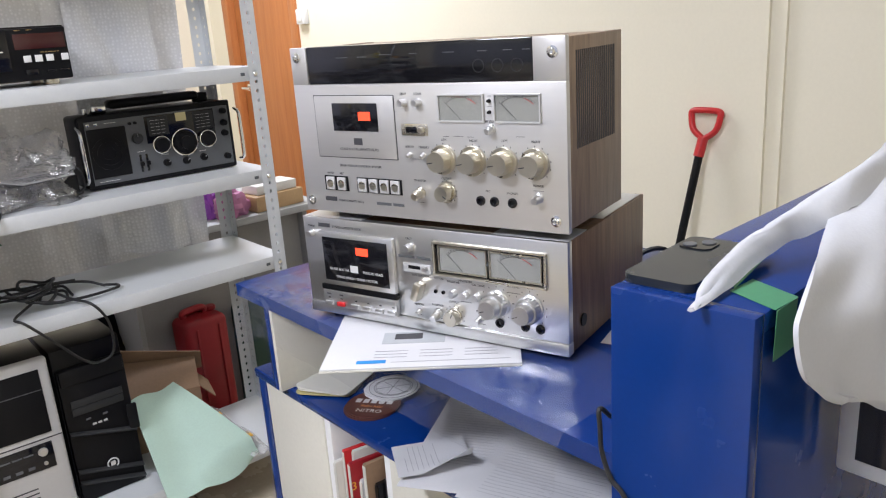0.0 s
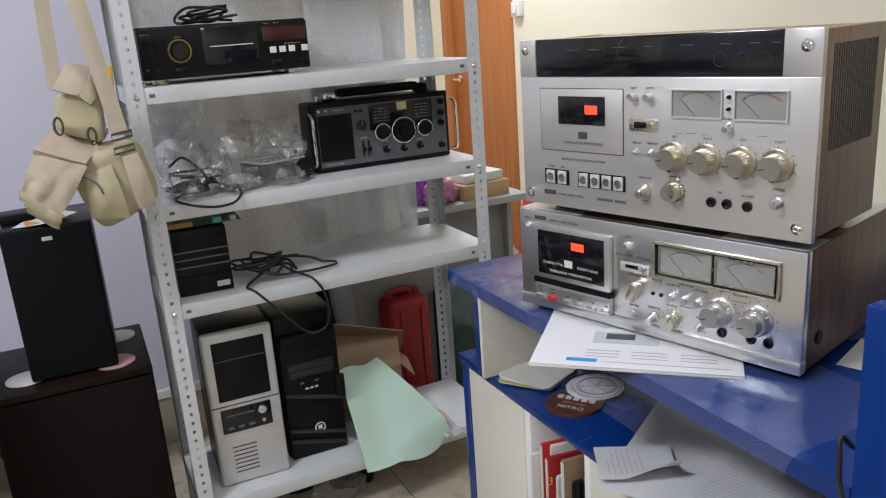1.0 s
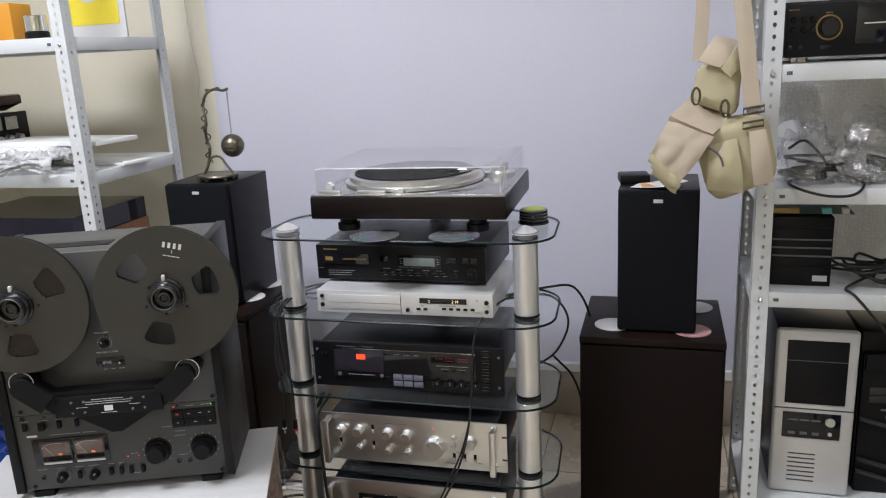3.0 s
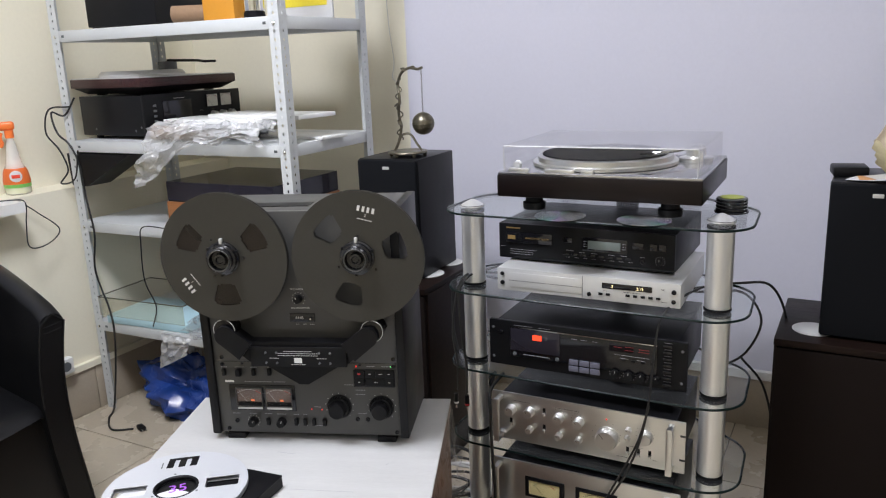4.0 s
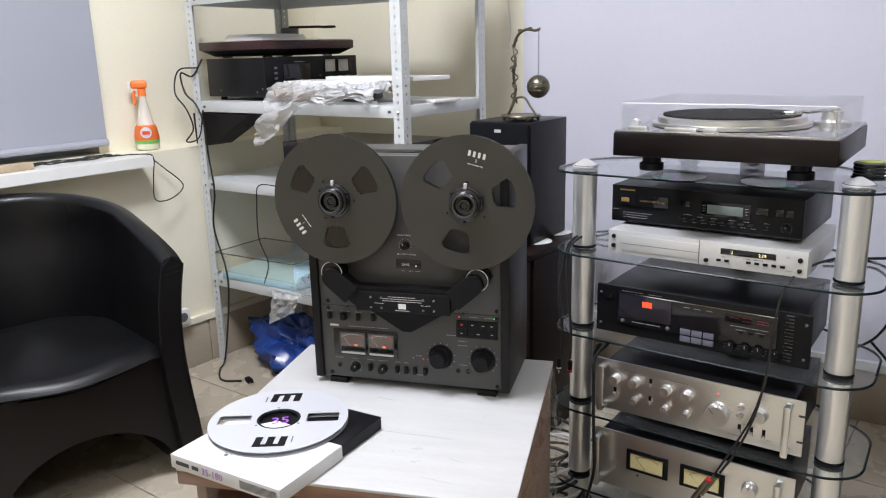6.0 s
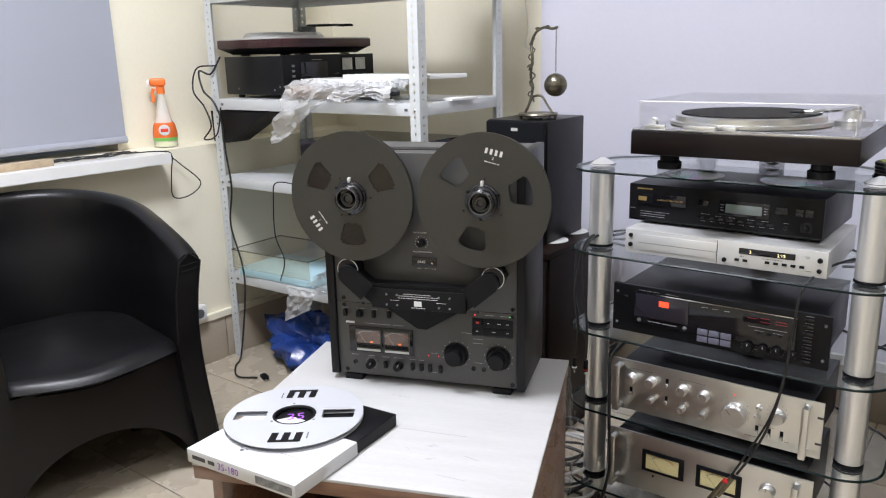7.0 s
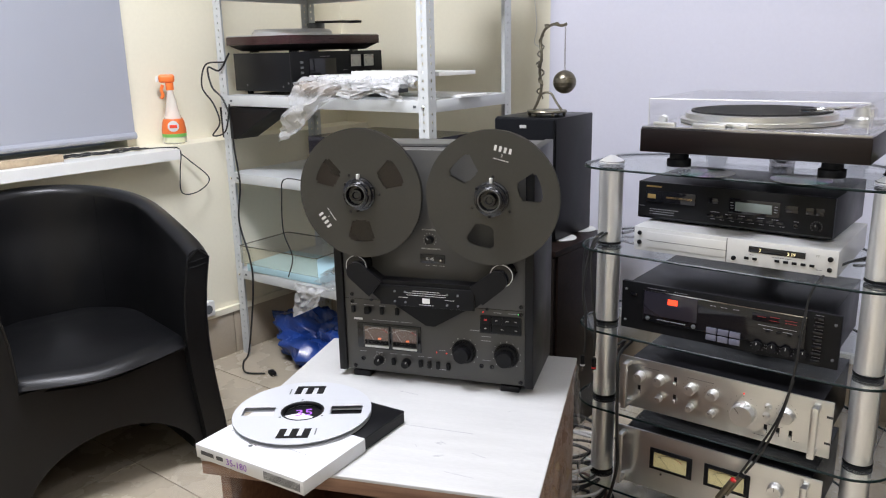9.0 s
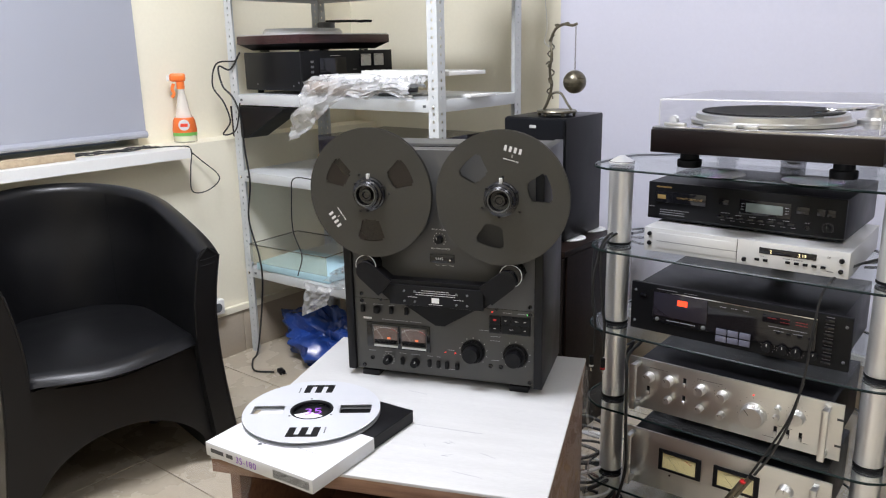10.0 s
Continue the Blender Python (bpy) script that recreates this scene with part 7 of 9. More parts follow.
single("foam_sheet", sheet(B(), foam, 30, 34, 0.003), FOAM, "pale mint packing foam sheet hanging off the bottom shelf", "foam sheet", angle=60)
bl = thing("packing_strip", "clear bubble packing strip with yellow tape on the bottom shelf", "packing", 0.0, 0.0, 0.0)
part("strip", sheet(B(), lambda u, v: (0.89 + 0.055 * u + 0.01 * v, 2.27 - 0.38 * v, 0.172 + 0.006 * math.sin(12 * v) + 0.004 * math.sin(9 * u)), 6, 24, 0.004), CRINKLE, bl)
for v in (0.18, 0.70):
    part("tape", bx(B(), 0.892 + 0.01 * v, 0.940 + 0.01 * v, 2.27 - 0.38 * v - 0.02, 2.27 - 0.38 * v + 0.02, 0.182, 0.184), YELLOWTAPE, bl, "yellow tape")
single("crumpled_bag", crumple(0.60, 2.04, 0.0, 0.08, 0.06, 0.06, 4, 0.4), BAGFILM, "crumpled clear bag under the bottom shelf", "plastic bag", group="clear plastic bags")
for x, y in ((0.66, 2.10), (0.52, 2.16)):
    single("black_shoe_bag", crumple(x, y, 0.0, 0.07, 0.05, 0.05, 6 + x, 0.3), BLACK, "small slumped black pouch under the bottom shelf", "pouch", group="black pouches")

# grey desk in the back passage
desk = thing("grey_desk", "grey laminate desk behind the shelving", "desk", 1.10, 2.42, 0)
part("top", bx(B(), -0.28, 0.44, 0.0, 0.55, 0.705, 0.73, 0.003), mat("grey_laminate", (0.40, 0.41, 0.42), 0.45), desk)
part("front_panel", bx(B(), -0.26, 0.36, 0.06, 0.078, 0.05, 0.7045), mat("grey_board", (0.24, 0.235, 0.23), 0.5), desk)
part("side_panel", bx(B(), 0.365, 0.383, 0.03, 0.53, 0, 0.7045), mat("grey_side", (0.30, 0.30, 0.30), 0.5), desk)
part("side_panel", bx(B(), -0.278, -0.262, 0.03, 0.53, 0, 0.7045), mat("grey_side_b", (0.30, 0.30, 0.30), 0.5), desk)
tray = thing("wooden_tray", "plain wooden tray with a clear plastic box on it", "tray", 1.38, 2.50, 0.7305, 6)
part("tray", bx(B(), -0.10, 0.10, -0.05, 0.08, 0, 0.055, 0.003), mat("pale_plywood", (0.50, 0.33, 0.17), 0.5, var=0.12), tray)
part("plastic_box", bx(B(), -0.08, 0.09, -0.03, 0.07, 0.0555, 0.088, 0.004), WHITEPLASTIC, tray, "clear white plastic box")
single("pink_cloth", crumple(1.21, 2.49, 0.7305, 0.06, 0.05, 0.07, 12, 0.35), mat("pink_fabric", (0.52, 0.22, 0.38), 0.8), "crumpled pink cloth on the grey desk", "cloth")
single("purple_cloth", crumple(1.15, 2.54, 0.7305, 0.045, 0.05, 0.08, 13, 0.35), mat("purple_foil", (0.30, 0.06, 0.42), 0.35), "crumpled purple cloth on the grey desk", "cloth")
single("red_sign", bx(B(), -0.003, 0.003, -0.11, 0.11, 0, 0.36, 0.002), REDPLASTIC, "red edged board leaning by the door", "board", pose(2.33, 3.72, 0.002, 0, 8, 0))

# red-handled shovel against the wall
sh = thing("snow_shovel", "shovel with a black shaft and red grip leaning on the wall", "shovel", 2.20, 1.418, 0.0)
part("shaft", tube(B(), [(-0.02, 0.03, 0.02), (0.08, -0.005, 0.5), (0.165, -0.036, 0.885)], 0.0135, 14), BLACK, sh)
part("socket", tube(B(), [(0.155, -0.033, 0.85), (0.172, -0.039, 0.91)], 0.017, 14), REDPLASTIC, sh)
part("grip", tube(B(), smooth_path([(0.172, -0.039, 0.905), (0.176, 0.000, 0.935), (0.182, 0.012, 0.98), (0.184, 0.006, 0.995), (0.184, -0.040, 0.998), (0.184, -0.086, 0.995), (0.182, -0.092, 0.98), (0.176, -0.080, 0.935), (0.172, -0.041, 0.905)], 5), 0.0105, 12), REDPLASTIC, sh, "red D-shaped grip")
part("blade", sheet(B(), lambda u, v: (-0.03 - 0.02 * math.cos(math.pi * (u - 0.5)), -0.15 + 0.36 * u, 0.01 + 0.28 * v), 10, 6, 0.004), BLACKMETAL, sh)


# Things on the blue counter
bk = thing("manual_booklet", "white printed equipment booklet pushed under the cassette deck", "booklet", 0.551, 0.838, 0.8985, -43.8)
for k in range(2):
    part("page", bx(B(), 0.001 * k, 0.27, 0.001 * k, 0.208, 0.0026 * k, 0.0026 * k + 0.0024, 0.0004), CREAMPAPER if k == 0 else PAPER, bk)
part("brand_block", bx(B(), 0.048, 0.088, 0.014, 0.024, 0.0053, 0.0055), mat("sky_blue_ink", (0.02, 0.26, 0.62), 0.5), bk, "blue printed maker's block")
bm = B()
for r_ in range(3):
    for c_ in range(3):
        bx(bm, 0.07 + 0.062 * c_, 0.115 + 0.062 * c_, 0.032 + 0.010 * r_, 0.0335 + 0.010 * r_, 0.0053, 0.0055)
bx(bm, 0.095, 0.255, 0.016, 0.0172, 0.0053, 0.0055)
tagged(part("small_print", bm, PRINTGREY, bk), kind="stuff")
part("picture", bx(B(), 0.075, 0.165, 0.078, 0.118, 0.0053, 0.0055), mat("pale_print", (0.42, 0.44, 0.45), 0.6), bk, "printed picture of a deck")
part("picture", bx(B(), 0.092, 0.132, 0.092, 0.112, 0.0056, 0.0057), DARKPRINT, bk)

LSH = 0.7135
rp = random.Random(5)


def rounded(w, d, r, n=6):
    pts = []
    for cx_, cy_, a0 in ((w / 2 - r, d / 2 - r, 0), (-w / 2 + r, d / 2 - r, 90), (-w / 2 + r, -d / 2 + r, 180), (w / 2 - r, -d / 2 + r, 270)):
        for k in range(n + 1):
            a = radians(a0 + 90 * k / n)
            pts.append((cx_ + r * math.cos(a), cy_ + r * math.sin(a)))
    return pts


for k in range(6):
    single("beer_mat", prism(B(), rounded(0.105, 0.105, 0.013), 0, 0.0016), CREAMPAPER if k != 2 else mat("printed_mat", (0.45, 0.40, 0.18), 0.6), "square cream beer mat in a loose stack", "coaster", pose(0.747 + rp.uniform(-0.006, 0.006), 1.134 + rp.uniform(-0.006, 0.006), LSH + 0.0017 * k, 0, 0, 28 + rp.uniform(-9, 9)), group="stacked cream beer mats")
for k in range(3):
    t = thing("round_beer_mat", "round dark brown beer mat with white lettering", "coaster", 0.737 + 0.003 * k, 1.006, LSH + 0.0017 * k, -55, group="round brown beer mats")
    part("mat", cy(B(), (0, 0, 0), (0, 0, 1), 0.047, 0.0016, 40), mat("brown_beer_mat", (0.09, 0.030, 0.022), 0.5, var=0.3, scale=20), t)
    if k == 2:
        words(t, "NITRO", 0, -0.030, 0.015, LETTER, y=0.0018, flat=True)
        words(t, "IRISH RED", 0.0, -0.013, 0.009, mat("orange_ink", (0.6, 0.25, 0.08), 0.5), y=0.0018, flat=True)
        bars_bm = B()
        for q in range(5):
            bx(bars_bm, -0.034 + 0.014 * q, -0.024 + 0.014 * q, 0.001, 0.014, 0.0018, 0.002)
        part("brand_mark", bars_bm, LETTER, t, "white maker's mark")
for k in range(3):
    t = thing("paper_coaster", "white many-sided coaster with a printed dial pattern", "coaster", 0.796 + 0.002 * k, 1.028 - 0.002 * k, LSH + 0.0052 + 0.0015 * k, 15 * k, group="white dial coasters")
    part("card", cy(B(), (0, 0, 0), (0, 0, 1), 0.048, 0.0013, 12), PAPER, t)
    if k == 2:
        for r_ in (0.043, 0.034, 0.031):
            part("print", tube(B(), [(r_ * math.cos(a), r_ * math.sin(a), 0.0014) for a in (q * math.pi / 16 for q in range(32))], 0.0006, 4, close=True), GREYPLASTIC, t)
        for a in (0, 60, 120):
            c_, s_ = 0.03 * math.cos(radians(a)), 0.03 * math.sin(radians(a))
            part("print", tube(B(), [(-c_, -s_, 0.0014), (c_, s_, 0.0014)], 0.0005, 4), GREYPLASTIC, t)


def paper_sheet(label, x, y, z, yaw, w, d, curl, seed, lines, group="papers on the counter shelf"):
    t = thing("paper_sheet", label, "paper", x, y, z, yaw, group=group)
    f = lambda u, v: (w * (u - 0.5), d * (v - 0.5), 0.0006 + 0.003 * noise.noise(Vector((u * 3, v * 3, seed))) ** 2 + curl * max(0, 1 - u * 2.2) ** 2 * max(0, 1 - v * 1.5))
    part("sheet", sheet(B(), f, 16, 16, 0.0004), PAPER, t)
    bm = B()
    for k in range(lines):
        yy = d * 0.36 - k * 0.0078
        ww = w * 0.78 * (1 if k % 5 else 0.55)
        sheet(bm, lambda u, v: (-w * 0.39 + ww * u, yy + 0.0007 * v, f(0.5 + (-w * 0.39 + ww * u) / w, 0.5 + yy / d)[2] + 0.0007), 10, 1)
    if lines:
        tagged(part("small_print", bm, PRINTGREY, t), kind="stuff")
    return t


paper_sheet("white printed form lying on the counter's lower shelf", 0.80, 0.78, LSH + 0.0005, -58, 0.20, 0.29, 0.0, 1, 24)
paper_sheet("white printed form lying on the counter's lower shelf", 0.83, 0.66, LSH + 0.005, -70, 0.20, 0.29, 0.0, 2, 30)
paper_sheet("torn white receipt with one curled corner", 0.70, 0.80, LSH + 0.009, 60, 0.085, 0.11, 0.03, 3, 7)
paper_sheet("small white paper lying beside the decks", 0.93, 0.60, CTZ + 0.0008, 20, 0.10, 0.08, 0.0, 4, 0, "loose papers on the counter top")

# magazines and cases in the open bay
for k in range(9):
    hh = rp.uniform(0.26, 0.31)
    m_ = (CREAMPAPER, REDPLASTIC, CREAMPAPER, DARKRED, PAPER, GREYPLASTIC, CARDBOARD, BLACKGLOSS, GREYPLASTIC)[k]
    t = thing("booklet", ("worn cream paper booklet standing in the counter bay", "red covered booklet standing in the counter bay", "worn cream paper booklet standing in the counter bay", "dark red booklet with a yellow number", "white booklet standing in the counter bay", "grey plastic case standing in the counter bay", "brown card booklet standing in the counter bay", "glossy black plastic case in the counter bay", "grey plastic case standing in the counter bay")[k], "booklet", 0.676 + 0.010 * (k % 3), 1.048 - 0.0155 * k, 0.3465, -8 + rp.uniform(-3, 3), group="booklets in the counter bay")
    part("cover", bx(B(), 0, 0.16, -0.010, -0.001, 0, hh, 0.001), m_, t)
    part("spine", bx(B(), -0.0012, -0.0002, -0.010, -0.001, 0.004, hh - 0.004), CREAMPAPER if m_ not in (BLACKGLOSS, GREYPLASTIC) else BLACK, t)
    if k == 3:
        ob = words(t, "3", 0, 0, 0.022, YELLOWTAPE, spin=pose(0.004, -0.0102, hh - 0.05, 90))

# clear film spread over the counter top
def film(u, v):
    """Lies on the top, then hangs a little over the front edge."""
    y = 0.50 + 0.75 * v
    s = 0.265 * u
    wob = 0.004 * noise.noise(Vector((u * 6, v * 9, 2.0))) + 0.002 * noise.noise(Vector((u * 14, v * 21, 5.0)))
    if s < 0.19:
        return 0.655 + 0.19 - s, y, CTZ + 0.0030 + abs(wob) * 0.9
    d = s - 0.19
    return 0.652 - 0.012 * math.sin(min(1.0, d / 0.03) * math.pi / 2) - 0.10 * d + wob, y, CTZ + 0.003 - 0.95 * d


fs = single("plastic_film", sheet(B(), film, 40, 70), FILM, "clear plastic film draped over the blue counter edge", "plastic film", angle=180)
fs.visible_shadow = False
fc = single("plastic_film", sheet(B(), lambda u, v: (0.645 + 0.16 * u - 0.01 * v, 1.245 + 0.055 * v + 0.01 * noise.noise(Vector((u * 4, v * 4, 9))), CTZ + 0.004 - 0.13 * v ** 1.4 + 0.006 * noise.noise(Vector((u * 9, v * 9, 1)))), 16, 16), FILM, "loose end of clear film hanging off the counter corner", "plastic film", angle=180)
fc.visible_shadow = False
cable("black cable running down beside the blue partition", [(0.72, 0.444, 0.912), (0.665, 0.442, 0.935), (0.634, 0.436, 0.96), (0.630, 0.433, 0.94), (0.629, 0.430, 0.915), (0.628, 0.418, 0.89), (0.628, 0.400, 0.873), (0.627, 0.37, 0.80), (0.627, 0.36, 0.70)], 0.0026, group="black cables")
cable("black mains cable behind the decks", [(1.05, 0.74, 0.93), (1.12, 0.70, 0.96), (1.16, 0.66, 0.92), (1.18, 0.62, 0.905)], 0.004, group="black cables")

# phone, tape and foam wrap on the partition
ph = thing("smartphone", "dark grey smartphone lying face down on the blue partition", "phone", 0.726, 0.395, PH + 0.0005, 6)
part("body", prism(B(), rounded(0.146, 0.071, 0.011), 0, 0.0082), mat("slate_phone_glass", (0.020, 0.024, 0.030), 0.25, var=0.05, bump=0), ph)
isl = part("camera_bump", prism(B(), [(0.045 + x, 0.014 + y) for x, y in rounded(0.034, 0.034, 0.009)], 0.0081, 0.0096), BLACKGLOSS, ph)
for x, y in ((0.038, 0.021), (0.052, 0.007)):
    part("lens", cy(B(), (x, y, 0.0097), (0, 0, 1), 0.007, 0.001, 20), GREYPLASTIC, isl)
gt = thing("green_tape", "strip of green masking tape stuck over the partition edge", "tape", 0, 0, 0)
part("strip", sheet(B(), lambda u, v: (0.668 + 0.040 * u + 0.016 * v, 0.2815 + 0.050 * v, PH + 0.0008 + 0.001 * v), 6, 8, 0.0005), GREENTAPE, gt)
part("strip", sheet(B(), lambda u, v: (0.690 + 0.020 * u + 0.085 * v, 0.330 + 0.016 * u + 0.010 * v, PH + 0.002 + 0.012 * v), 6, 8, 0.0005), GREENTAPE, gt)
part("strip", sheet(B(), lambda u, v: (0.666 + 0.040 * u - 0.002 * v, 0.2795 + 0.002 * u, PH + 0.001 - 0.045 * v), 6, 8, 0.0005), GREENTAPE, gt)


def along(pts, t):
    """A point on a line of places, t from 0 to 1."""
    k = min(t, 0.9999) * (len(pts) - 1)
    i = int(k)
    return Vector(pts[i]).lerp(Vector(pts[i + 1]), k - i)


WRAP_EDGE = [(0.860, 0.325, 1.142), (0.799, 0.300, 1.132), (0.695, 0.265, 1.128), (0.641, 0.250, 1.113), (0.622, 0.245, 1.098), (0.631, 0.242, 1.062), (0.662, 0.242, 1.035), (0.698, 0.242, 1.014)]
WRAP_FAR = [(1.32, 0.335, 1.255), (1.28, 0.311, 1.185), (1.25, 0.285, 1.086), (1.20, 0.262, 1.011), (1.15, 0.240, 0.947), (1.10, 0.224, 0.903), (1.05, 0.208, 0.877), (1.00, 0.196, 0.870)]

EDGE_LINE, FAR_LINE = smooth_path(WRAP_EDGE, 8), smooth_path(WRAP_FAR, 8)


def wrap(u, v):
    """A thick soft sheet thrown over the partition, hanging down its near side."""
    p = along(EDGE_LINE, v).lerp(along(FAR_LINE, v), u)
    n1 = noise.noise(Vector((u * 5 + v * 2, v * 2.5, 4)))
    fold = 0.010 * math.sin(13 * u - 4 * v) * min(1, u * 4)
    ease = min(1.0, u * 6)
    return p.x + 0.006 * n1 * ease, p.y - fold - 0.010 * n1 * ease, p.z + 0.010 * n1 * ease


def wrap_tip(u, v):
    """The wrap's pointed end lying on the top."""
    a = along([(0.618, 0.330, 1.0950), (0.662, 0.342, 1.106), (0.718, 0.345, 1.122), (0.752, 0.338, 1.131), (0.795, 0.325, 1.148), (0.883, 0.312, 1.168), (1.08, 0.322, 1.203)], u)
    b = along([(0.620, 0.327, 1.0945), (0.684, 0.332, 1.097), (0.745, 0.332, 1.110), (0.785, 0.325, 1.119), (0.807, 0.303, 1.130), (0.84, 0.300, 1.142), (1.02, 0.293, 1.135)], u)
    p = a.lerp(b, v)
    return p.x, p.y, p.z + 0.010 * math.sin(math.pi * v) * min(1, u * 2.5) + 0.003 * noise.noise(Vector((u * 8, v * 3, 2)))


fw = thing("foam_wrap", "white packing foam thrown over the blue partition", "foam wrap", 0, 0, 0)
part("fold", sheet(B(), wrap, 60, 56, 0.004), CLOTH, fw, angle=70)
part("corner", sheet(B(), wrap_tip, 36, 12, 0.003), CLOTH, fw, angle=70)
mo = thing("monitor", "grey framed monitor with a black screen below the partition", "monitor", 0.800, 0.276, 0.885, -90)
part("bezel", bx(B(), 0, 0.40, 0.0, 0.02, 0.0, 0.19, 0.004), SILVERPAINT, mo)
part("screen", bx(B(), 0.019, 0.381, -0.002, -0.0002, 0.019, 0.171), BLACKGLOSS, mo)
part("stand", bx(B(), 0.15, 0.25, 0.002, 0.018, -0.45, -0.0005, 0.003), BLACK, mo)
part("base", bx(B(), 0.08, 0.32, -0.07, 0.02, -0.885, -0.4505, 0.004), BLACK, mo)

# Things on and round the glass rack
for x, y, a in ((-0.664, 1.690, 30), (-0.475, 1.700, 100)):
    d = thing("compact_disc", "shiny compact disc lying on the glass shelf", "disc", x, y, 0.9093, a, group="loose compact discs")
    part("foil", lathe(B(), (0, 0, 0), (0, 0, 1), [(0.0225, 0), (0.0585, 0), (0.0585, 0.0012), (0.0225, 0.0012)], 48), RAINBOW, d)
    part("hub", lathe(B(), (0, 0, 0), (0, 0, 1), [(0.0075, 0), (0.022, 0), (0.022, 0.0011), (0.0075, 0.0011)], 32), WHITEPLASTIC, d)
pk = thing("record_weight", "black ribbed record weight with a yellow-green top", "record weight", -0.315, 1.845, 0.9093)
part("base", cy(B(), (0, 0, 0), (0, 0, 1), 0.037, 0.004, 32, 0.001), BLACKGLOSS, pk)
for k in range(4):
    part("ring", cy(B(), (0, 0, 0.0045 + 0.0072 * k), (0, 0, 1), 0.034, 0.0055, 32, 0.001), BLACKGLOSS, pk)
    part("groove", cy(B(), (0, 0, 0.0102 + 0.0072 * k), (0, 0, 1), 0.0325, 0.0012, 32), GREYPLASTIC, pk)
part("label", cy(B(), (0, 0, 0.0340), (0, 0, 1), 0.026, 0.001, 32), mat("yellow_green", (0.26, 0.29, 0.04), 0.5), pk, "yellow-green label")
for k, (a, b) in enumerate((((-0.935, 1.70), 0.0), ((-0.925, 1.69), 0.02))):
    x, y = a
    cable("black signal cable hanging down the rack's pole", [(x + 0.03, 1.78, 0.73), (x + 0.02, 1.70, 0.74), (x + 0.005, y - 0.02, 0.70), (x - 0.006 + b, y - 0.03, 0.60), (x + 0.004 + b, y - 0.03, 0.52), (x + 0.002 + b, y - 0.028, 0.44)], 0.0032, group="black signal cables")
for x, m_ in ((-0.934, LETTER), (-0.903, REDPLASTIC)):
    pg = thing("phono_plug", "small metal phono plug at a cable's end", "plug", x, 1.662, 0.405, group="phono plugs")
    part("sleeve", cy(B(), (0, 0, 0), (0, 0, 1), 0.0058, 0.030, 14, 0.001), BLACK, pg)
    part("ring", cy(B(), (0, 0, 0.003), (0, 0, 1), 0.0062, 0.004, 14), m_, pg)
    part("pin", cy(B(), (0, 0, -0.010), (0, 0, 1), 0.0018, 0.0098, 8), CHROME, pg)
cable("black cable hanging in front of the amplifiers", [(-0.84, 1.75, 0.47), (-0.845, 1.68, 0.45), (-0.835, 1.655, 0.40), (-0.83, 1.65, 0.28), (-0.825, 1.65, 0.18), (-0.84, 1.655, 0.10), (-0.86, 1.66, 0.04)], 0.0042, group="black signal cables")
cable("long black cable hanging from the disc player", [(-0.33, 1.90, 0.735), (-0.39, 1.74, 0.735), (-0.425, 1.675, 0.70), (-0.435, 1.655, 0.62), (-0.44, 1.645, 0.52), (-0.455, 1.635, 0.42), (-0.485, 1.63, 0.33), (-0.515, 1.625, 0.27)], 0.0027, group="black signal cables")
cable("long black cable hanging from the disc player", [(-0.44, 1.645, 0.50), (-0.462, 1.64, 0.41), (-0.50, 1.63, 0.32), (-0.53, 1.625, 0.255)], 0.0025, group="black signal cables")
for x, z, s in ((-0.522, 0.262, 0), (-0.537, 0.25, 0.008)):
    pg = thing("phono_plug", "gold phono plug joining two signal cables", "plug", x, 1.622 - s, z, 0, group="phono plugs")
    part("sleeve", tube(B(), [(0, 0, 0), (-0.028, -0.004, -0.052)], 0.0062, 14), BRASS, pg)
    part("ring", tube(B(), [(0.003, 0, 0.004), (0.001, 0, 0.000)], 0.0064, 14), REDPLASTIC if s else BLACK, pg)
cable("black signal cable trailing below the plugs", [(-0.552, 1.616, 0.205), (-0.59, 1.60, 0.15), (-0.64, 1.59, 0.08), (-0.66, 1.60, 0.01)], 0.0034, group="black signal cables")
for pts in ([(-0.42, 1.90, 0.70), (-0.30, 1.95, 0.715), (-0.235, 2.0, 0.70), (-0.20, 2.06, 0.60), (-0.195, 2.10, 0.45), (-0.20, 2.13, 0.30), (-0.19, 2.16, 0.12), (-0.20, 2.2, 0.006)],
            [(-0.40, 1.92, 0.69), (-0.30, 1.99, 0.68), (-0.255, 2.03, 0.60), (-0.29, 2.05, 0.50), (-0.36, 2.06, 0.44)],
            [(-0.30, 2.06, 0.48), (-0.25, 2.10, 0.40), (-0.22, 2.12, 0.28), (-0.20, 2.12, 0.12), (-0.19, 2.14, 0.006)]):
    cable("black cable hanging behind the rack", pts, 0.0032, group="black signal cables")
for k in range(3):
    cable("black cable looping beside the rack", [(-0.93, 1.95, 0.70 - 0.02 * k), (-1.02 - 0.02 * k, 1.93, 0.66), (-1.06, 1.90, 0.56 - 0.03 * k), (-1.03, 1.88, 0.44), (-0.97, 1.88, 0.38 - 0.04 * k), (-0.93, 1.90, 0.40)], 0.0035, group="black signal cables")
for k in range(10):
    a = k * 1.1
    cable("tangled cable lying on the floor by the rack", [(-0.96 + 0.11 * math.cos(a + q * 0.9) - 0.01 * k, 1.62 + 0.12 * math.sin(a + q * 0.9) + 0.02 * k, 0.008 + 0.012 * k + 0.010 * (q % 2)) for q in range(9)], 0.005 if k % 2 else 0.004, (RUBBER, GREYFLEX, mat("brown_cable", (0.10, 0.045, 0.03), 0.5) if k == 2 else RUBBER)[k % 3], group="tangled floor cables")
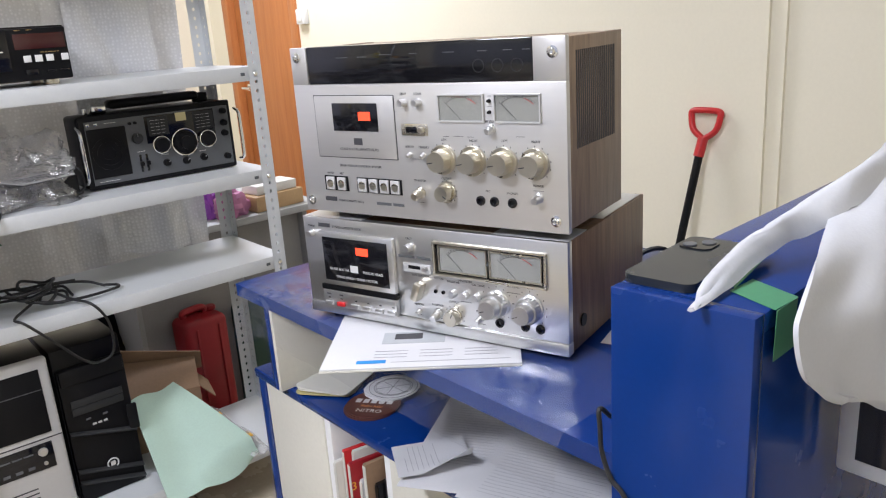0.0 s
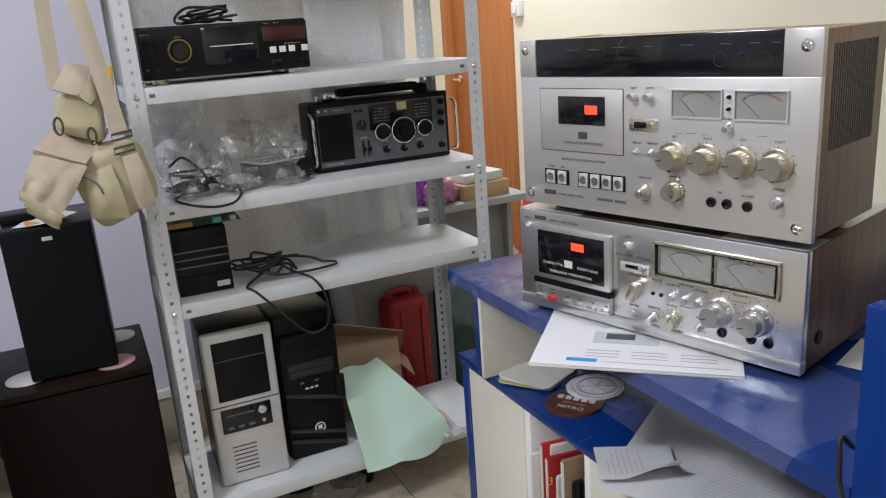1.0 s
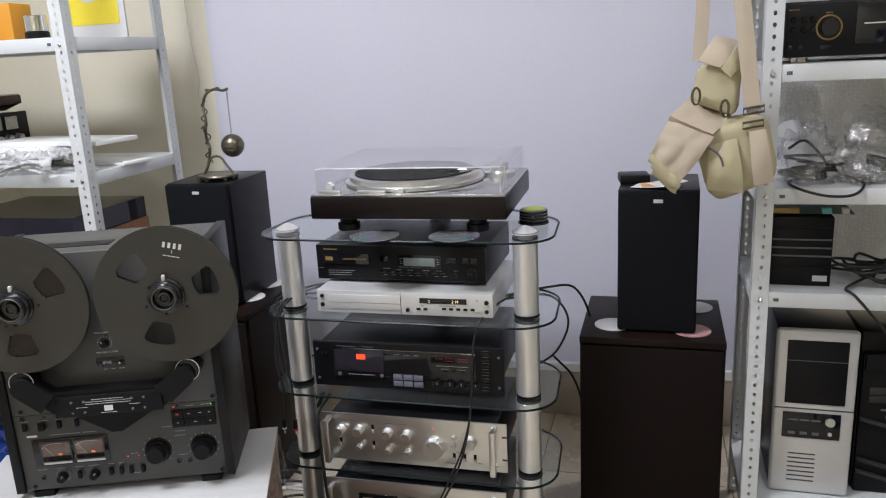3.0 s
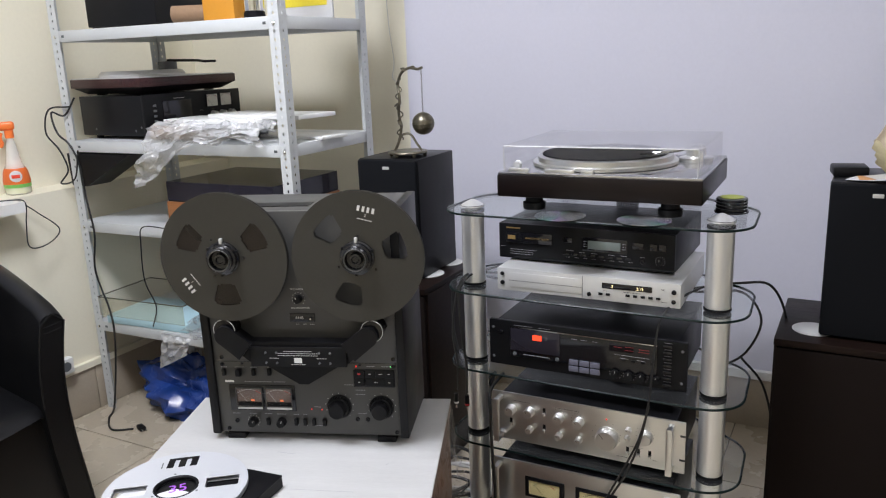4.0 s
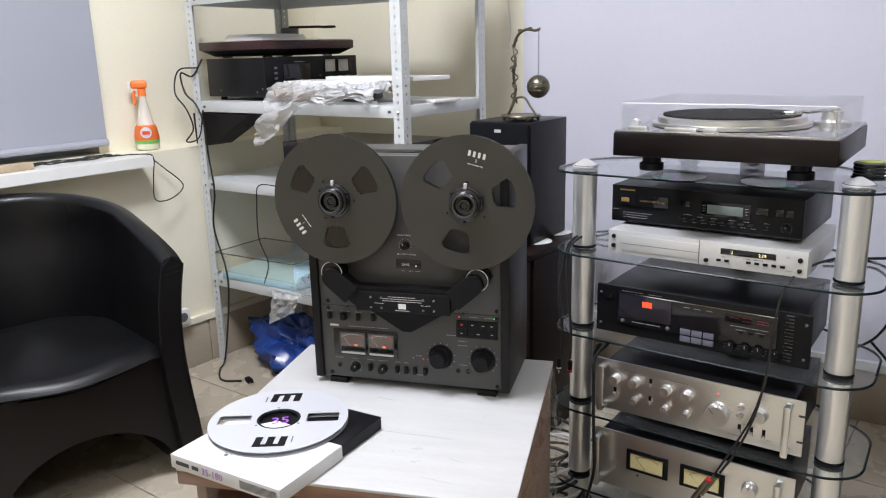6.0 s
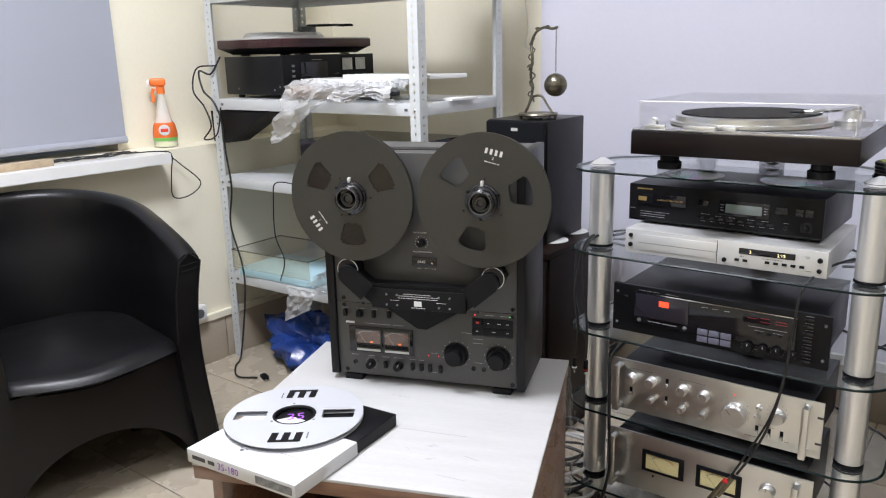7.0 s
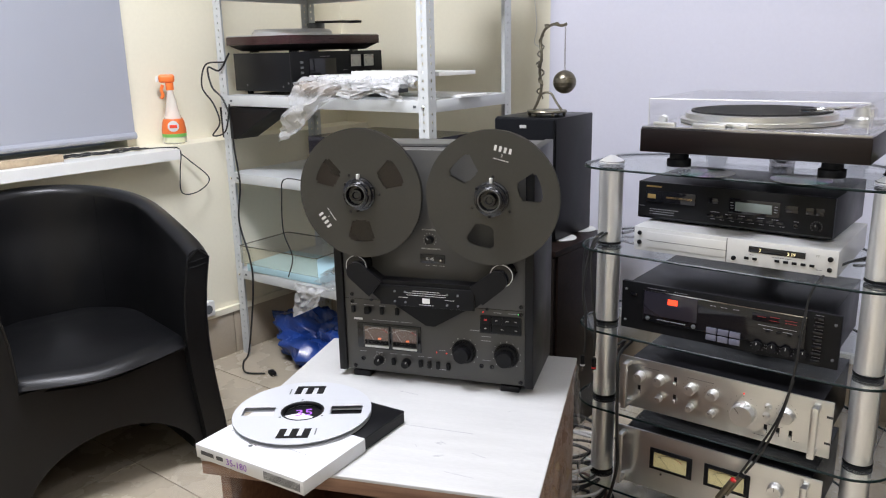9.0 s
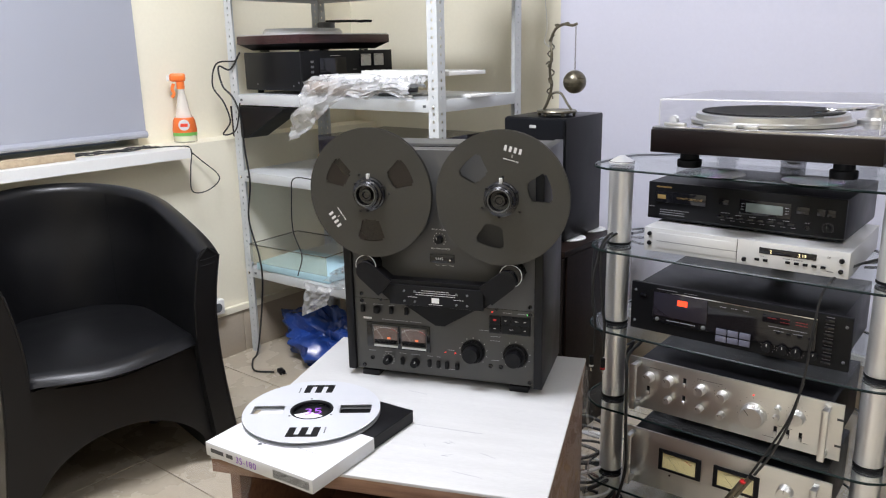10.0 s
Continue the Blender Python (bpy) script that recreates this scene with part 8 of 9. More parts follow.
wf = single("plastic_film", sheet(B(), lambda u, v: (-0.655 - 0.215 * u + 0.03 * v + 0.012 * noise.noise(Vector((u * 7, v * 7, 3))), 0.985 + 0.525 * u + 0.012 * v, TZ + 0.002 - 0.20 * v), 30, 16), FILM, "clear film hanging off the table's side", "plastic film", angle=180)
wf.visible_shadow = False
wf2 = single("plastic_film", sheet(B(), lambda u, v: (-1.235 + 0.12 * u, 0.715 + 0.055 * u - 0.03 * v + 0.012 * noise.noise(Vector((u * 6, v * 6, 7))), TZ - 0.003 - 0.075 * v), 16, 12), FILM, "clear film hanging off the table's front corner", "plastic film", angle=180)
wf2.visible_shadow = False

# discs under the loudspeakers, papers and a lid on top
for x, y, m_ in ((-0.135, 1.995, WHITEPLASTIC), (0.060, 1.975, mat("printed_disc", (0.42, 0.22, 0.22), 0.5)), (0.075, 2.16, WHITEPLASTIC), (-1.232, 2.075, WHITEPLASTIC), (-1.238, 2.215, WHITEPLASTIC)):
    single("paper_disc", cy(B(), (0, 0, 0), (0, 0, 1), 0.047, 0.0022, 36), m_, "paper coaster under a loudspeaker corner", "coaster", pose(x, y, 0.6032 if x > -1 else 0.6122), group="coasters under the loudspeakers")
for k in range(3):
    single("paper_slip", sheet(B(), lambda u, v: (0.085 * (u - 0.5), 0.06 * (v - 0.5), 0.003 + 0.006 * u * u), 6, 4, 0.0005), (PAPER, mat("orange_slip", (0.55, 0.26, 0.08), 0.6), CREAMPAPER)[k], "loose paper slip on top of the loudspeaker", "paper", pose(-0.045 + 0.018 * k, 1.99 + 0.01 * k, 0.968 + 0.002 * k, 0, 0, 25 * k - 20), group="paper slips on the loudspeaker")
single("black_case", bx(B(), -0.045, 0.03, -0.02, 0.05, 0, 0.022, 0.004), BLACK, "small black case on top of the loudspeaker", "case", pose(-0.08, 2.06, 0.968, 0, 0, 8))

# ornamental stand with a hanging metal ball
st = thing("ball_ornament", "tarnished brass branch stand with a hanging engraved ball", "ornament", -1.288, 2.075, 0.9800)
part("base_ring", lathe(B(), (0, 0, 0.010), (0, 0, 1), [(0.058, 0), (0.060, 0.003), (0.058, 0.007), (0.048, 0.006), (0.0, 0.005)], 40), BRASS, st)
for k in range(6):
    a = radians(60 * k + 20)
    part("foot", lathe(B(), (0.052 * math.cos(a), 0.052 * math.sin(a), 0), (0, 0, 1), [(0.003, 0), (0.0055, 0.003), (0.0055, 0.008), (0.003, 0.0105)], 10), BRASS, st)
part("branch", tube(B(), smooth_path([(-0.045, 0, 0.016), (-0.030, 0.0, 0.045), (-0.022, 0.004, 0.085), (-0.026, 0, 0.13), (-0.018, -0.004, 0.175), (-0.024, 0, 0.215), (-0.010, 0, 0.248), (0.018, 0, 0.262), (0.045, 0, 0.258), (0.062, 0, 0.262)], 8), 0.0042, 8), BRASS, st)
part("branch", tube(B(), smooth_path([(-0.030, 0.0, 0.045), (-0.015, 0, 0.065), (0.012, 0, 0.066), (0.032, 0, 0.040), (0.050, 0, 0.018)], 7), 0.0036, 8), BRASS, st)
part("vine", tube(B(), [(-0.023 + 0.008 * math.cos(0.9 * k) - 0.003 * math.sin(k * 0.35), 0.008 * math.sin(0.9 * k), 0.05 + 0.0052 * k) for k in range(36)], 0.0022, 6), BRASS, st)
for x, z, r_ in ((-0.020, 0.10, 35), (-0.030, 0.155, -40), (0.0, 0.259, 10), (0.03, 0.264, -15)):
    lf = part("leaf", sheet(B(), lambda u, v: (0.020 * (u - 0.5), 0.007 * math.sin(math.pi * u) * (v - 0.5) * 2, 0.002 * math.cos(3 * u)), 8, 4, 0.001), BRASS, st)
    lf.matrix_basis = pose(x, -0.004, z, 40, r_, 0)
bmc = B()
for k in range(18):
    zc = 0.252 - 0.0068 * k
    tube(bmc, [(0.058 + (0.002 * math.cos(a) if k % 2 else 0), (0 if k % 2 else 0.002 * math.cos(a)), zc + 0.0042 * math.sin(a)) for a in (q * math.pi / 4 for q in range(8))], 0.0006, 4, close=True)
tagged(part("chain", bmc, BRASS, st), kind="stuff")
part("ball", lathe(B(), (0.058, 0, 0.066), (0, 0, 1), [(0.0335 * math.sin(math.pi * k / 20), 0.0335 - 0.0335 * math.cos(math.pi * k / 20)) for k in range(21)], 36), BRASS, st, "engraved brass ball")
for zz, rr_ in ((0.0995, 0.0339), (0.0885, 0.0321), (0.1105, 0.0321)):
    part("band", tube(B(), [(0.058 + rr_ * math.cos(a), rr_ * math.sin(a), zz) for a in (q * math.pi / 20 for q in range(40))], 0.0009, 5, close=True), BRASS, st)

# boxed tape and spare reel on the table
bxm = pose(TX, TY, TZ, 0, 0, TYAW)
bxp = thing("tape_box", "white cardboard reel box with black and purple print", "box", -1.216, 0.743, TZ + 0.0008, 6.1)
part("sleeve", bx(B(), 0, 0.253, 0, 0.165, 0, 0.026, 0.001), PAPER, bxp)
words(bxp, "35-180", 0.075, 0.006, 0.018, mat("purple_ink", (0.20, 0.03, 0.42), 0.5), align="LEFT", y=-0.0003)
bars(bxp, [(0.030, 0.013, 0.034), (0.060, 0.013, 0.016)], DARKPRINT, -0.0003, 0.010)
bmr = B()
for k in range(34):
    bx(bmr, 0.165 + 0.0024 * k, 0.1662 + 0.0024 * k, -0.0004, -0.0001, 0.005, 0.020)
tagged(part("stripes", bmr, DARKPRINT, bxp), kind="stuff")
for x, y in ((0.086, 0.052), (0.098, 0.052), (0.092, 0.043), (0.092, 0.060)):
    part("emblem", cy(B(), (x, y, 0.0262), (0, 0, 1), 0.0042, 0.0002, 14), GREYPLASTIC, bxp)
part("print_line", bx(B(), 0.02, 0.2, 0.068, 0.0688, 0.0262, 0.0264), GREYPLASTIC, bxp)
kc = thing("black_case", "flat black plastic reel case half out of its white sleeve", "case", -1.216, 0.743, TZ + 0.0008, 6.1)
part("shell", prism(B(), [(0.004, 0.1655), (0.249, 0.1655), (0.249, 0.292), (0.004, 0.292)], 0.0, 0.020), BLACK, kc)
part("lid", bx(B(), 0.003, 0.250, 0.1657, 0.293, 0.0203, 0.0248, 0.002), BLACK, kc)
spare = thing("spare_reel", "satin silver tape reel with black wave marks lying flat", "tape reel", -1.142, 0.931, TZ + 0.0272, 38)
spare.scale = (0.985, 0.985, 1.0)


def flat_flange(z, R, hub, wx0, wx1, wy):
    """A flat ring with two straight slots."""
    bm = B()
    def loop(pts):
        vs = [bm.verts.new((x, y, z)) for x, y in pts]
        return [bm.edges.new((vs[i - 1], vs[i])) for i in range(len(vs))]
    ring = lambda r, n: [(r * math.cos(2 * math.pi * k / n), r * math.sin(2 * math.pi * k / n)) for k in range(n)]
    es = loop(ring(R, 96)) + loop(ring(hub, 48))
    for s in (-1, 1):
        cx_ = s * (wx0 + wx1) / 2
        es += loop([(cx_ + x, y) for x, y in rounded(wx1 - wx0, 2 * wy, 0.003, 3)])
    bmesh.ops.triangle_fill(bm, use_beauty=True, edges=es)
    inside = lambda c: c.xy.length < hub * 0.98 or (wx0 < abs(c.x) < wx1 and abs(c.y) < wy * 0.98)
    bmesh.ops.delete(bm, geom=[f for f in bm.faces if inside(f.calc_center_median())], context="FACES_ONLY")
    r_ = bmesh.ops.extrude_face_region(bm, geom=list(bm.faces))
    for v in r_["geom"]:
        if isinstance(v, bmesh.types.BMVert):
            v.co.z += 0.0012
    bmesh.ops.recalc_face_normals(bm, faces=bm.faces)
    return bm


part("flange", flat_flange(0.0008, 0.1325, 0.040, 0.054, 0.115, 0.0175), REELSILVER, spare)
part("flange", flat_flange(0.0085, 0.1325, 0.040, 0.054, 0.115, 0.0175), REELSILVER, spare)
part("core", tube(B(), [(0.048 * math.cos(a), 0.048 * math.sin(a), 0.0053) for a in (q * math.pi / 24 for q in range(48))], 0.0031, 8, close=True), REELSILVER, spare)
part("hub", tube(B(), [(0.0400 * math.cos(a), 0.0400 * math.sin(a), 0.0062) for a in (q * math.pi / 20 for q in range(40))], 0.0042, 8, close=True), BLACK, spare, "dark reel hub")
lb = part("hub_label", cy(B(), (0, 0, 0.0010), (0, 0, 1), 0.0366, 0.0008, 40), BLACK, spare, "black and white hub label with purple number")
part("white_fan", prism(B(), [(-0.004, 0.006)] + [(0.036 * math.cos(radians(a)), 0.036 * math.sin(radians(a))) for a in range(190, 331, 7)], 0.0019, 0.0021), PAPER, lb)
words(spare, "35", 0, 0, 0.037, mat("violet_ink", (0.36, 0.10, 0.62), 0.5), spin=pose(0.003, -0.006, 0.0026, 0, 0, 8))
for a in (100, 215, 330):
    part("rivet", cy(B(), (0.047 * math.cos(radians(a)), 0.047 * math.sin(radians(a)), 0.0098), (0, 0, 1), 0.0024, 0.0003, 12), GREYPLASTIC, spare)
for a0 in (0, 180):
    for k in range(3):
        w_ = part("wave_mark", prism(B(), [(-0.0075, 0), (0.0058, 0), (0.0080, 0.036), (-0.0055, 0.036)], 0, 0.0002), BLACK, spare)
        w_.matrix_basis = pose(0, 0, 0.0098, 0, 0, a0) @ pose(0.0225 * (k - 1), 0.074, 0)
    w_ = part("wave_mark", bx(B(), -0.028, 0.0305, 0.028, 0.0365, 0, 0.0002), BLACK, spare)
    w_.matrix_basis = pose(0, 0, 0.0101, 0, 0, a0) @ pose(0, 0.074, 0)
    tagged(part("small_print", bx(B(), -0.040, -0.0375, 0.074, 0.098, 0.0098, 0.0100), GREYPLASTIC, spare), kind="stuff").matrix_basis = pose(0, 0, 0, 0, 0, a0)
note = thing("printed_leaflet", "white leaflet with bold black print by the table front", "leaflet", -0.86, 0.80, 0.478 - 0.03, 22)
part("sheet", bx(B(), 0, 0.20, -0.06, 0.05, 0, 0.002), PAPER, note)
for k in range(4):
    part("bold_print", bx(B(), 0.075 + 0.022 * k, 0.090 + 0.022 * k, -0.02, 0.012, 0.0021, 0.0024), DARKPRINT, note)
part("support", bx(B(), 0.02, 0.18, -0.05, 0.045, -0.4475, -0.0003), TABLEBROWN, note)
for x, y, a, l in ((0.075, 0.20, 12, 0.26), (0.18, 0.12, -6, 0.05), (0.10, 0.15, 30, 0.02), (0.105, 0.152, -20, 0.025), (0.098, 0.146, 5, 0.022), (0.11, 0.105, 38, 0.028), (0.106, 0.101, 15, 0.02), (-0.02, 0.34, 4, 0.07), (0.16, 0.05, 5, 0.09), (0.06, 0.13, -40, 0.018), (0.20, 0.30, 60, 0.012)):
    single("scratch", bx(B(), -l * 0.3, l * 0.3, -0.0004, 0.0004, 0, 0.0002), PRINTGREY, "thin dark scratch in the whitewashed tabletop", "scratch", bxm @ pose(x, y, 0.0001, 0, 0, a - 15), group="scratches in the tabletop")


# Corner shelving by the window
bd = thing("studio_recorder", "black studio recorder with cream meters on a steel shelf", "recorder", -2.238, 2.161, 1.041, 88.5)
part("case", bx(B(), -0.224, 0.224, 0.012, 0.345, 0, 0.138, 0.002), BLACKMETAL, bd)
part("front_panel", bx(B(), -0.23, 0.23, 0, 0.0118, 0, 0.140, 0.001), BLACK, bd)
for y, z in ((0.06, 0.018), (0.27, 0.022), (0.03, 0.03)):
    part("screw", cy(B(), (-0.2242, y, z), (-1, 0, 0), 0.004, 0.001, 12), GREYPLASTIC, bd)
plate(bd, "cassette_window", -0.150, -0.020, 0.030, 0.115, -0.004, -0.0002, BLACKGLOSS, "glossy cassette window")
for u in (0.085, 0.155):
    meter(bd, u, 0.104, 0.056, 0.044, CREAMPAPER, 0, -35)
for u in (0.085, 0.130, 0.175):
    knob(bd, u, 0.052, 0.013, 0.020, ALUBRIGHT)
for k in range(5):
    button(bd, -0.185, 0.03 + 0.018 * k, 0.012, 0.008, 0.004, GREYPLASTIC)
bars(bd, [(-0.07, 0.122, 0.05), (0.03, 0.07, 0.02), (0.03, 0.05, 0.02)], LETTER)
for u in (-0.19, 0.19):
    for y in (0.04, 0.30):
        part("foot", cy(B(), (u, y, -0.0125), (0, 0, 1), 0.012, 0.0122, 14), BLACK, bd)
t2 = thing("turntable", "old turntable with a dark red plinth and bare tonearm", "turntable", -2.232, 2.148, 1.1865, 88.5)
part("plinth", bx(B(), -0.225, 0.225, 0, 0.37, 0.022, 0.052, 0.002), REDWOOD, t2, "dark red wooden plinth")
ub = B()
lo_ = [ub.verts.new((x, y, 0.0)) for x, y in ((-0.185, 0.04), (0.185, 0.04), (0.185, 0.33), (-0.185, 0.33))]
hi_ = [ub.verts.new((x, y, 0.0218)) for x, y in ((-0.220, 0.005), (0.220, 0.005), (0.220, 0.365), (-0.220, 0.365))]
ub.faces.new(lo_)
ub.faces.new(hi_)
for k in range(4):
    ub.faces.new((lo_[k - 1], lo_[k], hi_[k], hi_[k - 1]))
part("under_board", ub, BLACK, t2, "black undercut base")
for x in (-0.15, 0.15):
    for y in (0.07, 0.30):
        part("foot", cy(B(), (x, y, -0.0053), (0, 0, 1), 0.018, 0.005, 16), BLACK, t2)
part("deck_plate", bx(B(), -0.222, 0.222, 0.003, 0.367, 0.0522, 0.056, 0.001), SILVERPAINT, t2)
part("platter", lathe(B(), (-0.05, 0.19, 0.0563), (0, 0, 1), [(0.15, 0), (0.15, 0.008), (0.14, 0.020), (0, 0.020)], 48), SILVERPAINT, t2)
part("tonearm", tube(B(), [(0.17, 0.30, 0.11), (0.14, 0.10, 0.105), (0.10, 0.02, 0.10)], 0.005, 8), BLACK, t2)
part("arm_base", cy(B(), (0.16, 0.29, 0.0563), (0, 0, 1), 0.035, 0.05, 24, 0.003), GREYPLASTIC, t2)
part("headshell", bx(B(), 0.08, 0.115, -0.02, 0.02, 0.096, 0.105, 0.002), BLACK, t2)
for x, y, z, w, d, h, yw, k in ((-1.965, 2.02, 1.0848, 0.42, 0.16, 0.014, -3, 0), (-1.80, 2.06, 1.0990, 0.42, 0.17, 0.013, -6, 1), (-1.74, 2.12, 1.0285, 0.34, 0.12, 0.009, -8, 2)):
    single("white_panel", bx(B(), -w / 2, w / 2, -d / 2, d / 2, 0, h, 0.001), WHITEEDGE, "flat white panel lying on the steel shelf", "panel", pose(x, y, z, 0, 0, yw), group="white panels on the shelf")
single("support_box", bx(B(), -0.10, 0.03, -0.06, 0.06, 0, 0.056, 0.002), GREYPLASTIC, "flat grey box under the white panels", "box", pose(-1.90, 2.06, 1.0285, 0, 0, -6))
rl = thing("film_roll", "cardboard core with clear stretch film unrolling over the shelf", "film roll", -2.05, 1.905, 1.0285, 0)
core = lathe(B(), (-0.16, 0.03, 0.026), (1, 0.12, 0), [(0.019, 0), (0.025, 0.0), (0.025, 0.26), (0.019, 0.26), (0.019, 0)], 24)
part("core", core, CARDBOARD, rl)


def drape(u, v):
    """Film pulled off the roll: a long tongue at one end, a short hem along the rest."""
    tail = max(0.0, 1 - 2.3 * u) ** 0.9
    ln = 0.165 * tail + 0.045 + 0.012 * math.sin(14 * u)
    x = -0.075 + 0.46 * u - 0.12 * v ** 1.3 * tail
    s_ = v * (0.07 + ln)
    w = Vector((u * 8, v * 5, 3))
    wob = 0.030 * noise.noise(w) + 0.020 * noise.noise(w * 3)
    if s_ < 0.07:
        return x + wob * 0.4, 0.05 - 1.45 * s_, 0.058 + wob * 0.7
    return x + wob * 0.6, -0.062 + wob * 0.9, 0.055 - (s_ - 0.07)


part("loose_film", sheet(B(), drape, 46, 30), CRINKLE, rl, "crinkled clear film hanging down", angle=40)
part("loose_film", sheet(B(), lambda u, v: (0.02 + 0.34 * u, -0.05 + 0.10 * v, 0.035 + 0.02 * noise.noise(Vector((u * 9, v * 6, 8))) + 0.02 * math.sin(math.pi * v)), 30, 14), CRINKLE, rl, angle=40)
wb = B()
for yy in (1.86, 1.96):
    wb.faces.new([wb.verts.new((x, yy, z)) for x, z in ((-2.585, 0.984), (-2.58, 0.870), (-2.50, 0.868), (-2.27, 0.984))])
wf_, wk_ = list(wb.faces)
for k in range(4):
    wb.faces.new((wf_.verts[k], wf_.verts[(k + 1) % 4], wk_.verts[(k + 1) % 4], wk_.verts[k]))
bmesh.ops.recalc_face_normals(wb, faces=wb.faces)
single("black_wedge", wb, BLACK, "black foam wedge hung under the shelf", "foam wedge")
t3 = thing("turntable", "turntable with orange-brown plinth under a smoked lid", "turntable", -1.922, 1.905, 0.7395, 1)
part("plinth", bx(B(), -0.235, 0.235, 0, 0.36, 0.006, 0.085, 0.002), ORANGEPLINTH, t3)
part("deck_plate", bx(B(), -0.23, 0.23, 0.004, 0.356, 0.0852, 0.089), BLACKMETAL, t3)
part("platter", cy(B(), (-0.04, 0.18, 0.0892), (0, 0, 1), 0.15, 0.022, 40, 0.003), GREYPLASTIC, t3)
for a in ((-0.23, 0.23, 0.003, 0.006, 0.0892, 0.150), (-0.23, 0.23, 0.354, 0.357, 0.0892, 0.150), (-0.23, -0.227, 0.0062, 0.3538, 0.0892, 0.150), (0.227, 0.23, 0.0062, 0.3538, 0.0892, 0.150), (-0.23, 0.23, 0.003, 0.357, 0.1502, 0.1535)):
    part("lid_panel", bx(B(), *a), SMOKE, t3, "smoked acrylic lid panel")
for x in (-0.18, 0.18):
    part("foot", cy(B(), (x, 0.05, -0.0008), (0, 0, 1), 0.02, 0.0066, 16), BLACK, t3)
    part("foot", cy(B(), (x, 0.31, -0.0008), (0, 0, 1), 0.02, 0.0066, 16), BLACK, t3)
ld = thing("acrylic_lid", "clear acrylic dust cover lying on a lower shelf", "dust cover", -2.32, 1.985, 0.388, 4)
for a in ((-0.20, 0.20, -0.13, -0.127, 0, 0.07), (-0.20, 0.20, 0.127, 0.13, 0, 0.07), (-0.20, -0.197, -0.1268, 0.1268, 0, 0.07), (0.197, 0.20, -0.1268, 0.1268, 0, 0.07), (-0.20, 0.20, -0.13, 0.13, 0.0702, 0.073)):
    part("panel", bx(B(), *a), clear("tinted_acrylic", (0.86, 0.85, 0.78), 0.03, 0.9) if a[5] == 0.07 and a[0] == -0.2 and a[2] == -0.13 else ACRYLIC, ld).visible_shadow = False
part("dark_edge", tube(B(), [(-0.20, -0.13, 0.071), (0.20, -0.13, 0.071), (0.20, 0.13, 0.071), (-0.20, 0.13, 0.071)], 0.0022, 5, close=True), mat("tinted_edge", (0.10, 0.09, 0.06), 0.2), ld)
single("blue_foam", bx(B(), -0.19, 0.19, -0.12, 0.12, 0, 0.031, 0.003), mat("pale_blue_foam", (0.42, 0.62, 0.68), 0.8), "pale blue foam slab under the acrylic lid", "foam slab", pose(-2.31, 1.985, 0.3565, 0, 0, 4))
single("crumpled_bag", crumple(-1.98, 1.93, 0.3565, 0.14, 0.09, 0.055, 21, 0.55, 40, 26), BAGFILM, "crumpled clear bag on the lower shelf", "plastic bag", group="clear plastic bags", angle=25)
single("crumpled_bag", sheet(B(), lambda u, v: (-2.20 + 0.14 * u - 0.03 * v, 1.842 + 0.014 * noise.noise(Vector((u * 6, v * 6, 2))), 0.36 - 0.14 * v * (1 - 0.5 * u)), 16, 16), CRINKLE, "clear bag hanging over the lower shelf edge", "plastic bag", group="clear plastic bags", angle=40)
single("blue_plastic_bag", crumple(-2.23, 2.02, 0.0, 0.26, 0.13, 0.135, 15, 0.42, 64, 40), TARP, "crumpled blue plastic bag on the floor under the shelf", "plastic bag", angle=45)
cable("black mains lead hanging down the corner shelving", [(-2.50, 1.86, 1.18), (-2.545, 1.845, 1.12), (-2.60, 1.835, 1.13), (-2.585, 1.835, 1.06), (-2.53, 1.835, 1.02), (-2.50, 1.84, 0.95), (-2.49, 1.84, 0.83), (-2.475, 1.84, 0.70), (-2.50, 1.84, 0.56), (-2.455, 1.84, 0.42), (-2.44, 1.835, 0.33), (-2.47, 1.84, 0.18), (-2.50, 1.83, 0.02), (-2.47, 1.78, 0.006), (-2.38, 1.72, 0.006), (-2.31, 1.755, 0.006)], 0.0035, group="black cables")
cable("black lead looped at the shelf post", [(-2.52, 1.85, 1.15), (-2.62, 1.84, 1.14), (-2.64, 1.83, 1.06), (-2.58, 1.83, 1.0), (-2.55, 1.83, 0.93), (-2.60, 1.83, 0.88), (-2.52, 1.83, 0.90), (-2.49, 1.835, 1.0)], 0.003, group="black cables")
cable("thin grey lead hanging between two shelves", [(-2.10, 1.84, 0.745), (-2.22, 1.84, 0.742), (-2.235, 1.835, 0.68), (-2.24, 1.835, 0.55), (-2.20, 1.835, 0.46), (-2.23, 1.835, 0.38)], 0.0022, group="black cables")
pl = thing("mains_plug", "black two-pin mains plug lying on the tiled floor", "plug", -2.285, 1.770, 0.001, -20)
part("body", bx(B(), -0.022, 0.018, -0.011, 0.011, 0, 0.016, 0.004), BLACK, pl)
for y in (-0.006, 0.006):
    part("pin", cy(B(), (0.0182, y, 0.008), (1, 0, 0), 0.0022, 0.018, 8), CHROME, pl)
sk = thing("wall_socket", "white surface-mounted wall socket above the skirting", "socket", XL + 0.0205, 1.70, 0.228)
part("housing", bx(B(), 0, 0.03, -0.032, 0.032, -0.03, 0.03, 0.006), WHITEPLASTIC, sk)
part("insert", cy(B(), (0.0302, 0, 0), (1, 0, 0), 0.018, 0.001, 24), GREYPLASTIC, sk)

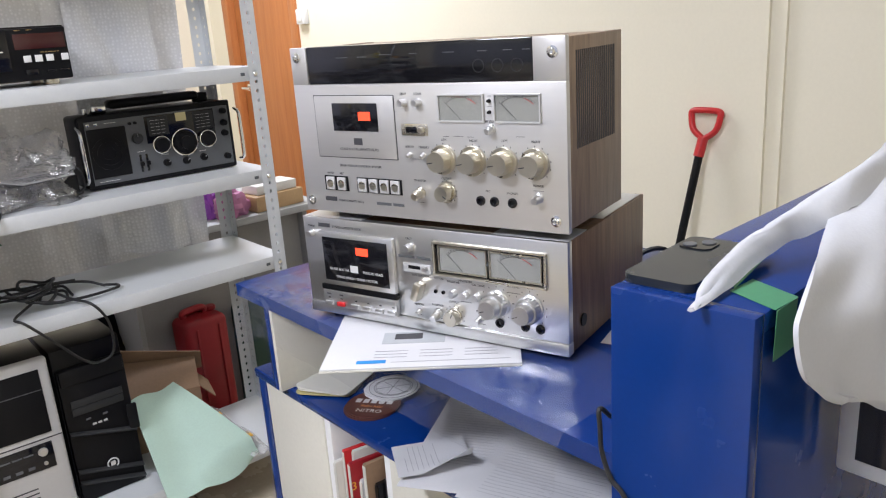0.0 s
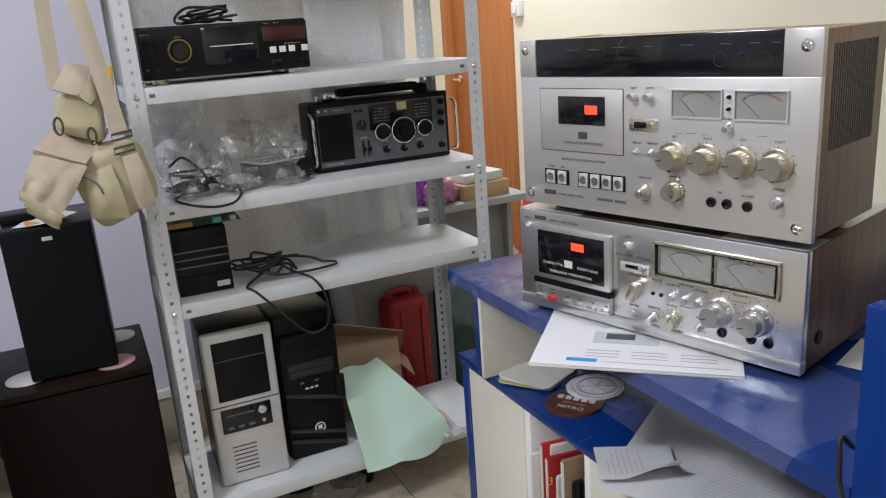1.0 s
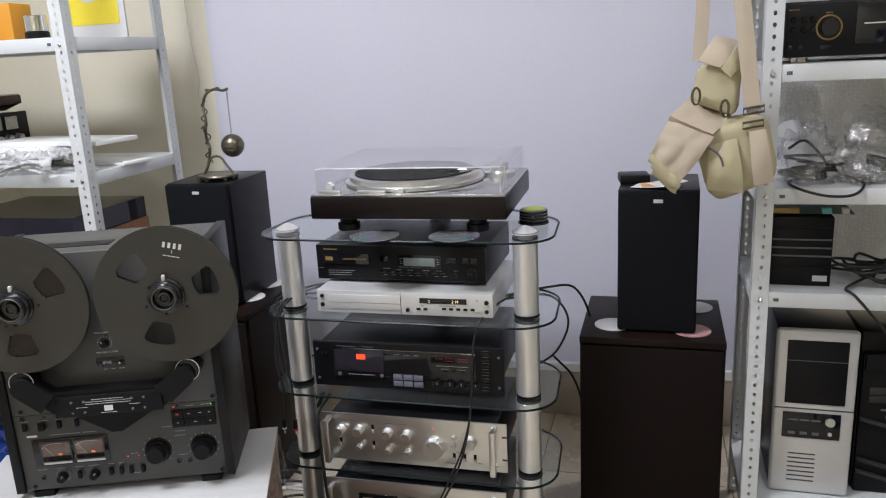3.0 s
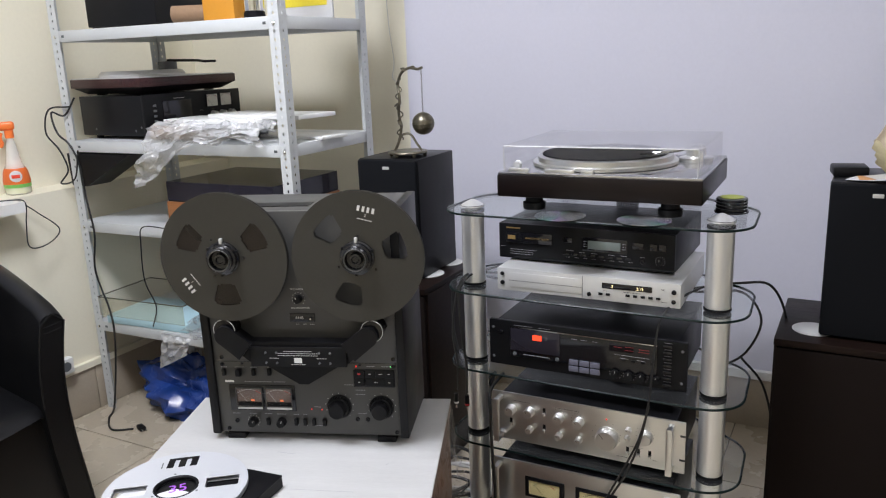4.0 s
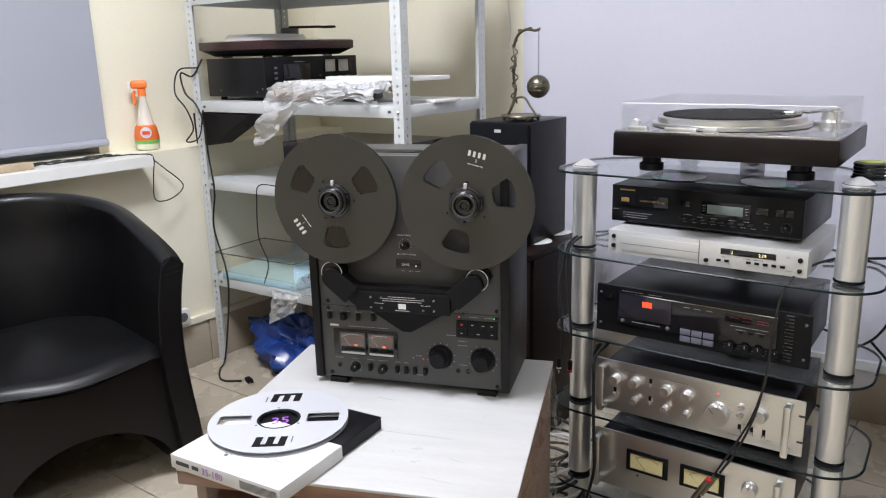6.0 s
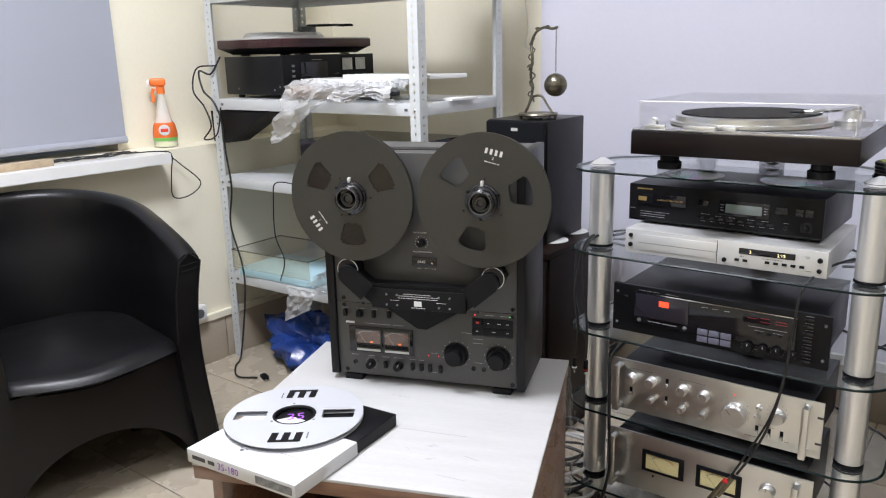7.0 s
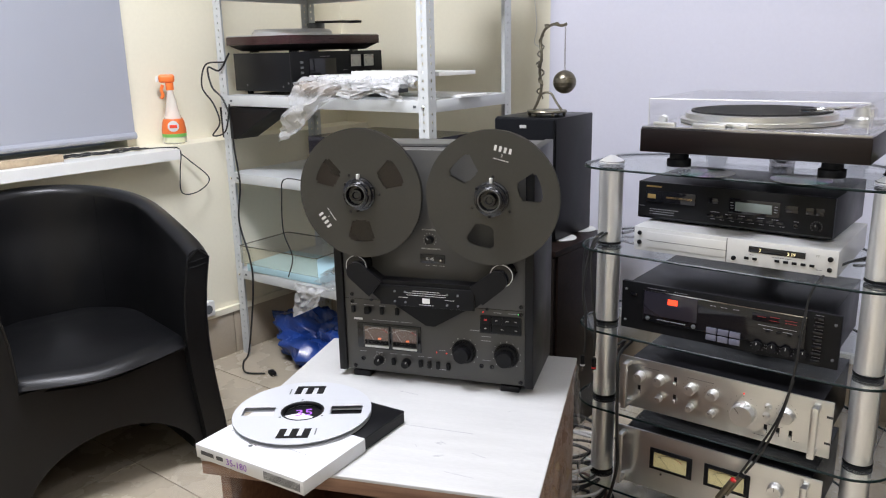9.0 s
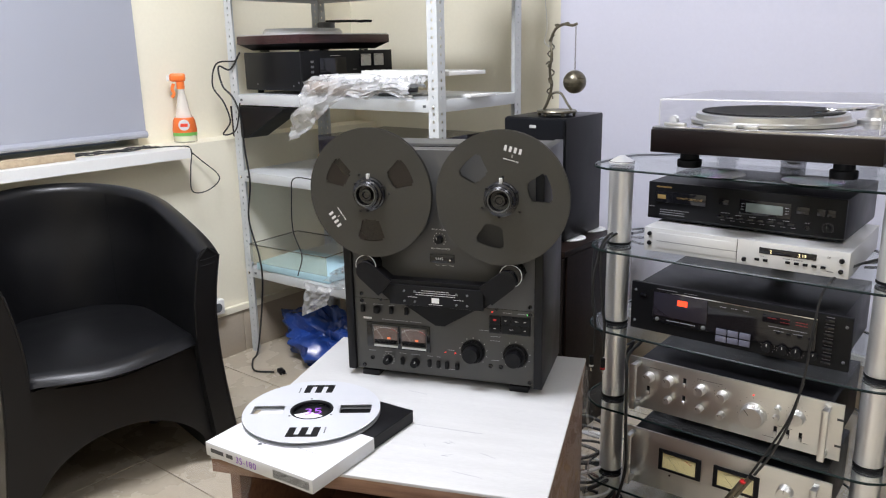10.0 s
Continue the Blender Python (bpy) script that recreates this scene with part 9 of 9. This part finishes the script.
# upper shelf: seen from below at the frame's edge
bo = thing("cassette_deck_box", "black equipment case on the top shelf", "equipment", -2.26, 2.06, 1.4055, 2)
part("case", bx(B(), -0.20, 0.12, -0.13, 0.16, 0.008, 0.10, 0.003), BLACK, bo)
part("rail", bx(B(), -0.19, 0.11, -0.12, 0.15, 0, 0.0077), BLACKMETAL, bo)
single("cardboard_core", lathe(B(), (-2.02, 1.90, 1.432), (0.9, 0.4, 0), [(0.019, 0), (0.026, 0), (0.026, 0.16), (0.019, 0.16), (0.019, 0)], 24), CARDBOARD, "bare cardboard core lying on the top shelf", "cardboard tube")
single("orange_box", bx(B(), -0.055, 0.055, -0.05, 0.05, 0, 0.10, 0.002), mat("orange_card", (0.58, 0.25, 0.02), 0.6), "small orange cardboard box on the top shelf", "box", pose(-1.84, 1.95, 1.4055, 0, 0, 10))
jr = thing("metal_tin", "small silver tin with a black base on the top shelf", "tin", -1.715, 1.93, 1.4055)
part("base", cy(B(), (0, 0, 0), (0, 0, 1), 0.032, 0.018, 28, 0.002), BLACK, jr)
part("body", cy(B(), (0, 0, 0.0182), (0, 0, 1), 0.031, 0.045, 28, 0.002), CHROME, jr)
pb = thing("picture_board", "white board with yellow printed panels leaning on the top shelf", "board", -1.80, 2.16, 1.4055, 0)
part("board", bx(B(), 0, 0.21, -0.004, 0.004, 0, 0.30, 0.001), PAPER, pb)
part("yellow_panel", bx(B(), 0.012, 0.19, -0.0052, -0.0042, 0.04, 0.27), mat("yellow_print", (0.75, 0.62, 0.05), 0.5), pb)
part("white_shape", cy(B(), (0.09, -0.0054, 0.15), (0, -1, 0), 0.045, 0.0004, 28), PAPER, pb)
cable("thin dark wire hanging on the cream wall", [(-1.70, 2.655, 1.60), (-1.695, 2.66, 1.40), (-1.68, 2.66, 1.26), (-1.69, 2.66, 1.20), (-1.67, 2.66, 1.18)], 0.0015, GREYFLEX)

# spray bottle and clutter on the sill
sb = thing("spray_bottle", "clear spray bottle with orange trigger and green-orange label", "spray bottle", -2.672, 1.713, LEDGE + 0.0005, 55)
prof = [(0.034, 0), (0.042, 0.004), (0.043, 0.05), (0.038, 0.080), (0.027, 0.105), (0.022, 0.130), (0.018, 0.155), (0.013, 0.180), (0.012, 0.195)]
part("bottle", lathe(B(), (0, 0, 0), (0, 0, 1), prof, 32), clear("bottle_plastic", (0.93, 0.93, 0.88), 0.08, 0.55, ior=1.6), sb, "clear bottle").visible_shadow = False
part("liquid", lathe(B(), (0, 0, 0.003), (0, 0, 1), [(0.030, 0), (0.040, 0.004), (0.041, 0.026), (0, 0.026)], 24), mat("yellow_liquid", (0.62, 0.62, 0.22), 0.1), sb)
part("label", lathe(B(), (0, 0, 0.038), (0, 0, 1), [(0.0436, 0), (0.0438, 0.012), (0.0392, 0.042), (0.0340, 0.054)], 32), mat("orange_label", (0.72, 0.15, 0.03), 0.5), sb, "orange label")
part("label_band", lathe(B(), (0, 0, 0.026), (0, 0, 1), [(0.0434, 0), (0.0437, 0.0118)], 32), mat("green_label", (0.16, 0.45, 0.10), 0.5), sb, "green label band")
part("label_mark", lathe(B(), (0, -0.0425, 0.066), (0, -1, 0.05), [(0.020, 0), (0.018, 0.0018), (0, 0.0018)], 20), PAPER, sb)
part("label_mark", bx(B(), -0.013, 0.013, -0.0465, -0.0444, 0.060, 0.072, 0.0005), mat("red_mark", (0.75, 0.06, 0.03), 0.5), sb)
part("collar", cy(B(), (0, 0, 0.1952), (0, 0, 1), 0.0145, 0.0266, 20, 0.001), mat("orange_trigger", (0.90, 0.20, 0.04), 0.4), sb)
part("trigger_head", bx(B(), -0.036, 0.020, -0.013, 0.013, 0.222, 0.252, 0.009, 3), mat("orange_head", (0.90, 0.20, 0.04), 0.4), sb, "orange trigger head")
part("nozzle", bx(B(), -0.046, -0.0362, -0.009, 0.009, 0.224, 0.246, 0.003), WHITEPLASTIC, sb)
part("trigger", tube(B(), smooth_path([(-0.024, 0, 0.215), (-0.030, 0, 0.196), (-0.026, 0, 0.178), (-0.033, 0, 0.165)], 5), 0.006, 8), mat("orange_lever", (0.90, 0.20, 0.04), 0.4), sb)
single("wood_offcut", bx(B(), -0.02, 0.02, -0.28, 0.28, 0, 0.022, 0.001), mat("raw_chipboard", (0.42, 0.33, 0.22), 0.8, var=0.2, scale=40), "raw wooden offcut lying on the window sill", "wood", pose(-2.56, 0.95, 0.8575, 0, 0, 3))
for k in range(5):
    cable("thin black cable tangled on the window sill", [(-2.60 + 0.03 * math.sin(q * 1.3 + k), 1.15 + 0.055 * q + 0.02 * math.cos(q * 2 + k), 0.862 + 0.006 * abs(math.sin(q * 1.7 + k))) for q in range(8)], 0.0022, group="black cables")
cable("thin black cable hanging off the window sill", [(-2.60, 1.50, 0.862), (-2.55, 1.60, 0.862), (-2.52, 1.63, 0.85), (-2.51, 1.615, 0.78), (-2.52, 1.62, 0.70), (-2.54, 1.70, 0.69), (-2.55, 1.76, 0.73), (-2.57, 1.70, 0.80), (-2.57, 1.64, 0.852)], 0.0022, group="black cables")

# canvas shoulder bag on the shelving
bag = thing("shoulder_bag", "sand canvas shoulder bag hanging on the steel shelving", "bag", 0.115, 1.835, 0.945, 0)


def cushion(q, y, d, puff, seed, n=48):
    """A stuffed shape whose front fills the four corners q, from the upper left round."""
    base = pillow_grid(puff, seed)
    tl, tr, br, bl = (Vector((a, b)) for a, b in q)
    def fn(u, v):
        px_, py_, pz_ = base(u, v)
        s_, t_ = (px_ + 1) / 2, (pz_ + 1) / 2
        c_ = bl.lerp(br, s_).lerp(tl.lerp(tr, s_), t_)
        fold = 0.006 * noise.noise(Vector((c_.x * 22, py_, c_.y * 30 + seed)))
        return c_.x, y + d / 2 * py_ + fold, c_.y
    return sheet(B(), fn, n, 24)


def pillow_grid(puff, seed):
    def fn(u, v):
        a, b = 2 * math.pi * u, math.pi * (v - 0.5)
        sg = lambda t, e: math.copysign(abs(t) ** e, t)
        ce, se, cb_, sb_ = sg(math.cos(a), 0.45), sg(math.sin(a), 0.45), abs(math.cos(b)) ** 0.35, sg(math.sin(b), 0.4)
        k = 1 + puff * noise.noise(Vector((ce * 2, se * 2 + sb_ * 2, seed)))
        return ce * cb_ * k, se * cb_ * k, sb_
    return fn


def patch(q, y0, y1, bulge, seed, thick=0.006, n=16):
    """A cloth panel between four corners, its upper edge at y0 and its lower edge at y1."""
    tl, tr, br, bl = (Vector((a, b)) for a, b in q)
    ripple = 0.005 * min(1.0, ((tr - tl).length / 0.1) ** 2)
    def fn(u, v):
        c_ = tl.lerp(tr, u).lerp(bl.lerp(br, u), v)
        return c_.x, y0 + (y1 - y0) * v - bulge * math.sin(math.pi * v) * (0.6 + 0.4 * math.sin(math.pi * u)) + ripple * noise.noise(Vector((u * 4, v * 4, seed))), c_.y
    return sheet(B(), fn, n, n, thick)


part("body", cushion([(-0.085, 0.190), (0.072, 0.215), (0.105, 0.078), (-0.030, 0.020)], 0.0, 0.12, 0.08, 2.0), CANVAS, bag, angle=60)
part("flap", patch([(-0.078, 0.242), (0.022, 0.222), (-0.040, 0.168), (-0.128, 0.208)], 0.040, -0.074, 0.004, 3.0, 0.012), CANVASPINK, bag, "faded canvas flap folded open", angle=60)
part("flap", patch([(-0.128, 0.206), (-0.036, 0.170), (-0.100, 0.082), (-0.165, 0.137)], -0.074, -0.092, 0.010, 5.0, 0.007), CANVASPINK, bag, "faded canvas flap folded open", angle=60)
part("flap_hem", patch([(-0.165, 0.139), (-0.099, 0.086), (-0.107, 0.056), (-0.152, 0.100)], -0.090, -0.080, 0.008, 6.0, 0.009), CANVAS, bag, angle=60)
part("pouch", cushion([(-0.070, 0.315), (0.022, 0.340), (0.014, 0.205), (-0.076, 0.240)], -0.012, 0.06, 0.07, 5.0, 36), CANVAS, bag, "small upper pouch", angle=60)
part("pouch_flap", patch([(-0.034, 0.374), (0.012, 0.360), (-0.026, 0.310), (-0.070, 0.326)], -0.004, -0.050, 0.010, 7.0, 0.005, 10), CANVASPINK, bag, angle=60)
part("pouch_flap", patch([(0.012, 0.360), (0.022, 0.328), (-0.006, 0.290), (-0.025, 0.310)], -0.030, -0.052, 0.006, 8.0, 0.005, 10), CANVAS, bag, angle=60)
part("front_pocket", patch([(-0.040, 0.150), (0.012, 0.165), (0.030, 0.050), (-0.045, 0.060)], -0.058, -0.060, 0.016, 9.0, 0.005), CANVAS, bag, angle=60)
part("zip", tube(B(), smooth_path([(-0.048, 0.0, 0.152), (-0.032, 0.0, 0.142), (-0.020, 0.0, 0.128), (-0.014, 0.0, 0.110)], 5), 0.0022, 6), GREYPLASTIC, bag, "metal zip").location.y = -0.080
part("strap", patch([(-0.040, 0.70), (-0.008, 0.70), (0.056, 0.225), (0.024, 0.225)], -0.045, -0.064, 0.006, 2.0, 0.003), CANVASPINK, bag, "wide canvas strap")
part("strap", patch([(-0.064, 0.70), (-0.036, 0.70), (-0.050, 0.330), (-0.078, 0.325)], 0.035, 0.015, 0.0, 3.0, 0.003), CANVASPINK, bag, "wide canvas strap")
part("strap_end", patch([(0.034, 0.180), (0.066, 0.185), (0.088, 0.075), (0.050, 0.066)], -0.066, -0.062, 0.010, 4.0, 0.004), CANVASPINK, bag)
for z in (0.215, 0.186):
    part("buckle", tube(B(), [(0.022, -0.069, z), (0.062, -0.069, z + 0.006), (0.062, -0.069, z + 0.018), (0.022, -0.069, z + 0.012)], 0.0026, 6, close=True), BRASS, bag, "brass strap buckle")
for x, z in ((-0.072, 0.255), (-0.014, 0.228)):
    part("snap_hook", tube(B(), [(x + 0.008 * math.cos(a), -0.058, z + 0.017 * math.sin(a)) for a in (q * math.pi / 8 for q in range(16))], 0.0028, 6, close=True), BRASS, bag, "metal snap hook")
part("hanger", tube(B(), [(-0.045, 0.036, 0.715), (-0.02, 0.0, 0.735), (0.01, -0.045, 0.722)], 0.012, 8), CANVASPINK, bag)
part("shelf_hook", tube(B(), [(-0.02, 0.0, 0.745), (0.05, 0.04, 0.75), (0.118, 0.088, 0.75)], 0.004, 8), DARKSTEEL, bag)
single("yellow_clip", bx(B(), -0.006, 0.006, -0.005, 0.005, 0, 0.05, 0.002), YELLOWTAPE, "yellow plastic clip hanging beside the shelf post", "clip", pose(0.168, 2.02, 1.255, 0, 4, 0))


# Floor tiles
tile_me = mesh_of("tile", bx(B(), 0.0015, 0.5785, 0.0015, 0.5785, -0.0038, 0.0, 0.001, 1), TILE)
rr_tiles = random.Random(3)
for ix in range(10):
    for iy in range(14):
        x, y = -2.695 + 0.58 * ix, -2.375 + 0.58 * iy
        if x > XR - 0.2 or (x < 0.35 - 0.58 and y > YF):
            continue
        shared("tile", tile_me, floor, pose(x, y, rr_tiles.uniform(-0.0003, 0.0)))
